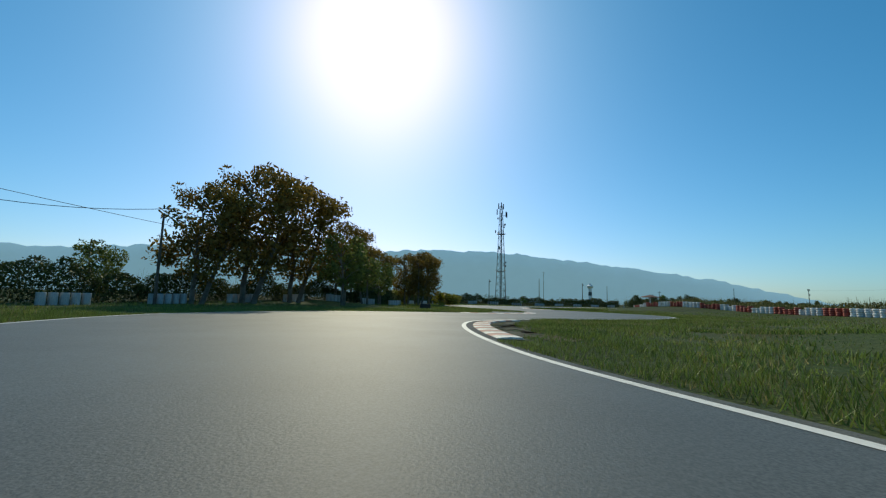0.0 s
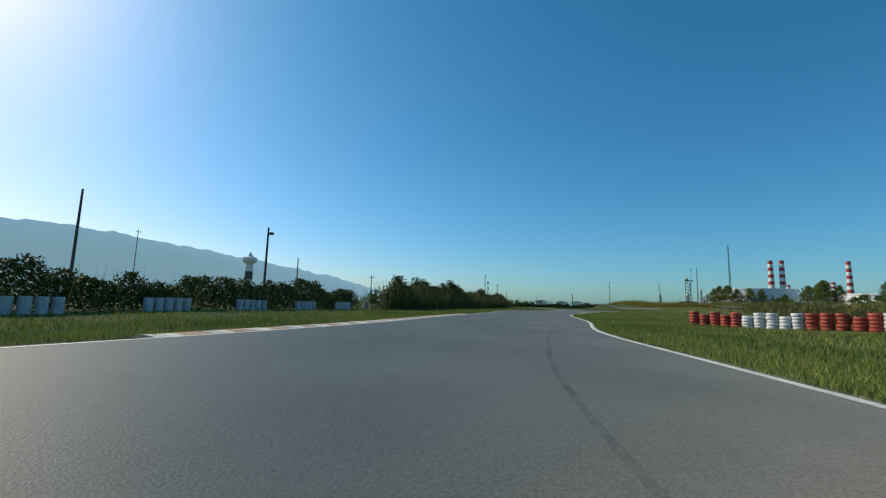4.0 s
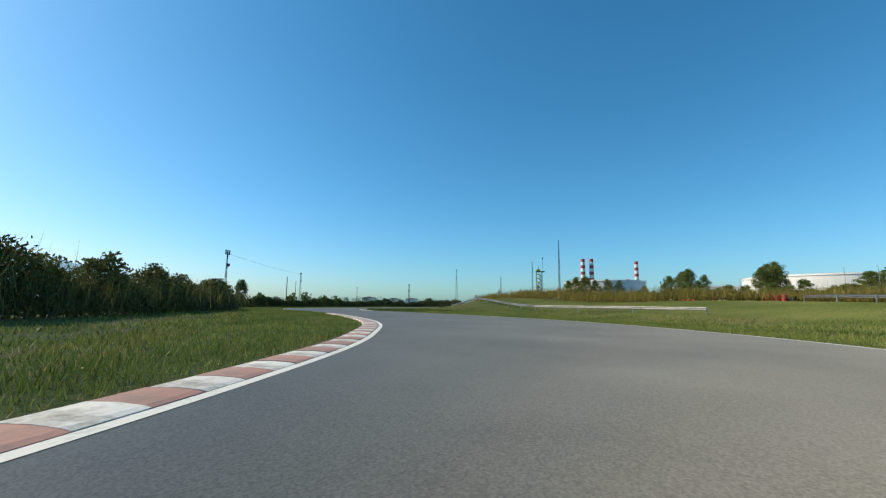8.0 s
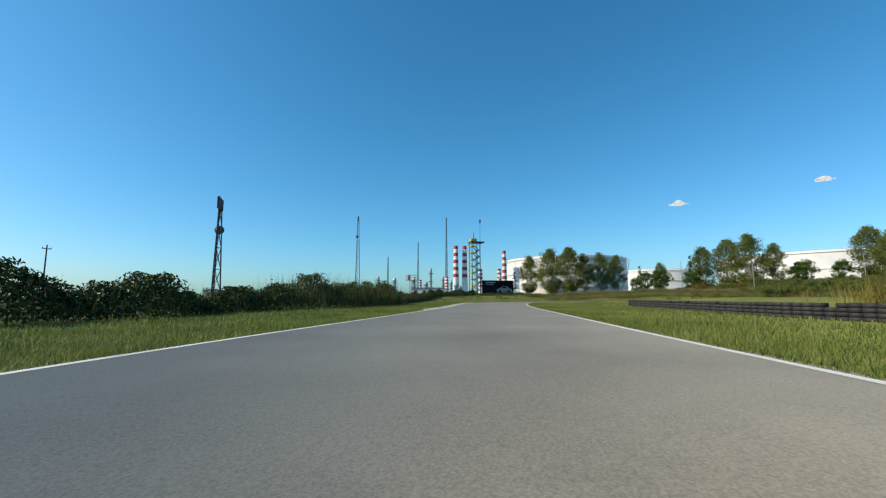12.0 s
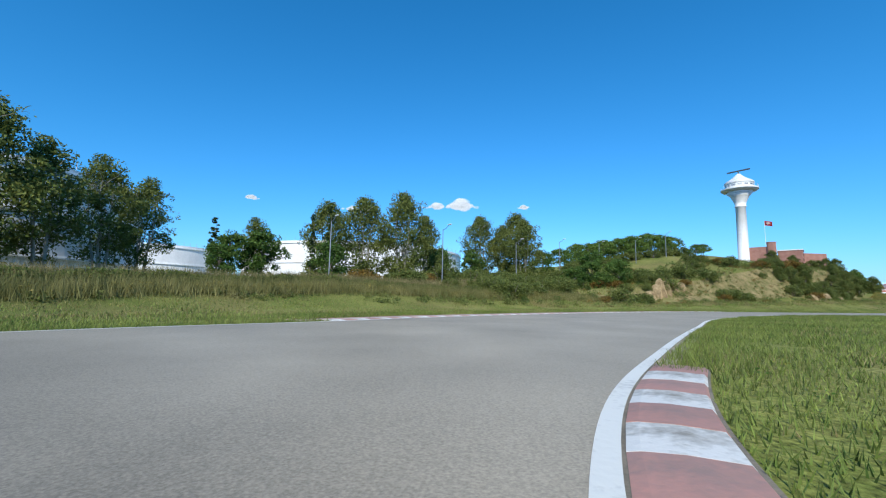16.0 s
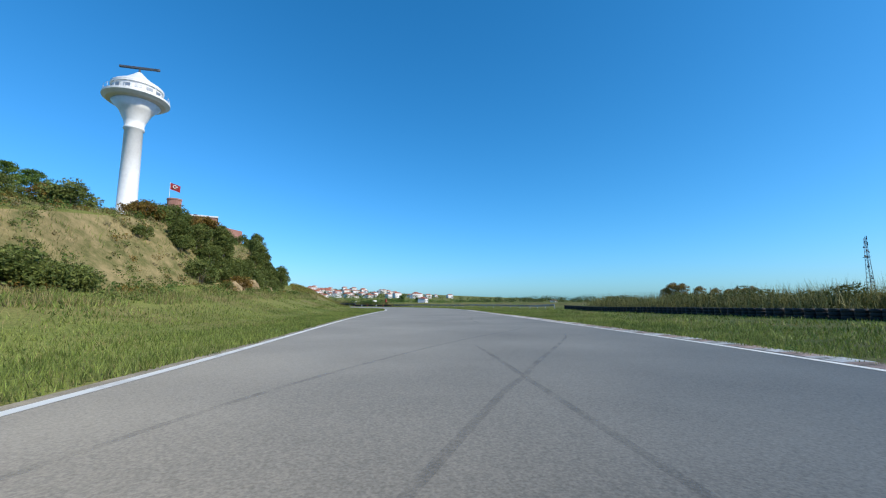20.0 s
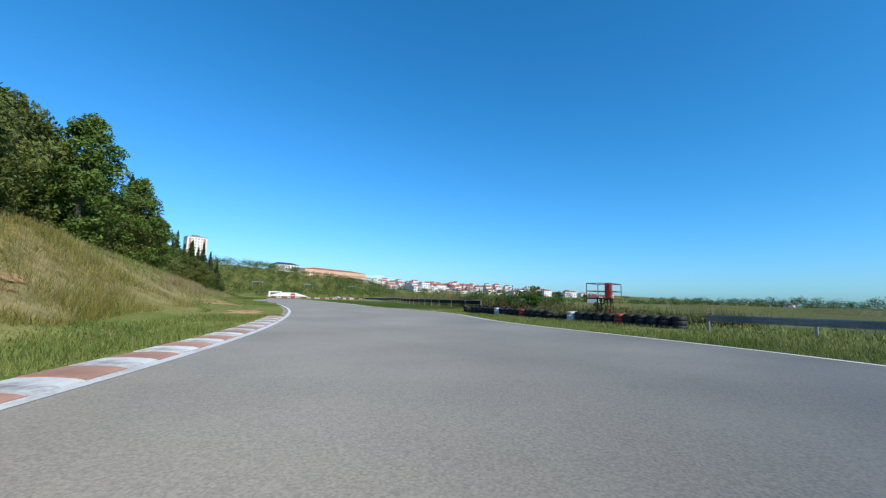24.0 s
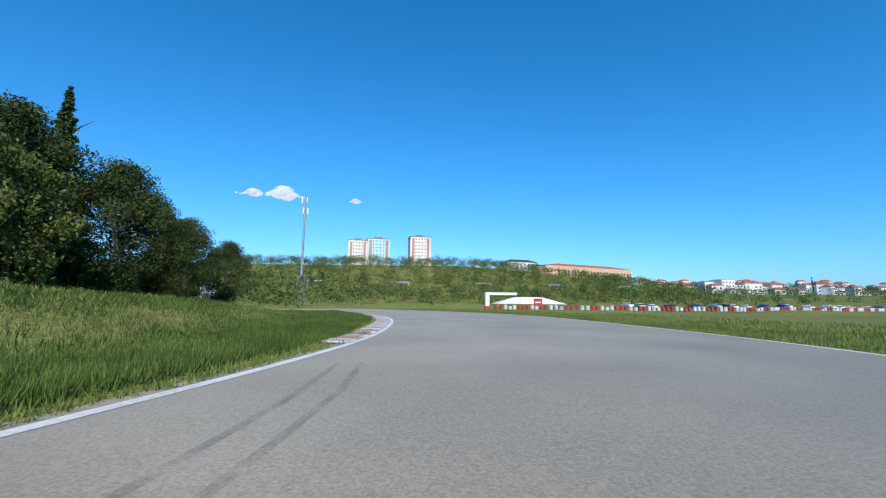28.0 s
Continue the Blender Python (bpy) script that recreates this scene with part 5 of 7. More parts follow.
def lattice(parent, base, top, foot, head, bays, r, material, sides=3, name="leg"):
    """A tapering lattice: legs, and one brace mesh for each face."""
    def ring(f):
        h = base + (top - base) * f
        w = foot + (head - foot) * f
        return [Vector((w * math.cos(2 * math.pi * k / sides + 0.5), w * math.sin(2 * math.pi * k / sides + 0.5), h)) for k in range(sides)]
    rings = [ring(k / bays) for k in range(bays + 1)]
    for k in range(sides):
        bm = bmesh.new()
        add_bar(bm, rings[0][k], rings[-1][k], r * 1.3, r, 6)
        part(name, bm, material, parent)
        bm = bmesh.new()
        for lo, hi in zip(rings, rings[1:]):
            a, b = k, (k + 1) % sides
            add_bar(bm, lo[a], hi[b], r * 0.45, None, 4, False)
            add_bar(bm, lo[b], hi[a], r * 0.45, None, 4, False)
            add_bar(bm, hi[a], hi[b], r * 0.45, None, 4, False)
        part("bracing", bm, material, parent)


def dish(parent, x, y, z, r, turn, material):
    bm = bmesh.new()
    add_lathe(bm, [(0.02, 0.0), (r * 0.5, 0.05), (r, 0.22), (r, 0.26), (r * 0.4, 0.34), (0.02, 0.36)], sides=14)
    bmesh.ops.transform(bm, matrix=Matrix.Translation((x, y, z)) @ Matrix.Rotation(turn, 4, "Z") @ Matrix.Rotation(radians(90), 4, "Y"), verts=bm.verts)
    part("dish", bm, material, parent)


mast = thing("telecom_mast", 16.4, 138.1, 0.3, 0.2, "tall grey lattice telecom mast with dishes and antennas", "mast")
mast.scale = (1.1, 1.1, 1.1)
M["mast_steel"] = surface("grey_mast_steel", (0.13, 0.14, 0.145), (0.26, 0.27, 0.275), size=1.5, fine=10.0, rough=0.55, bump=0.1, metal=0.3)
lattice(mast, 0, 29, 2.2, 0.55, 15, 0.055, M["mast_steel"], 4)
bm = bmesh.new()
for sx in (-0.25, 0.25):
    add_bar(bm, (sx, 0, 0), (sx, 0, 28.5), 0.05)
for k in range(70):
    add_bar(bm, (-0.25, 0, 0.4 * k + 0.3), (0.25, 0, 0.4 * k + 0.3), 0.02, None, 4, False)
add_box(bm, 0.1, 0.12, 0, 0.2, 0.1, 27)
part("cable_ladder", bm, M["dark_steel"], mast)
for h in (9.5, 20.5):
    bm = bmesh.new()
    add_box(bm, 0, 0, h, 2.2, 2.2, 0.06, bevel=0.02)
    for sx in (-1.25, 1.25):
        add_bar(bm, (sx, -1.25, h + 0.1), (sx, 1.25, h + 0.5), 0.04)
    part("platform", bm, M["dark_steel"], mast)
for x, y, z, r, a in ((1.3, 0, 12.2, 0.35, 0), (1.3, 0.2, 11.2, 0.35, 0), (-1.5, 0, 21.3, 0.45, 3.1), (0.9, -0.2, 23.5, 0.4, 0.3), (0.9, 0.4, 22.8, 0.3, 0.2), (-0.6, 0.3, 20.9, 0.35, 2.6), (-0.4, 0, 16.5, 0.6, 2.4), (-0.9, -0.3, 25.2, 0.4, 3.0)):
    dish(mast, x, y, z, r, a, M["white_steel"] if r > 0.5 else M["dark_steel"])
for k, (x, z) in enumerate(((1.5, 26.6), (1.8, 26.4), (-1.2, 27.2), (-0.7, 29), (0.8, 29), (0.2, 29.4))):
    bm = bmesh.new()
    add_box(bm, x, 0.1 * k, z - 0.8, 0.28, 0.18, 1.7, bevel=0.03)
    add_bar(bm, (0.3 * np.sign(x), 0, z - 0.3), (x, 0.1 * k, z - 0.3), 0.03)
    part("panel_antenna", bm, M["dark_steel"], mast)


def utility_pole(x, y, tall, label="dark timber utility pole with a cross-arm", arm=True, r=0.14, lamp=False):
    ob = thing("utility_pole", x, y, max(height(x, y), 0) - 0.3, random.uniform(-0.6, 0.6), label, "pole", "utility poles")
    bm = bmesh.new()
    add_bar(bm, (0, 0, 0), (0, 0, tall + 0.3), r, r * 0.6, 8)
    part("shaft", bm, M["wood_pole"], ob)
    if arm:
        bm = bmesh.new()
        add_box(bm, 0, 0, tall - 0.35, 1.3, 0.1, 0.12, bevel=0.01)
        part("cross_arm", bm, M["wood_pole"], ob)
        for sx in (-0.55, 0, 0.55):
            bm = bmesh.new()
            add_lathe(bm, [(0.03, 0), (0.06, 0.04), (0.035, 0.08), (0.06, 0.12), (0.02, 0.18)], sx, 0, tall - 0.23, 8)
            part("insulator", bm, M["dark_steel"], ob)
    if lamp:
        bm = bmesh.new()
        add_box(bm, 0.3, 0, tall - 0.4, 0.42, 0.34, 0.24, bevel=0.04)
        part("floodlight", bm, M["dark_steel"], ob)
    return ob


for x, y, tall, arm, lamp in ((-38.9, 29, 8.2, 1, 0), (-23.9, 37.1, 7.5, 0, 0), (11.8, 128.5, 7.4, 0, 1), (53.9, 243.5, 18.5, 1, 0), (44.7, 145, 7.9, 0, 1), (207.6, 224.8, 7.6, 0, 0), (-11.8, 82.8, 7.2, 0, 0), (31, 148.6, 9, 0, 0), (-4.9, 127.7, 7, 0, 0),
                              (63.8, 173.9, 8, 0, 0), (92.4, 189.2, 7, 1, 0), (250.2, 256.7, 9, 0, 0), (299.6, 259.8, 9, 1, 0), (91.6, 79.8, 6.5, 0, 1), (22.7, 177.8, 7, 0, 0)):
    utility_pole(x, y, tall, arm=bool(arm), lamp=bool(lamp))


def wire(points, sag, group="overhead wires"):
    """A sagging cable through the given points."""
    bm = bmesh.new()
    for a, b in zip(points, points[1:]):
        a, b = Vector(a), Vector(b)
        last = a
        for k in range(1, 13):
            f = k / 12
            p = a.lerp(b, f) - Vector((0, 0, sag * 4 * f * (1 - f)))
            add_bar(bm, last, p, 0.022, None, 4, False)
            last = p
    tagged(part("overhead_wire", bm, M["dark_steel"]), "thin dark overhead cable sagging between poles", "cable", group)


wire([(-75, -2, 10.5), (-36.4, 26.4, 8.0), (-21, 34, 7.4), (-9.5, 84, 7.1)], 0.9)
wire([(-75, -2, 12), (-36.4, 26.4, 8.9), (-9.5, 84, 8)], 1.0)
wire([(181.7, 217.8, 10.6), (301.3, 295.4, 16.2)], 0.5)


def lattice_pole(x, y, tall, foot=0.7, label="thin lattice mast above the hedge", r=0.045, heads=True):
    ob = thing("lattice_mast", x, y, None, 0.3, label, "mast", "lattice masts")
    lattice(ob, 0, tall, foot, foot * 0.3, int(tall / 1.6), r, M["dark_steel"], 3)
    if heads:
        bm = bmesh.new()
        add_bar(bm, (-0.7, 0, tall - 0.3), (0.7, 0, tall - 0.3), 0.06)
        for sx in (-0.65, 0, 0.65):
            add_box(bm, sx, 0, tall - 0.3, 0.2, 0.2, 0.9, bevel=0.02)
        part("antenna_head", bm, M["dark_steel"], ob)
        dish(ob, 0.4, 0, tall * 0.78, 0.35, 0.3, M["dark_steel"])
    return ob


lattice_pole(109.6, 166.4, 8.4, 0.2, r=0.022, heads=False)
lattice_pole(181.7, 217.8, 10.7, 0.3, r=0.035)
lattice_pole(267.1, 216.9, 8.2, 0.4)
lattice_pole(330.4, 218.1, 18)
lattice_pole(301.3, 295.4, 16)
lattice_pole(657.5, 189.2, 82, 1.6, "very tall thin refinery mast", 0.16, False)
lattice_pole(610, 216, 50, 1.0, "tall thin refinery mast", 0.12, False)
lattice_pole(505.7, 231.1, 26, 0.8, "thin grey refinery mast above the trees", 0.1, False)
lattice_pole(-19.7, -264.8, 14, 0.8, "small power pylon above the weeds", 0.06)


def street_lamp(x, y, tall, turn=0.0):
    ob = thing("street_lamp", x, y, None, turn, "pale steel street lamp with a curved arm", "street lamp", "street lamps behind the bank")
    bm = bmesh.new()
    add_bar(bm, (0, 0, -0.3), (0, 0, tall), 0.1, 0.06, 8)
    last = Vector((0, 0, tall))
    for k in range(1, 6):
        a = k / 5 * 1.3
        p = Vector((1.4 * math.sin(a), 0, tall + 0.9 * (1 - math.cos(a))))
        add_bar(bm, last, p, 0.045, None, 6)
        last = p
    part("post", bm, M["steel"], ob)
    bm = bmesh.new()
    add_box(bm, last.x + 0.3, 0, last.z - 0.08, 0.75, 0.28, 0.14, bevel=0.04)
    part("lamp_head", bm, M["white_steel"], ob)


for x, y, tall, a in ((380, 147.5, 9, 2.6), (363, 124, 9, 2.6), (351.1, 110.6, 9, 2.6), (343.5, 86.3, 9.2, 2.6), (337.2, 51.4, 9.5, 2.6), (326.6, 45.7, 7, 2.4), (316.3, 38, 7, 2.4), (307.1, 30.1, 7, 2.4)):
    street_lamp(x, y, tall, a)

# ---- radar tower and brick building on the hill ----
radar = thing("radar_tower", 280.2, 6.8, height(280.2, 6.8) - 0.5, 0.0, "white radar tower with a flared mushroom head", "tower")
zt = 40.6 - radar.location.z
bm = bmesh.new()
add_lathe(bm, [(1.95, 0), (1.9, 1.6), (1.65, 1.7), (1.5, zt - 6.4), (1.72, zt - 6.3), (1.72, zt - 5.9), (1.55, zt - 5.8), (1.8, zt - 4.6), (2.7, zt - 2.6), (4.0, zt - 1.2)], sides=28)
part("shaft", bm, M["white_steel"], radar, smooth=True)
bm = bmesh.new()
add_lathe(bm, [(3.5, zt - 1.2), (4.8, zt - 0.9), (5.5, zt - 0.4), (5.5, zt), (4.6, zt + 0.3), (4.3, zt + 0.35)], sides=32)
part("gallery", bm, M["white_steel"], radar)
bm = bmesh.new()
add_lathe(bm, [(4.1, zt + 0.3), (4.1, zt + 1.8), (4.35, zt + 1.85), (4.35, zt + 2.3), (3.9, zt + 2.7), (2.6, zt + 3.5), (1.5, zt + 4.4), (0.7, zt + 5.2), (0.4, zt + 5.5)], sides=28)
part("cabin", bm, M["white_steel"], radar, smooth=False)
for k in range(14):
    a = 2 * math.pi * k / 14
    bm = bmesh.new()
    add_box(bm, 4.09 * math.cos(a), 4.09 * math.sin(a), zt + 0.8, 0.08, 1.1, 0.6, a)
    part("window", bm, M["steel"], radar)
bm = bmesh.new()
for k in range(20):
    a, b = 2 * math.pi * k / 20, 2 * math.pi * (k + 1) / 20
    add_bar(bm, (5.3 * math.cos(a), 5.3 * math.sin(a), zt), (5.3 * math.cos(a), 5.3 * math.sin(a), zt + 1.0), 0.03, None, 4)
    add_bar(bm, (5.3 * math.cos(a), 5.3 * math.sin(a), zt + 1.0), (5.3 * math.cos(b), 5.3 * math.sin(b), zt + 1.0), 0.03, None, 4)
part("railing", bm, M["white_steel"], radar)
bm = bmesh.new()
add_bar(bm, (0, 0, zt + 5.4), (0, 0, zt + 6.4), 0.22, 0.15, 8)
part("pedestal", bm, M["dark_steel"], radar)
bm = bmesh.new()
add_box(bm, 0, 0, zt + 6.3, 7.0, 0.4, 0.45, 2.5, bevel=0.06)
part("radar_antenna", bm, M["dark_steel"], radar)

brick = thing("brick_building", 271.4, 5.6, 14.8, -0.4, "brown brick building with a round stair turret", "building")
for name, x, y, sx, sy, sz, mt in (("left_block", 4.2, 0, 6.4, 7, 5.6, "brick"), ("right_block", -4.4, 0, 6.2, 7, 3.9, "brick"), ("cornice", -4.4, 0, 6.6, 7.4, 0.3, "white_wall")):
    bm = bmesh.new()
    add_box(bm, x, y, 3.9 if name == "cornice" else 0, sx, sy, sz, bevel=0.04)
    part(name, bm, M[mt], brick)
bm = bmesh.new()
add_lathe(bm, [(1.25, 0), (1.25, 6.7), (1.35, 6.7), (1.35, 7.0), (1.2, 7.0)], 0.2, 3.4, 0, 20)
part("stair_turret", bm, M["brick"], brick)
for k in range(8):
    bm = bmesh.new()
    add_box(bm, -7.52, -2.6 + (k % 4) * 1.7, 0.5 + 1.7 * (k // 4), 0.06, 1.1, 1.0)
    part("window", bm, M["glass"], brick)


long_brick = thing("brick_building", 264, -8, 12.0, -1.15, "long brown brick building with dark strip windows", "building")
bm = bmesh.new()
add_box(bm, 0, 0, 0, 24, 8, 6.4, bevel=0.05)
part("wall", bm, M["brick"], long_brick)
for level in (1.2, 4.0):
    for k in range(8):
        bm = bmesh.new()
        add_box(bm, -9.5 + k * 2.7, -4.02, level, 2.2, 0.08, 1.3)
        part("window", bm, M["glass"], long_brick)


def flag(x, y, tall, label):
    ob = thing("flagpole", x, y, None, 3.3, label, "flag", "flags on the hill")
    bm = bmesh.new()
    add_bar(bm, (0, 0, -0.3), (0, 0, tall), 0.1, 0.05, 8)
    part("pole", bm, M["white_steel"], ob)
    bm = bmesh.new()
    n = 10
    grid = [[bm.verts.new((0.06 + i * 0.33, 0.16 * math.sin(i * 0.9) * i / n, tall - 0.1 - 2.0 * j - 0.05 * i)) for i in range(n)] for j in range(2)]
    for i in range(n - 1):
        bm.faces.new((grid[0][i], grid[1][i], grid[1][i + 1], grid[0][i + 1]))
    bmesh.ops.solidify(bm, geom=bm.faces[:], thickness=0.01)
    cloth = part("cloth", bm, M["red_paint"], ob, "waving red cloth with a white crescent")
    bm = bmesh.new()
    for k in range(14):
        a = 0.6 + k / 13 * 5.1
        add_box(bm, 1.2 + 0.42 * math.cos(a), -0.1, tall - 1.25 + 0.42 * math.sin(a), 0.16, 0.45, 0.16)
    add_box(bm, 1.85, -0.12, tall - 1.32, 0.26, 0.45, 0.26, 0)
    part("crescent", bm, M["white_steel"], cloth)


flag(259.5, -36.5, 36.8 - height(259.5, -36.5), "red flag with a white crescent on a tall white pole")

# pale rock showing in the cut bank
def rock_face(s, out, wide, tall):
    """A steep fluted cut with ragged edges, set into the bank."""
    x, y, a = spot_at(s, "L", out)
    ob = thing("rock_face", x, y, max(height(x, y), 0) - 0.4, a, "pale ochre rock showing in the cut bank", "rock", "rock faces in the bank")
    bm = bmesh.new()
    bmesh.ops.create_icosphere(bm, subdivisions=4, radius=1.0)
    for v in bm.verts:
        c = Vector([math.copysign(abs(q) ** 0.7, q) for q in v.co])
        ragged = 1 + 0.22 * noise.noise(Vector((c.x * 2.1 + x, y, c.z * 0.6))) + 0.10 * noise.noise(Vector((c.x * 6.0, x, c.z * 2.0)))
        flutes = 0.45 * noise.noise(Vector((c.x * wide * 1.3 + x, 0, c.z * 0.8 + y))) + 0.30 * noise.noise(Vector((c.x * wide * 5.0, c.z * tall * 1.6, x)))
        v.co = Vector((c.x * wide * ragged, c.y * 0.9 + flutes + 0.35 * c.z, c.z * tall * ragged))
    part("rock", bm, M["rock"], ob)


for row in ((46.35, 17.4, 1.3, 1.9), (46.6, 17.3, 0.5, 1.6), (46.75, 17.4, 0.6, 2.0), (47.1, 17.4, 1.0, 1.4), (43.8, 20.6, 0.9, 1.2), (44.02, 21.6, 0.8, 2.0), (44.12, 21.9, 0.6, 2.8), (44.22, 22.2, 0.7, 3.2), (44.34, 22.4, 0.6, 2.4), (44.5, 23, 0.8, 1.8), (44.68, 23.6, 0.6, 1.3), (43.4, 20.4, 0.7, 1.0)):
    rock_face(*row)

# ---- storage tanks and refinery ----
def tank(x, y, r, tall, label, stairs=1.2):
    ob = thing("storage_tank", x, y, 0.0, 0.0, label, "storage tank", "storage tanks")
    bm = bmesh.new()
    add_lathe(bm, [(r, 0), (r, tall - 1.2), (r + 0.02, tall), (r - 0.5, tall + 0.1), (0.5, tall + r * 0.03)], sides=72)
    part("shell", bm, M["white_steel"], ob, smooth=False)
    for h in (tall - 0.9, tall * 0.62, tall * 0.3):
        bm = bmesh.new()
        add_lathe(bm, [(r + 0.02, h), (r + 0.35, h), (r + 0.35, h + 0.25), (r + 0.02, h + 0.25)], sides=72)
        part("wind_girder", bm, M["white_steel"], ob)
    bm = bmesh.new()
    for k in range(60):
        a = stairs + k * 0.011 * 25 / r
        b = stairs + (k + 1) * 0.011 * 25 / r
        h = tall * k / 60
        add_bar(bm, ((r + 0.9) * math.cos(a), (r + 0.9) * math.sin(a), h), ((r + 0.9) * math.cos(b), (r + 0.9) * math.sin(b), h + tall / 60), 0.1, None, 4, False)
    part("stair", bm, M["steel"], ob)
    bm = bmesh.new()
    for k in range(72):
        a = 2 * math.pi * k / 72
        add_bar(bm, ((r + 0.2) * math.cos(a), (r + 0.2) * math.sin(a), tall), ((r + 0.2) * math.cos(a), (r + 0.2) * math.sin(a), tall + 1.1), 0.05, None, 4, False)
    part("railing", bm, M["steel"], ob)


tank(420, 142.5, 25.5, 17.6, "large white cylindrical storage tank behind trees", 3.6)
tank(425, 16, 45, 19.5, "very wide white cylindrical storage tank behind trees", 2.8)
tank(470, 73.1, 22, 16, "white cylindrical storage tank far behind", 3.0)


def chimney(x, y, tall, r):
    ob = thing("chimney", x, y, 0.0, 0.0, "tall refinery chimney with red and white bands", "chimney", "refinery chimneys")
    bands = 9
    for k in range(bands):
        bm = bmesh.new()
        f0, f1 = (k / bands), ((k + 1) / bands)
        lo, hi = tall * (0.4 + 0.6 * f0), tall * (0.4 + 0.6 * f1)
        add_lathe(bm, [(r * (1 - 0.25 * f0), lo), (r * (1 - 0.25 * f1), hi)], sides=16)
        part("band", bm, M["red_paint"] if k % 2 == 0 else M["white_steel"], ob)
    bm = bmesh.new()
    add_lathe(bm, [(r * 1.2, 0), (r, tall * 0.4)], sides=16)
    part("base", bm, M["white_steel"], ob)


for x, y, tall, r in ((926.7, 166.3, 88, 4.6), (930, 151.5, 88, 4.6), (1045, 66, 93, 4.6), (701.3, 118, 30, 2.2), (961, 89, 52, 4), (620.8, 214.3, 18, 1.6), (641, 189.2, 22, 1.8), (801, 138.9, 40, 3)):
    chimney(x, y, tall, r)


def column(x, y, tall, r):
    ob = thing("process_column", x, y, 0.0, random.uniform(0, 3), "grey refinery column with ring platforms", "refinery column", "refinery columns")
    bm = bmesh.new()
    add_lathe(bm, [(r, 0), (r, tall * 0.9), (r * 0.7, tall * 0.96), (0.2, tall)], sides=14)
    part("vessel", bm, M["steel"], ob)
    for k in range(3):
        h = tall * (0.3 + 0.25 * k)
        bm = bmesh.new()
        add_lathe(bm, [(r, h), (r + 1.1, h), (r + 1.1, h + 0.3), (r, h + 0.3)], sides=14)
        part("platform", bm, M["dark_steel"], ob)


for k in range(16):
    column(560 + random.uniform(0, 220), 150 + random.uniform(-10, 110), random.uniform(10, 26), random.uniform(0.8, 2.2))


def shed(x, y, sx, sy, sz, turn, wall, label, category="building", group="", roof="tile", pitch=0.25):
    """A house or shed: walls, a pitched roof, windows set into the long sides."""
    ob = thing("house", x, y, None, turn, label, category, group)
    bm = bmesh.new()
    add_box(bm, 0, 0, -1.0, sx, sy, sz + 1.0)
    part("wall", bm, M[wall], ob)
    bm = bmesh.new()
    e = 0.3
    up = sy * pitch
    a = [bm.verts.new(p) for p in ((-sx / 2 - e, -sy / 2 - e, sz), (sx / 2 + e, -sy / 2 - e, sz), (sx / 2 + e, sy / 2 + e, sz), (-sx / 2 - e, sy / 2 + e, sz), (-sx / 2 - e + 0.2 * sx, 0, sz + up), (sx / 2 + e - 0.2 * sx, 0, sz + up))]
    for f in ((0, 1, 5, 4), (2, 3, 4, 5), (1, 2, 5), (3, 0, 4), (3, 2, 1, 0)):
        bm.faces.new([a[k] for k in f])
    part("roof", bm, M[roof], ob)
    floors = max(1, int(sz / 2.9))
    count = max(2, int(sx / 3.2))
    for level in range(floors):
        for k in range(count):
            for side in (-1, 1):
                one = new("window", WINDOW)
                one.matrix_basis = Matrix.Translation((-sx / 2 + (k + 0.5) * sx / count, side * (sy / 2 + 0.01), 1.0 + level * 2.9))
                one.parent = ob
    return ob


bm = bmesh.new()
add_box(bm, 0, 0, 0, 1.3, 0.1, 1.4)
WINDOW = bpy.data.meshes.new("window")
bm.to_mesh(WINDOW)
bm.free()
WINDOW.materials.append(M["glass"])

# stair tower and billboard at the end of the straight
stair = thing("stair_tower", 407, 184, 0.3, 0.25, "yellow-green steel stair tower with a top platform and aerial", "tower")
stair.scale = (0.78, 0.78, 1.05)
for x in (-2.2, 2.2):
    for y in (-2.2, 2.2):
        bm = bmesh.new()
        add_box(bm, x, y, 0, 0.3, 0.3, 22.4, bevel=0.02)
        part("column", bm, M["dark_steel"], stair)
for k in range(8):
    h = 2.6 * (k + 1)
    bm = bmesh.new()
    add_box(bm, 0, 1.3, h, 5.0, 2.6 if k % 2 else 3.0, 0.3, bevel=0.02)
    part("landing", bm, M["yellow_paint"], stair)
    bm = bmesh.new()
    for sx in (-1, 1):
        for y in (0.2, 2.5):
            add_bar(bm, (-2.4, y, h + 0.2 + 0.55), (2.4, y, h + 0.2 + 0.55), 0.06, None, 4)
            add_bar(bm, (-2.4, y, h + 1.25), (2.4, y, h + 1.25), 0.07, None, 4)
            add_bar(bm, (sx * 2.4, y, h), (sx * 2.4, y, h + 1.25), 0.06, None, 4)
    part("handrail", bm, M["yellow_paint"], stair)
    bm = bmesh.new()
    for x in (-1.6, 1.6):
        add_bar(bm, (x, 0.2, h), (x, -2.1, h - 1.3), 0.16, None, 4)
        add_bar(bm, (x, -2.1, h - 1.3), (x, 0.2, h - 2.6), 0.16, None, 4)
    add_box(bm, 0, -1.9, h - 1.4, 4.4, 0.8, 0.15)
    part("stair_flight", bm, M["dark_steel"], stair)
bm = bmesh.new()
add_box(bm, 0, -1.0, 22.4, 5.2, 7.4, 0.5, bevel=0.03)
part("top_platform", bm, M["dark_steel"], stair)
bm = bmesh.new()
add_box(bm, 0, 0.8, 22.9, 3.0, 3.2, 1.3, bevel=0.2)
part("top_cabin", bm, M["yellow_paint"], stair)
bm = bmesh.new()
add_bar(bm, (0, -3.2, 0), (0, -3.2, 31), 0.16, 0.1, 8)
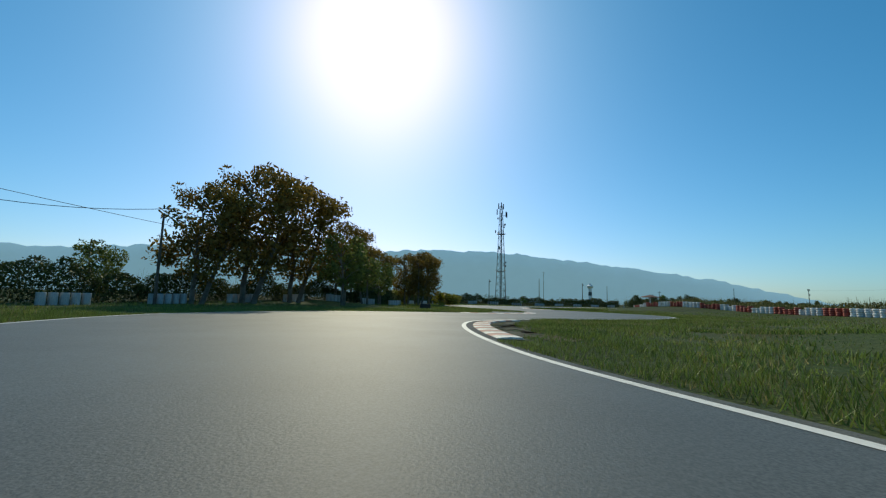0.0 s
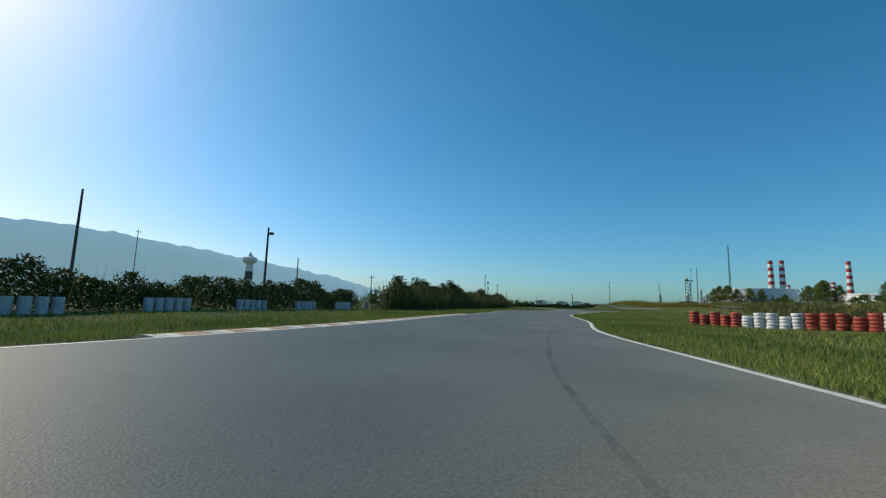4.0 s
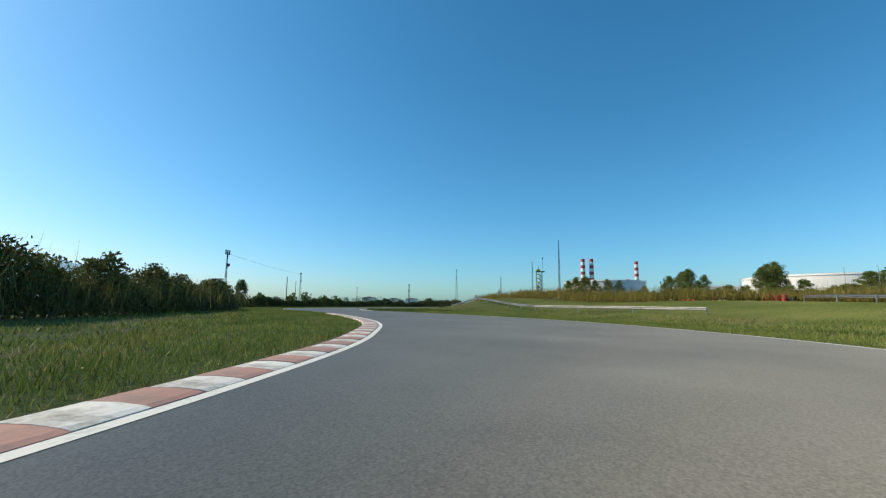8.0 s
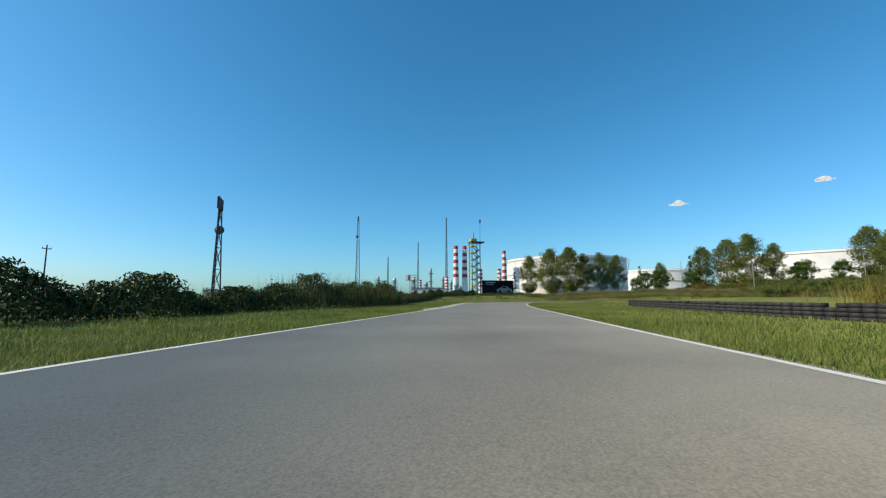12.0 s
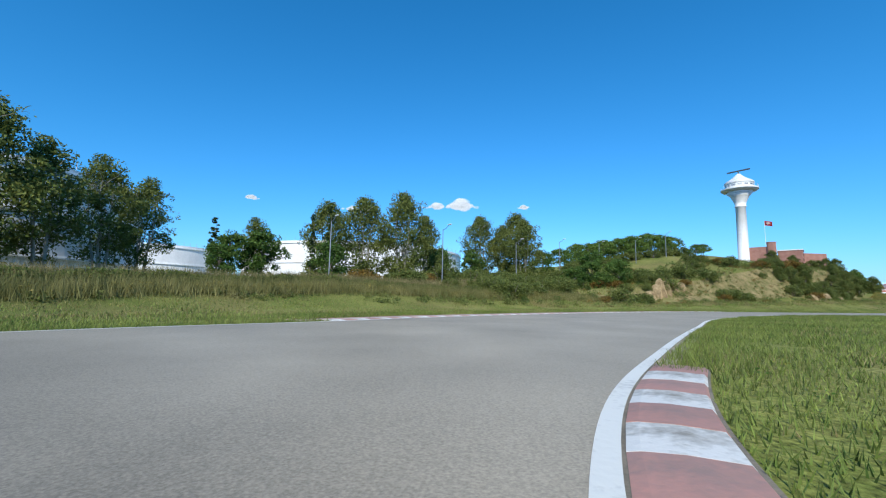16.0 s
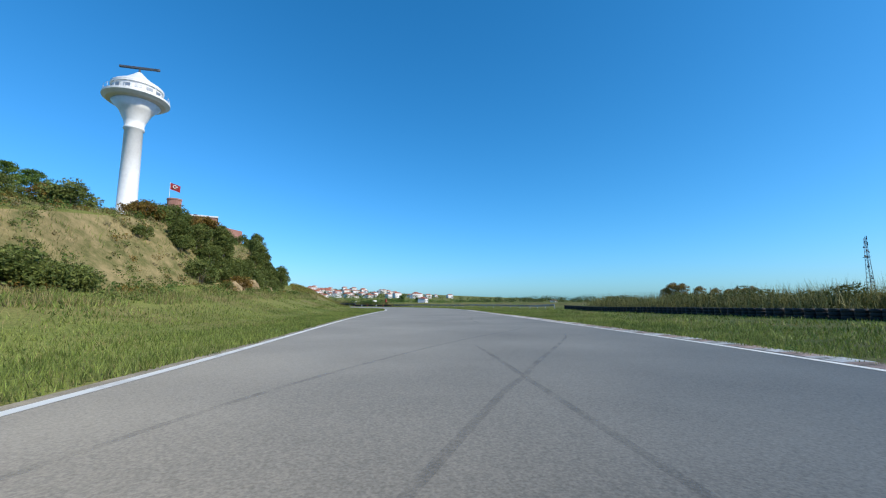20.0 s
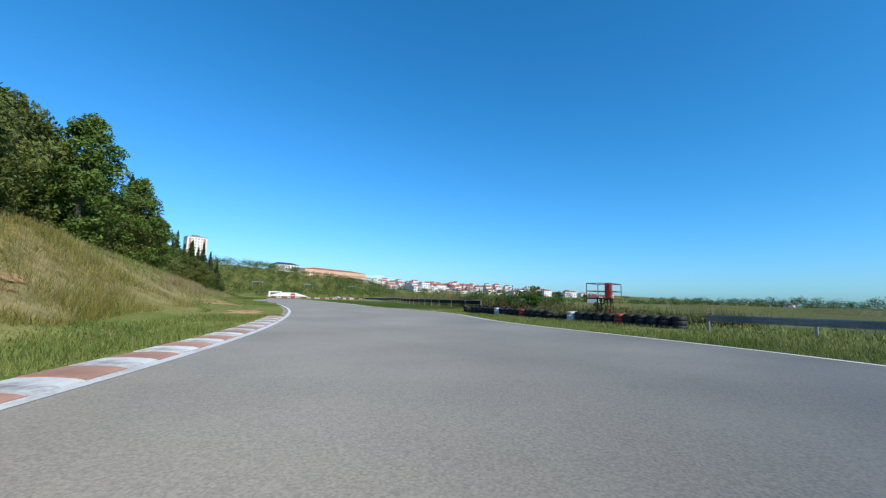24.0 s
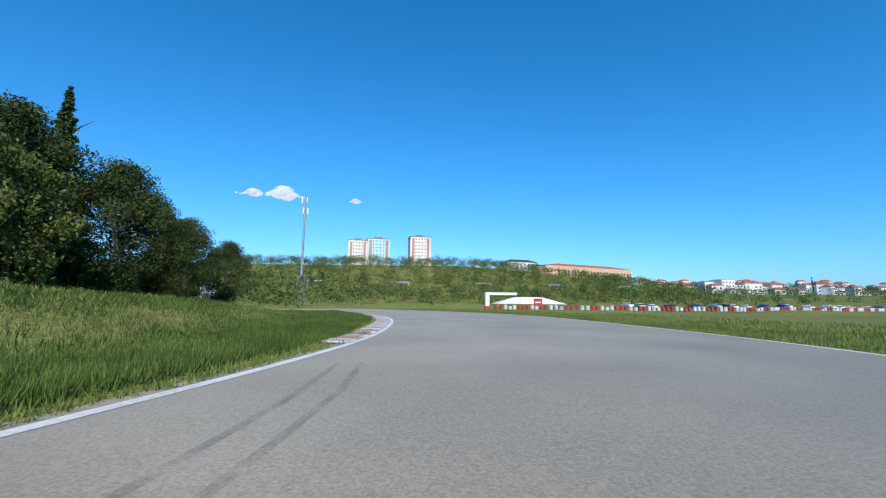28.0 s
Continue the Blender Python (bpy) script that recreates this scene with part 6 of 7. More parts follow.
add_box(bm, 0, -3.2, 30.6, 0.8, 0.8, 1.4, bevel=0.15)
add_bar(bm, (0, 0.4, 24.2), (0, 0.4, 26.8), 0.25, 0.1, 8)
part("aerial", bm, M["dark_steel"], stair)

bill = thing("billboard", 379.4, 178.6, 1.0, -1.37, "large black billboard showing a silver car", "billboard")
bm = bmesh.new()
add_box(bm, 0, 0, 0.4, 11.4, 0.35, 5.7, bevel=0.03)
part("panel", bm, M["black_board"], bill)
for x in (-4.5, -1.5, 1.5, 4.5):
    bm = bmesh.new()
    add_box(bm, x, 0.4, -0.8, 0.22, 0.22, 6.0, bevel=0.02)
    part("post", bm, M["steel"], bill)
# the printed car as a plain flat shape, with a line of unreadable print above it
def print_on(side):
    bm = bmesh.new()
    y = side * 0.185
    shape = [(-0.2, 1.3), (4.9, 1.3), (5.2, 1.9), (4.8, 2.5), (3.9, 2.75), (3.2, 3.4), (1.6, 3.45), (0.6, 2.75), (-0.4, 2.4), (-0.6, 1.8)]
    bm.faces.new([bm.verts.new((x * -side, y, z)) for x, z in ((p, q + 0.7) for p, q in shape)])
    bmesh.ops.solidify(bm, geom=bm.faces[:], thickness=0.02)
    part("printed_car", bm, M["silver"], bill, "silver car printed on the black sheet")
    bm = bmesh.new()
    bm.faces.new([bm.verts.new((x * -side, y + side * 0.02, z)) for x, z in ((0.9, 3.45), (3.0, 3.45), (2.9, 3.95), (1.7, 4.0))])
    bmesh.ops.solidify(bm, geom=bm.faces[:], thickness=0.02)
    part("printed_windows", bm, M["black_board"], bill)
    for x in (0.6, 4.0):
        bm = bmesh.new()
        bmesh.ops.create_circle(bm, cap_ends=True, segments=18, radius=0.55, matrix=Matrix.Translation((x * -side, y + side * 0.022, 2.15)) @ Matrix.Rotation(radians(90), 4, "X"))
        part("printed_wheel", bm, M["tyre_black"], bill)
    for k, (x, w, z, t) in enumerate(((-4.6, 3.6, 5.3, 0.25), (-4.6, 2.6, 4.85, 0.1), (-4.6, 3.0, 4.55, 0.1))):
        bm = bmesh.new()
        add_box(bm, (x + w / 2) * -side, y, z, w, 0.03, t)
        part("print_bar", bm, M["silver"], bill)


print_on(1)
print_on(-1)

# long low white walls and sheds in the refinery yard
shed(403.4, 202.7, 14, 6, 3.2, 1.5, "cream_wall", "low pale shed with a flat dark roof", "shed", "sheds", "dark_steel", 0.08)
for k, (x, y, w) in enumerate(((387.2, 147.9, 26), (382.4, 119, 26), (367, 94.8, 24), (357, 75, 22))):
    ob = thing("yard_wall", x + 4, y, None, 1.75, "long low white concrete wall behind the trees", "wall", "yard walls")
    for j in range(int(w / 4)):
        bm = bmesh.new()
        add_box(bm, -w / 2 + 4 * j + 2, 0, -1.0, 3.94, 0.25, 2.9, bevel=0.02)
        part("panel", bm, M["white_wall"], ob)

# ---- shelter, umpire stands and trackside bits ----
shelter = thing("marshal_shelter", 39.6, 87.2, -0.35, 0.4, "grey block hut with a brown parasol on a post", "shelter")
bm = bmesh.new()
add_box(bm, 0, 0, -0.3, 3.4, 2.4, 1.9, bevel=0.05)
part("hut", bm, M["concrete"], shelter)
bm = bmesh.new()
add_bar(bm, (0.1, 0, 1.5), (0.1, 0, 3.4), 0.07, None, 8)
part("post", bm, M["white_steel"], shelter)
bm = bmesh.new()
add_lathe(bm, [(1.9, 3.0), (1.92, 3.05), (1.0, 3.3), (0.1, 3.5), (0.02, 3.6)], 0.1, 0, 0, 8)
part("canopy", bm, M["tile"], shelter, "brown canvas canopy")


def umpire_stand(x, y, z, floor, turn, label, roof=False):
    ob = thing("umpire_stand", x, y, z, turn, label, "stand", "marshal stands")
    for sx in (-0.5, 0.5):
        for sy in (-0.5, 0.5):
            bm = bmesh.new()
            add_bar(bm, (sx * 0.7, sy * 0.7, -0.2), (sx * 0.7, sy * 0.7, floor), 0.05, None, 6)
            part("leg", bm, M["rust"], ob)
    bm = bmesh.new()
    add_box(bm, 0, 0, floor, 2.3, 1.8, 0.1, bevel=0.02)
    part("deck", bm, M["rust"], ob)
    for sx in (-1.1, 1.1):
        for sy in (-0.85, 0.85):
            bm = bmesh.new()
            add_bar(bm, (sx, sy, floor), (sx, sy, floor + 1.1), 0.03, None, 5)
            part("railing_post", bm, M["rust"], ob)
    for h in (0.55, 1.1):
        for sy in (-0.85, 0.85):
            bm = bmesh.new()
            add_bar(bm, (-1.1, sy, floor + h), (1.1, sy, floor + h), 0.03, None, 5)
            part("rail", bm, M["rust"], ob)
        for sx in (-1.1, 1.1):
            bm = bmesh.new()
            add_bar(bm, (sx, -0.85, floor + h), (sx, 0.85, floor + h), 0.03, None, 5)
            part("rail", bm, M["rust"], ob)
    bm = bmesh.new()
    for sy in (-0.3, 0.3):
        add_bar(bm, (-1.3, sy, 0), (-0.85, sy, floor), 0.03, None, 5)
    ladder = part("ladder", bm, M["rust"], ob)
    for k in range(6):
        bm = bmesh.new()
        add_bar(bm, (-0.9 - 0.06 * (6 - k), -0.3, floor * k / 6 + 0.2), (-0.9 - 0.06 * (6 - k), 0.3, floor * k / 6 + 0.2), 0.025, None, 5)
        part("rung", bm, M["rust"], ladder)
    bm = bmesh.new()
    add_box(bm, 0.5, 0.5, floor + 0.1, 0.5, 0.4, 1.0, bevel=0.04)
    part("locker", bm, M["red_paint"], ob)


umpire_stand(205.2, -1, 0.0, 1.4, 0.3, "rusty red steel marshal stand with a ladder")
umpire_stand(325.6, 205.3, 0.0, 4.9, 1.2, "dark steel marshal stand on legs behind the hedge")

minaret = thing("banded_tower", 63.3, 192.7, 0.0, 0.0, "small black and white banded beacon tower", "tower")
for k in range(5):
    bm = bmesh.new()
    add_lathe(bm, [(0.9 - 0.04 * k, 1.6 * k), (0.9 - 0.04 * (k + 1), 1.6 * (k + 1))], sides=16)
    part("band", bm, M["white_steel"] if k % 2 == 0 else M["dark_steel"], minaret)
bm = bmesh.new()
add_lathe(bm, [(0.8, 8), (1.4, 8.5), (1.4, 9.2), (0.5, 9.6), (0.1, 10.4)], sides=16)
part("lantern", bm, M["white_steel"], minaret)

bm = bmesh.new()
add_box(bm, 0, 0, 0, 0.9, 0.9, 1.4, bevel=0.05)
box = part("blue_bin", bm, M["blue_paint"])
box.matrix_basis = Matrix.Translation((229.6, -151.5, height(229.6, -151.5))) @ Matrix.Rotation(0.4, 4, "Z")
tagged(box, "blue box-shaped bin on the grass bank", "bin")
sign = thing("notice_board", 230.8, -153, None, 0.5, "pale notice board on posts beside a blue bin", "board")
for sx in (-0.6, 0.6):
    bm = bmesh.new()
    add_bar(bm, (sx, 0, -0.2), (sx, 0, 2.9), 0.05, None, 6)
    part("post", bm, M["steel"], sign)
bm = bmesh.new()
add_box(bm, 0, 0, 1.6, 1.5, 0.08, 1.2, bevel=0.02)
part("panel", bm, M["silver"], sign)

# a dark block of rubber on the verge before the esses
bm = bmesh.new()
add_box(bm, 0, 0, 0, 1.3, 0.6, 0.55, bevel=0.06)
block = part("rubber_block", bm, M["tyre_black"])
block.matrix_basis = Matrix.Translation((-3.1, 56, 0.0)) @ Matrix.Rotation(0.3, 4, "Z")
tagged(block, "black rubber block lying on the grass", "block")

# tall phone mast beyond the bend, with three-sided foot
gsm = thing("phone_mast", 248.2, -237.5, height(248.2, -237.5), 0.4, "slim grey phone mast with white panel antennas", "mast")
zt = 34.0 - gsm.location.z
lattice(gsm, 0, 9, 1.5, 1.4, 6, 0.09, M["steel"], 3)
bm = bmesh.new()
add_bar(bm, (0, 0, 0), (0, 0, zt), 0.42, 0.28, 10)
part("pole", bm, M["steel"], gsm)
for k in range(6):
    a = 2 * math.pi * k / 6
    bm = bmesh.new()
    add_box(bm, 0.9 * math.cos(a), 0.9 * math.sin(a), zt - 2.2 - (k % 2) * 3.4, 0.35, 0.25, 2.0, a, bevel=0.04)
    add_bar(bm, (0, 0, zt - 1.2 - (k % 2) * 3.4), (0.9 * math.cos(a), 0.9 * math.sin(a), zt - 1.2 - (k % 2) * 3.4), 0.06, None, 4)
    part("panel_antenna", bm, M["white_steel"], gsm)

# railway gantries across the slope
for x, y in ((224, -318.2), (182.2, -321.1), (142.9, -328.7), (102.6, -336.6), (62.2, -343.4), (265.3, -310.9)):
    ob = thing("railway_gantry", x, y, 3.0, 0.1, "pale steel railway gantry", "gantry", "railway gantries")
    for sx in (-3.5, 3.5):
        bm = bmesh.new()
        add_box(bm, sx, 0, 0, 0.5, 0.5, 8, bevel=0.03)
        part("column", bm, M["steel"], ob)
    bm = bmesh.new()
    add_box(bm, 0, 0, 7.6, 8.5, 0.5, 0.7, bevel=0.03)
    part("beam", bm, M["steel"], ob)


def canopy(x, y, sx, sy, tall, turn):
    ob = thing("white_tent", x, y, None, turn, "low white tent roof beyond the barrier", "tent", "white tents")
    bm = bmesh.new()
    a = [bm.verts.new(p) for p in ((-sx / 2, -sy / 2, 0.9), (sx / 2, -sy / 2, 0.9), (sx / 2, sy / 2, 0.9), (-sx / 2, sy / 2, 0.9), (-sx / 5, 0, tall), (sx / 5, 0, tall))]
    for f in ((0, 1, 5, 4), (2, 3, 4, 5), (1, 2, 5), (3, 0, 4), (3, 2, 1, 0)):
        bm.faces.new([a[k] for k in f])
    part("roof", bm, M["white_wall"], ob)
    for px in (-sx / 2.1, 0, sx / 2.1):
        for py in (-sy / 2.1, sy / 2.1):
            bm = bmesh.new()
            add_bar(bm, (px, py, -0.5), (px, py, 0.9), 0.05, None, 5)
            part("pole", bm, M["white_steel"], ob)


canopy(177.5, -238, 22, 8, 3.0, 0.1)
sign = thing("red_sign", 176.1, -231.4, 0.0, 0.1, "red signboard on two posts in front of a white tent", "sign")
bm = bmesh.new()
add_box(bm, 0, 0, 0.3, 2.6, 0.12, 2.2, bevel=0.03)
part("panel", bm, M["red_paint"], sign)
bm = bmesh.new()
add_box(bm, 0, 0.07, 1.2, 1.6, 0.02, 0.35)
part("print_bar", bm, M["white_steel"], sign)
for sx in (-1.2, 1.2):
    bm = bmesh.new()
    add_bar(bm, (sx, 0, -0.3), (sx, 0, 1.3), 0.07, None, 6)
    part("post", bm, M["steel"], sign)
portal = thing("white_portal", 194.6, -185.1, 0.0, 0.1, "white barrier portal with one post and a long beam", "portal")
for name, x, z, sx, sz, mt in (("post", 2.2, 0.5, 0.8, 2.2, "white_steel"), ("foot", 2.2, 0, 1.0, 0.6, "red_paint"), ("beam", -0.4, 2.5, 6.0, 0.5, "white_steel")):
    bm = bmesh.new()
    add_box(bm, x, 0, z, sx, 0.8, sz, bevel=0.05)
    part(name, bm, M[mt], portal)


# parked cars and lorries beyond the far barrier
def parked(x, y, turn, paint, lorry=False):
    ob = thing("parked_lorry" if lorry else "parked_car", x, y, None, turn, "parked lorry with a pale box body" if lorry else "small parked car far beyond the barrier", "lorry" if lorry else "car", "parked vehicles")
    bm = bmesh.new()
    if lorry:
        add_box(bm, -0.8, 0, 0.9, 6.0, 2.4, 2.6, bevel=0.05)
        add_box(bm, 3.2, 0, 0.5, 1.8, 2.3, 2.2, bevel=0.2)
    else:
        add_box(bm, 0, 0, 0.3, 4.2, 1.75, 0.65, bevel=0.15)
        add_box(bm, -0.2, 0, 0.85, 2.3, 1.5, 0.6, bevel=0.2)
    part("body", bm, M[paint], ob)
    bm = bmesh.new()
    add_box(bm, 4.0 if lorry else -0.2, 0, 1.7 if lorry else 0.98, 0.25 if lorry else 2.35, 1.9 if lorry else 1.3, 0.6 if lorry else 0.34, bevel=0.05)
    part("windows", bm, M["glass"], ob)
    for sx in (-1.3, 1.3):
        for sy in (-0.8, 0.8):
            bm = bmesh.new()
            add_bar(bm, (sx, sy - 0.1, 0.32), (sx, sy + 0.1, 0.32), 0.32, None, 14)
            part("wheel", bm, M["tyre_black"], ob)


for k in range(34):
    x = 150 - k * 4.6
    parked(x + random.uniform(-0.6, 0.6), -232 - k * 1.2 + random.uniform(-3, 3), 1.6 + random.uniform(-0.1, 0.1), random.choice(["white_steel", "white_steel", "silver", "dark_steel", "blue_paint"]))
parked(28.4, -231.2, 0.4, "white_steel", True)
parked(-1.6, -234.4, 0.2, "white_steel", True)

# ---- town ----
def tower_block(x, y, base, top, wide, deep, turn, wall, band):
    ob = thing("tower_block", x, y, base, turn, "tall apartment block with pale walls and coloured balcony bands", "apartment block", "tower blocks above the wood")
    h = top - base
    bm = bmesh.new()
    add_box(bm, 0, 0, 0, wide, deep, h, bevel=0.1)
    part("wall", bm, M[wall], ob)
    for sx in (-1, 1):
        bm = bmesh.new()
        add_box(bm, sx * wide * 0.36, deep * 0.5, 0, wide * 0.12, 1.0, h - 1.2)
        part("balcony_stack", bm, M[band], ob)
    bm = bmesh.new()
    add_box(bm, 0, 0, h, wide * 1.04, deep * 1.04, 0.5)
    add_box(bm, 0, 0, h + 0.5, wide * 0.35, deep * 0.4, 2.0)
    part("roof", bm, M["concrete"], ob)
    for level in range(int(h / 2.9)):
        for k in range(4):
            one = new("window", WINDOW)
            one.matrix_basis = Matrix.Translation((wide * (-0.22 + 0.15 * k), deep / 2 + 0.01, h - 2.4 - level * 2.9)) @ Matrix.Diagonal((0.7, 1, 0.6, 1))
            one.parent = ob
            one = new("window", WINDOW)
            one.matrix_basis = Matrix.Translation((-wide / 2 - 0.01, deep * (-0.36 + 0.24 * k), h - 2.4 - level * 2.9)) @ Matrix.Rotation(radians(90), 4, "Z") @ Matrix.Diagonal((0.7, 1, 0.6, 1))
            one.parent = ob


tower_block(276.5, -474, 18, 54, 16, 15, 0.2, "cream_wall", "salmon_wall")
tower_block(258.5, -474, 18, 55.5, 19.5, 15, 0.2, "aqua_wall", "salmon_wall")
tower_block(222.2, -474, 18, 57.5, 18, 16, 0.2, "cream_wall", "salmon_wall")
shed(93, -425, 88, 14, 8.5, 0.464, "orange_wall", "long orange-walled building with a red tiled roof", "building", "buildings above the wood", "tile", 0.16)
shed(141, -436, 26, 12, 6.5, 0.3, "white_wall", "white villa with a dark roof above the wood", "building", "buildings above the wood", "dark_steel", 0.2)
for x, y, w, h in ((-38.9, -463.1, 14, 13), (-27.8, -468.2, 12, 11), (-60, -478, 20, 9), (-83.9, -487.2, 18, 8)):
    shed(x, y, w, 12, h, random.uniform(-0.3, 0.3), "white_wall", "white flat-roofed apartment house", "house", "town houses", "white_steel", 0.02)
for k in range(110):
    x, y = random.uniform(-620, 30), random.uniform(-1150, -560)
    w = random.uniform(9, 19)
    shed(x, y, w, random.uniform(8, 12), random.choice((5.5, 6.0, 8.5, 9)), random.uniform(-0.5, 0.5), random.choice(["white_wall", "white_wall", "white_wall", "cream_wall"]), "small town house with a red tiled roof", "house", "town houses")
for k in range(60):
    x, y = random.uniform(-460, -40), random.uniform(-900, -470)
    shed(x, y, random.uniform(8, 16), random.uniform(8, 12), random.choice((4.5, 6.0, 8.5, 11)), random.uniform(-0.5, 0.5), random.choice(["white_wall", "white_wall", "cream_wall"]), "small town house with a red tiled roof", "house", "town houses")
for k in range(16):
    x, y = random.uniform(-180, 30), random.uniform(-540, -425)
    shed(x, y, random.uniform(5, 11), 7, random.choice((3.5, 5.5, 6.5)), random.uniform(-0.5, 0.5), random.choice(["white_wall", "white_wall", "cream_wall"]), "white house with a red tiled roof among trees", "house", "town houses")
for x, y, w, c in ((20.2, -145.9, 7, "white_wall"), (-226.2, -55.4, 9, "white_wall"), (-206.1, 24.9, 10, "salmon_wall"), (-256.9, -143.6, 16, "cream_wall"), (-285.8, -75.8, 18, "white_wall")):
    shed(x, y, w, 7, 3.6, random.uniform(-0.4, 0.4), c, "low white hut far across the fields", "house", "huts across the fields")
for x, y, w in ((472.1, 306.7, 16), (499.5, 337.7, 22), (429.8, 327, 10)):
    shed(x, y, w, 10, 4.5, 0.3, "cream_wall", "low pale building far across the scrub", "house", "huts across the fields", "dark_steel", 0.1)

# ---- mountains and clouds, far behind all else ----
SKYLINE = ((62, 3.4), (56, 3.7), (48, 4.3), (43, 4.6), (39.5, 4.85), (33, 6.0), (27, 7.0), (22, 6.3), (17, 6.6), (13, 6.3), (10.5, 6.2), (7, 6.6), (4, 6.9), (0, 6.8), (-5, 6.7), (-9, 6.5), (-13, 6.0), (-20, 5.0), (-27, 4.0), (-34, 2.7), (-38, 1.6), (-44, 0.3))


def mountain(name, shift, scale, dist, label, skyline=SKYLINE):
    a = np.arange(skyline[-1][0], skyline[0][0], 0.6)
    el = np.interp(a, [q[0] for q in skyline][::-1], [q[1] for q in skyline][::-1])
    el = np.maximum(el * scale + 0.22 * np.array([noise.noise((q * 0.35 + shift, 0.3, 0)) for q in a]) + 0.1 * np.array([noise.noise((q * 1.3 + shift, 5.3, 0)) for q in a]), -0.2)
    rows = []
    for f, push in ((0, 0), (0.35, 0.02), (0.7, 0.05), (1, 0.09), (0.6, 0.16)):
        d = dist * (1 + push)
        h = d * np.tan(np.radians(el)) * f
        h += np.array([noise.noise((q * 0.9, f * 3.0 + shift, 2.0)) for q in a]) * d * 0.006 * (f > 0)
        rows.append(np.stack([-np.sin(np.radians(a)) * d, np.cos(np.radians(a)) * d, h - (f == 0) * 30], 1))
    v = np.concatenate(rows)
    n = len(a)
    f = [(r * n + k, r * n + k + 1, (r + 1) * n + k + 1, (r + 1) * n + k) for r in range(4) for k in range(n - 1)]
    tagged(mesh_of(name, v, f, M["painted_haze"], smooth=True), label, "mountains", kind="structure")


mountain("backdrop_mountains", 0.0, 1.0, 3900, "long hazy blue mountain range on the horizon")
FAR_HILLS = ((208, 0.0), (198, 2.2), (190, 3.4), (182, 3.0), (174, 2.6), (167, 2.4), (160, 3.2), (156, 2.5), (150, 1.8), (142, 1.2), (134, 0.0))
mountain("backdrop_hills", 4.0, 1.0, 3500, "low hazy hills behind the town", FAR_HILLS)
M["cloud"] = surface("cloud", (0.14, 0.14, 0.14), (0.2, 0.2, 0.2), size=60.0, fine=4.0, rough=1.0, bump=0.0, spec=0.0)
nt = M["cloud"].node_tree
# sunlit white comes from the cloud's own glow, over a dark base
nt.nodes["Principled BSDF"].inputs["Emission Color"].default_value = (0.80, 0.88, 1.0, 1)
nt.nodes["Principled BSDF"].inputs["Emission Strength"].default_value = 0.8
wisp = nt.nodes.new("ShaderNodeTexNoise")
wisp.inputs["Scale"].default_value, wisp.inputs["Detail"].default_value = 0.012, 2.0
nt.links.new(nt.nodes["Texture Coordinate"].outputs["Object"], wisp.inputs["Vector"])
thin = nt.nodes.new("ShaderNodeMapRange")
thin.inputs["From Min"].default_value, thin.inputs["From Max"].default_value = 0.38, 0.62
thin.inputs["To Min"].default_value, thin.inputs["To Max"].default_value = 0.12, 0.5
nt.links.new(wisp.outputs["Fac"], thin.inputs["Value"])
vapour = nt.nodes.new("ShaderNodeMixShader")
nt.links.new(thin.outputs["Result"], vapour.inputs[0])
nt.links.new(nt.nodes.new("ShaderNodeBsdfTransparent").outputs[0], vapour.inputs[1])
nt.links.new(nt.nodes["Principled BSDF"].outputs[0], vapour.inputs[2])
nt.links.new(vapour.outputs[0], nt.nodes["Material Output"].inputs["Surface"])


def cloud(x, y, z, wide, label="small white fair-weather cloud"):
    bm = bmesh.new()
    for k in range(60):
        f = random.gauss(0, 0.42)
        r = wide * random.uniform(0.05, 0.15) * max(0.35, 1.1 - abs(f))
        m = Matrix.Translation((f * wide * 0.5, random.uniform(-0.15, 0.15) * wide, wide * (0.02 + random.uniform(0, 0.17) * max(0.1, 1 - abs(f) * 1.1)))) @ Matrix.Diagonal((1.6, 1.2, 0.8, 1))
        bmesh.ops.create_icosphere(bm, subdivisions=2, radius=r, matrix=m)
    for v in bm.verts:
        v.co += Vector((noise.noise(v.co * 14 / wide), noise.noise(v.co * 14 / wide + Vector((9, 0, 0))), noise.noise(v.co * 14 / wide + Vector((0, 9, 0))))) * wide * 0.04
    ob = part("cloud", bm, M["cloud"], smooth=True)
    ob.matrix_basis = Matrix.Translation((x, y, z)) @ Matrix.Rotation(math.atan2(y, x) + radians(90), 4, "Z")
    tagged(ob, label, "cloud", "clouds", kind="structure")


cloud(1450, -3400, 835, 300)
cloud(1660, -3330, 830, 170)
cloud(907, -3587, 840, 110)
cloud(2280, -2915, 755, 150)
cloud(2860, -2350, 765, 120)
cloud(3300, -1640, 700, 120)


# ---- low scrub that covers the cut slopes ----
def slope_scrub(name, s0, s1, o0, o1, n, size, tall, leaf, label):
    s = rng.uniform(s0, s1, n)
    out = o0 + (o1 - o0) * rng.uniform(0, 1, n)
    l, r = edges_at(s)
    d = l - r
    d /= np.hypot(*d.T)[:, None]
    c = l + d * out[:, None]
    gate = ripple(c[:, 0], c[:, 1], 6.0, s0) > -0.15
    c = c[gate]
    z = heights(c)
    p = clumps(np.c_[c, z + tall * 0.4], tall * rng.uniform(0.6, 1.1, len(c)), 60)
    v, f = leaves(p, size)
    tagged(mesh_of(name, v, f, leaf), label, "scrub", kind="stuff")


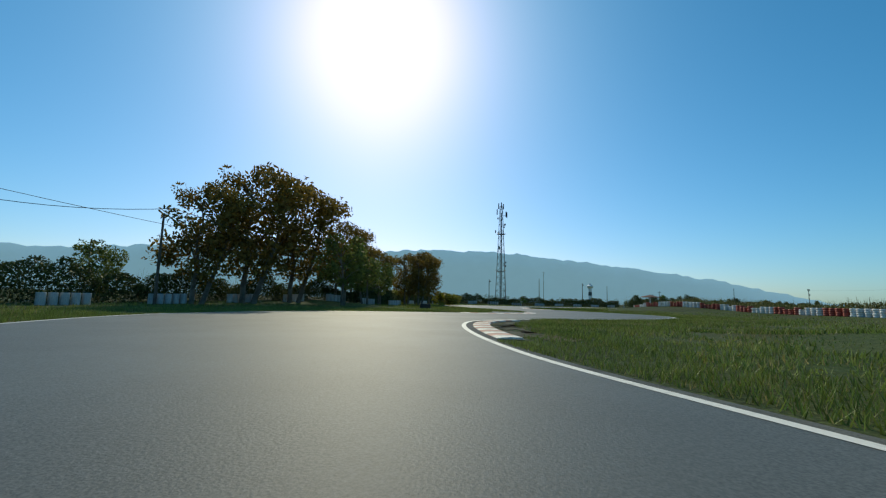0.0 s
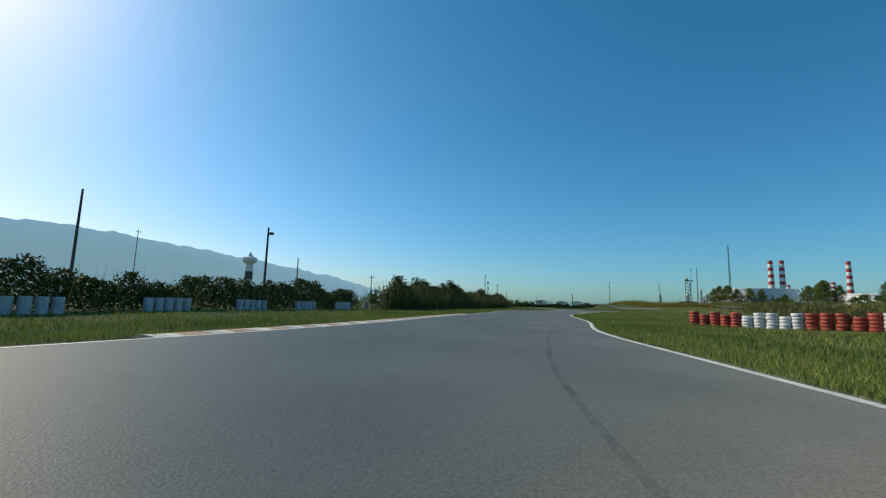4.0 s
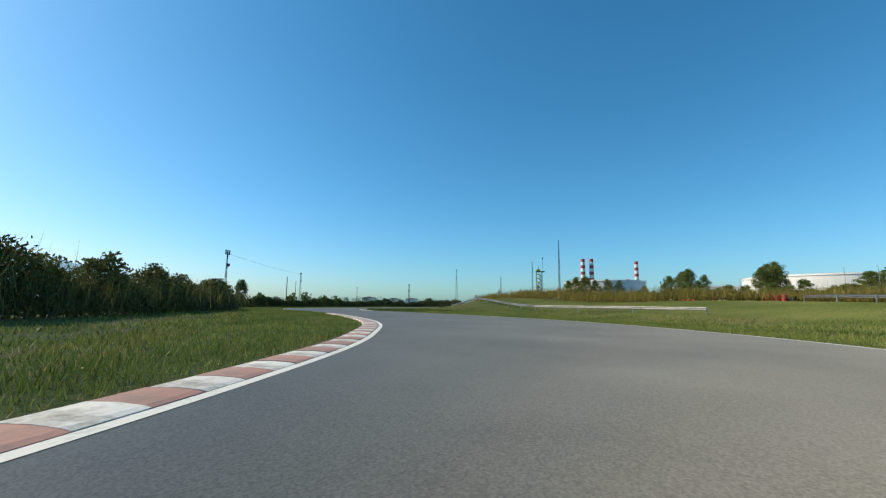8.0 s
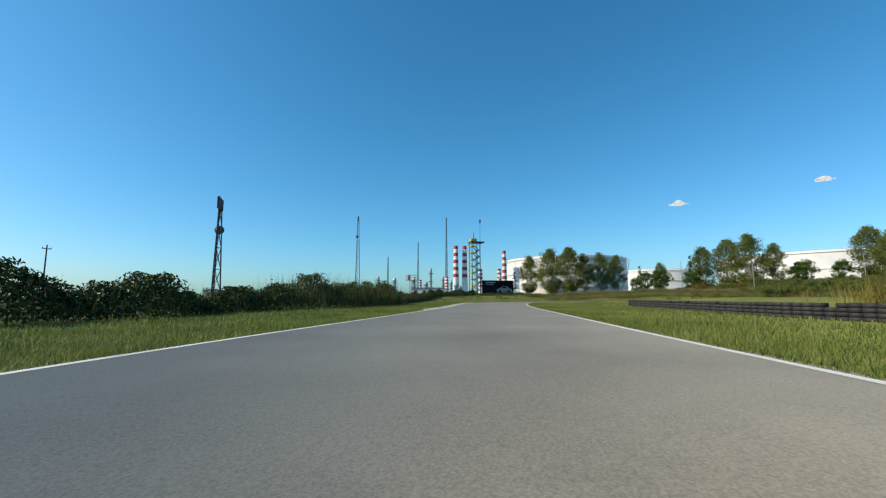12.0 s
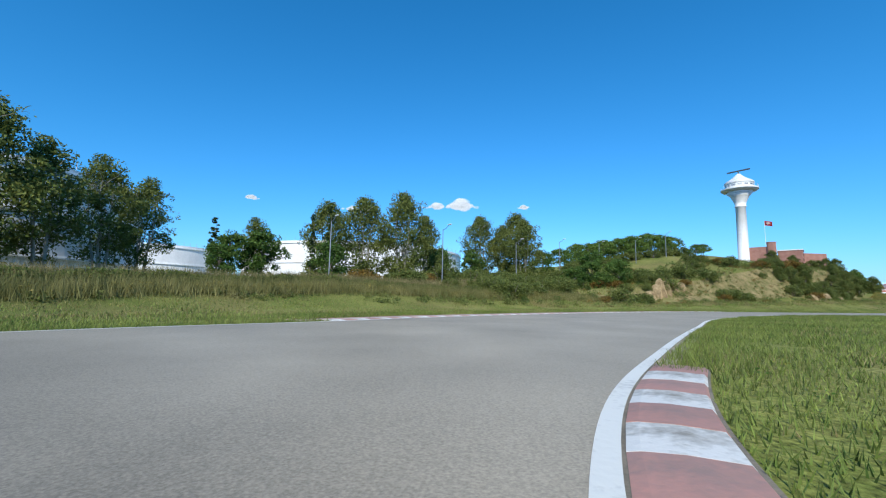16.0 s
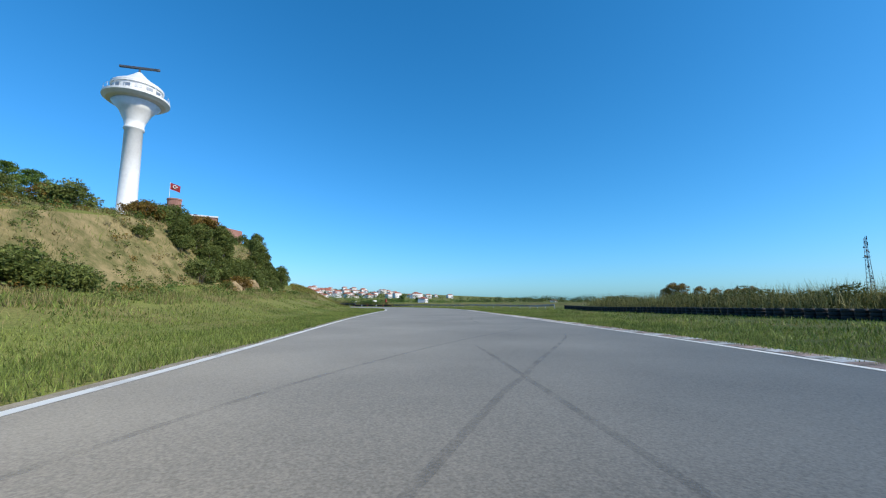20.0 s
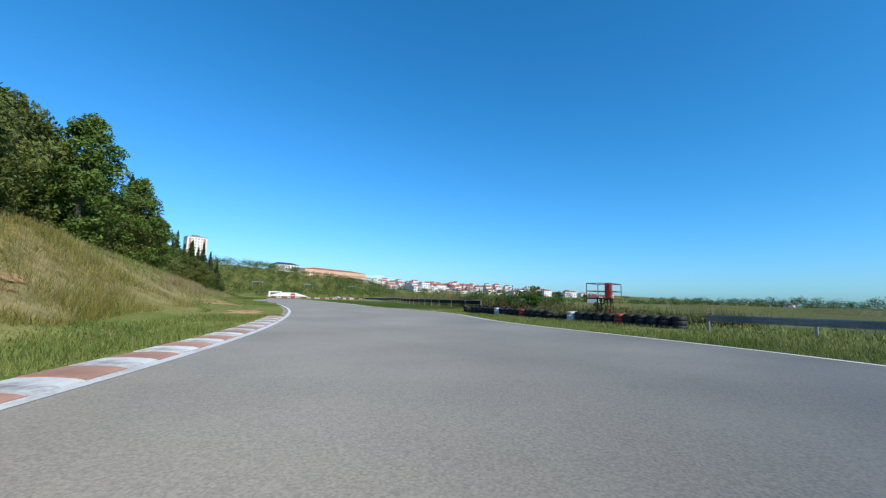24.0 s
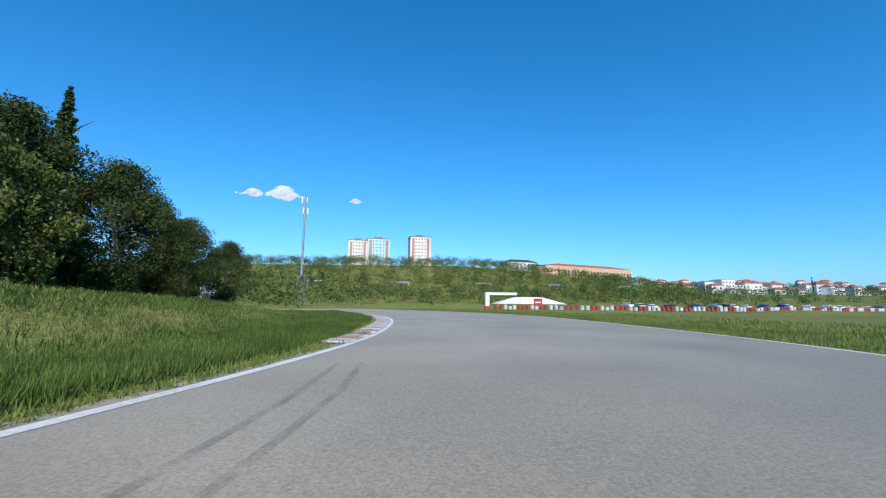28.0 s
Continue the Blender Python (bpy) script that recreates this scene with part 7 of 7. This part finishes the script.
slope_scrub("scrub", 40.5, 48.6, 13, 44, 1700, 0.1, 0.7, M["leaf_olive"], "low olive scrub over the cut slope")
slope_scrub("scrub", 43, 48.6, 15, 44, 500, 0.09, 0.6, M["leaf_autumn"], "brown dry scrub over the cut slope")
slope_scrub("scrub", 42, 48.6, 14, 44, 800, 0.1, 0.8, M["leaf_green"], "green scrub over the cut slope")
slope_scrub("scrub", 45.0, 46.4, 18, 44, 380, 0.075, 0.4, M["leaf_olive"], "thin olive weeds on the bare slope")
slope_scrub("scrub", 45.0, 46.4, 18, 44, 260, 0.075, 0.35, M["reed_dry"], "dry weeds on the bare slope")
slope_scrub("scrub", 34.5, 41, 14, 24, 300, 0.09, 0.5, M["leaf_olive"], "olive weeds on the low bank")
slope_scrub("scrub", 34.5, 41, 15, 24, 120, 0.08, 0.5, M["reed_pale"], "dry straw-coloured weeds on the low bank")
slope_scrub("scrub", 51.3, 60, 14, 34, 900, 0.15, 0.7, M["leaf_olive"], "olive undergrowth on the wooded slope")
slope_scrub("scrub", 51, 60.5, 16, 40, 700, 0.17, 1.0, M["leaf_green"], "green undergrowth on the wooded slope")

# ---- grass on the verges ----
M["grass"] = leafy("grass_blades", (0.090, 0.140, 0.024), (0.245, 0.280, 0.066), 5.0, island=0.5, through=0.25)
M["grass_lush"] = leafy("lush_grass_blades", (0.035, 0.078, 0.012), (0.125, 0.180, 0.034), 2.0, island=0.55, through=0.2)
M["grass_dry"] = leafy("dry_grass_blades", (0.22, 0.185, 0.07), (0.36, 0.30, 0.13), 5.0, island=0.3, through=0.35)


def verge(name, side, o0, o1, density, tall, wide, material, label, keep=-0.25, s0=0.0, s1=61.5):
    """Grass blades scattered over a strip beside the road, thinner where the soil shows."""
    s = np.arange(s0, s1, 0.02)
    l, r = edges_at(s)
    own, other = (l, r) if side == "L" else (r, l)
    length = np.hypot(*np.diff(own, axis=0).T)
    n = int(length.sum() * (o1 - o0) * density)
    k = rng.choice(len(length), n, p=length / length.sum())
    f = rng.uniform(0, 1, (n, 1))
    d = own[k] - other[k]
    d /= np.hypot(*d.T)[:, None]
    out = o0 + (o1 - o0) * rng.uniform(0, 1, n) ** 1.3
    p = own[k] * (1 - f) + own[k + 1] * f + d * out[:, None]
    gate = 0.5 * ripple(p[:, 0], p[:, 1], 4.0, o1) + 0.25 * ripple(p[:, 0], p[:, 1], 1.1, 7.0)
    hard = np.zeros(n, bool)
    for a, b, sd, reach in HARD:
        if sd == side:
            hard |= (s[k] > a) & (s[k] < b) & (out < reach)
    p, gate = p[(gate > keep) & ~hard], gate[(gate > keep) & ~hard]
    sta, left, right, away = beside(p)
    inside = away > 0.03
    p, gate = p[inside], gate[inside]
    z = heights(p) - 0.025
    v, f = blades(np.c_[p, z], tall * (0.75 + 0.6 * np.clip(gate + 0.25, 0, 1)), wide, 0.35)
    tagged(mesh_of(name, v, f, material), label, "grass", kind="stuff")


HARD = [(2.25, 4.4, "R", 1.3), (2.4, 4.2, "R", 2.2), (5.2, 8.3, "L", 4.1), (10.4, 14.6, "R", 1.2), (12.0, 14.3, "R", 2.6), (16.4, 18.7, "L", 1.1), (19.6, 21.65, "R", 1.1), (22.6, 26.0, "L", 1.05), (27.1, 28.5, "R", 1.1), (32.4, 35.2, "L", 1.1), (35.0, 38.6, "R", 0.85),
        (39.0, 43.4, "L", 2.5), (43.4, 46.9, "R", 0.45), (48.3, 51.5, "L", 1.1), (53.8, 56.3, "R", 0.6), (58.6, 60.4, "L", 1.1), (51.6, 52.9, "L", 4.5), (52.2, 52.9, "R", 3.2)]
for side in "LR":
    verge("grass", side, 0.12, 3.0, 170, 0.15, 0.02, M["grass"], "green grass along the edge of the track", -0.5)
    verge("grass", side, 3.0, 8.0, 70, 0.16, 0.032, M["grass"], "green grass on the verge", -0.55)
    verge("grass", side, 8.0, 16.0, 16, 0.19, 0.06, M["grass"], "green grass on the verge")
    verge("dry_grass", side, 0.02, 3.0, 30, 0.11, 0.014, M["grass_dry"], "dry yellow grass along the edge of the track", 0.05)
    verge("dry_grass", side, 3.0, 13.0, 12, 0.17, 0.028, M["grass_dry"], "dry yellow grass on the verge", 0.1)

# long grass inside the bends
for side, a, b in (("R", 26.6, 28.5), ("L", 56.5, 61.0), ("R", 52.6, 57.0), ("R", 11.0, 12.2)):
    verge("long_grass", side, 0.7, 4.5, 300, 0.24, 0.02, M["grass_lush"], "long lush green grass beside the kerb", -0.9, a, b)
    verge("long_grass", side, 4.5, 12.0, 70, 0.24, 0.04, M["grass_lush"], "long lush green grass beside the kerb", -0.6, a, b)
# rank grass on the slopes
verge("slope_grass", "L", 12.0, 26.0, 14, 0.4, 0.05, M["grass"], "rank green grass on the slope of the hill", -0.1, 42.0, 48.4)
verge("slope_grass", "L", 12.0, 34.0, 12, 0.45, 0.05, M["grass_dry"], "dry grass on the slope of the hill", -0.1, 42.0, 48.4)
verge("slope_grass", "L", 8.0, 18.0, 26, 0.14, 0.04, M["grass_dry"], "short dry grass below the reeds", -0.3, 34.0, 42.5)
# the dry bank below the pines
verge("dry_bank_grass", "L", 5.5, 16.0, 55, 0.5, 0.03, M["reed_gold"], "tall dry yellow grass on the bank below the pines", -0.5, 48.2, 52.0)
verge("dry_bank_grass", "L", 7.0, 15.0, 22, 0.45, 0.03, M["grass_dry"], "straw-coloured grass on the bank", -0.2, 48.2, 57.0)
verge("bank_grass", "L", 5.5, 16.0, 25, 0.4, 0.03, M["grass"], "green grass between dry stalks on the bank", -0.1, 48.2, 57.5)


def weeds(side, n, o0, o1, size, material, label, s0=0.0, s1=61.5):
    """Low broad-leaved weeds in patches."""
    s = rng.uniform(s0, s1, n)
    l, r = edges_at(s)
    own, other = (l, r) if side == "L" else (r, l)
    d = own - other
    d /= np.hypot(*d.T)[:, None]
    p = own + d * rng.uniform(o0, o1, (n, 1))
    ok = beside(p)[3] > 0.3
    p = p[ok]
    q = clumps(np.c_[p, heights(p) + 0.0], 0.16, 16)
    q[:, 2] = np.maximum(q[:, 2], -0.02)
    v, f = leaves(q, size, 0.6)
    tagged(mesh_of("weeds", v, f, material), label, "weeds", kind="stuff")


for side in "LR":
    weeds(side, 700, 0.6, 11, 0.035, M["leaf_green"], "low dark broad-leaved weeds in the grass")
    weeds(side, 500, 1.2, 10, 0.03, M["leaf_yellow"], "low yellow-green weeds in the grass")
weeds("R", 150, 0.7, 1.5, 0.055, M["leaf_green"], "dark weeds growing over the kerb", 53.4, 56.3)
weeds("R", 70, 0.3, 0.8, 0.045, M["leaf_olive"], "dull weeds in the joints of the kerb", 53.6, 56.3)
weeds("R", 90, 0.5, 1.0, 0.05, M["leaf_green"], "dark weeds growing over the kerb", 43.4, 46.9)

# clods, leaves and small stones on the verges
M["pebble"] = surface("pale_pebbles", (0.22, 0.19, 0.15), (0.45, 0.4, 0.33), size=0.3, fine=8.0, rough=0.9, bump=0.3)
pv, pf = [], []
cube = np.array([(-1, 0, 0), (0, -1, 0), (1, 0, 0), (0, 1, 0), (0, 0, 0.8), (0, 0, -0.4)], float)
faces = np.array([(0, 1, 4), (1, 2, 4), (2, 3, 4), (3, 0, 4), (1, 0, 5), (2, 1, 5), (3, 2, 5), (0, 3, 5)])
for s, side, out, wide in ((2.9, "R", 2.2, 1.6), (3.6, "R", 2.5, 2.0), (12.6, "R", 2.0, 1.6), (13.8, "R", 2.2, 1.6), (52.3, "L", 3.5, 3), (52.5, "R", 2.4, 2), (41, "L", 3.6, 3), (30.2, "R", 1.2, 1.2)):
    x, y, a = spot_at(s, side, out)
    for k in range(130):
        c = np.array([x + random.gauss(0, wide), y + random.gauss(0, wide), 0.01])
        if beside([c[:2]])[3][0] < 1.0:
            continue
        pf.append(faces + 6 * len(pv))
        pv.append(cube * random.uniform(0.008, 0.024) * np.array([random.uniform(0.7, 1.4), 1, 0.8]) + c)
tagged(mesh_of("pebbles", np.concatenate(pv), np.concatenate(pf), M["pebble"]), "loose clods and pale stones on bare soil", "stones", kind="stuff")
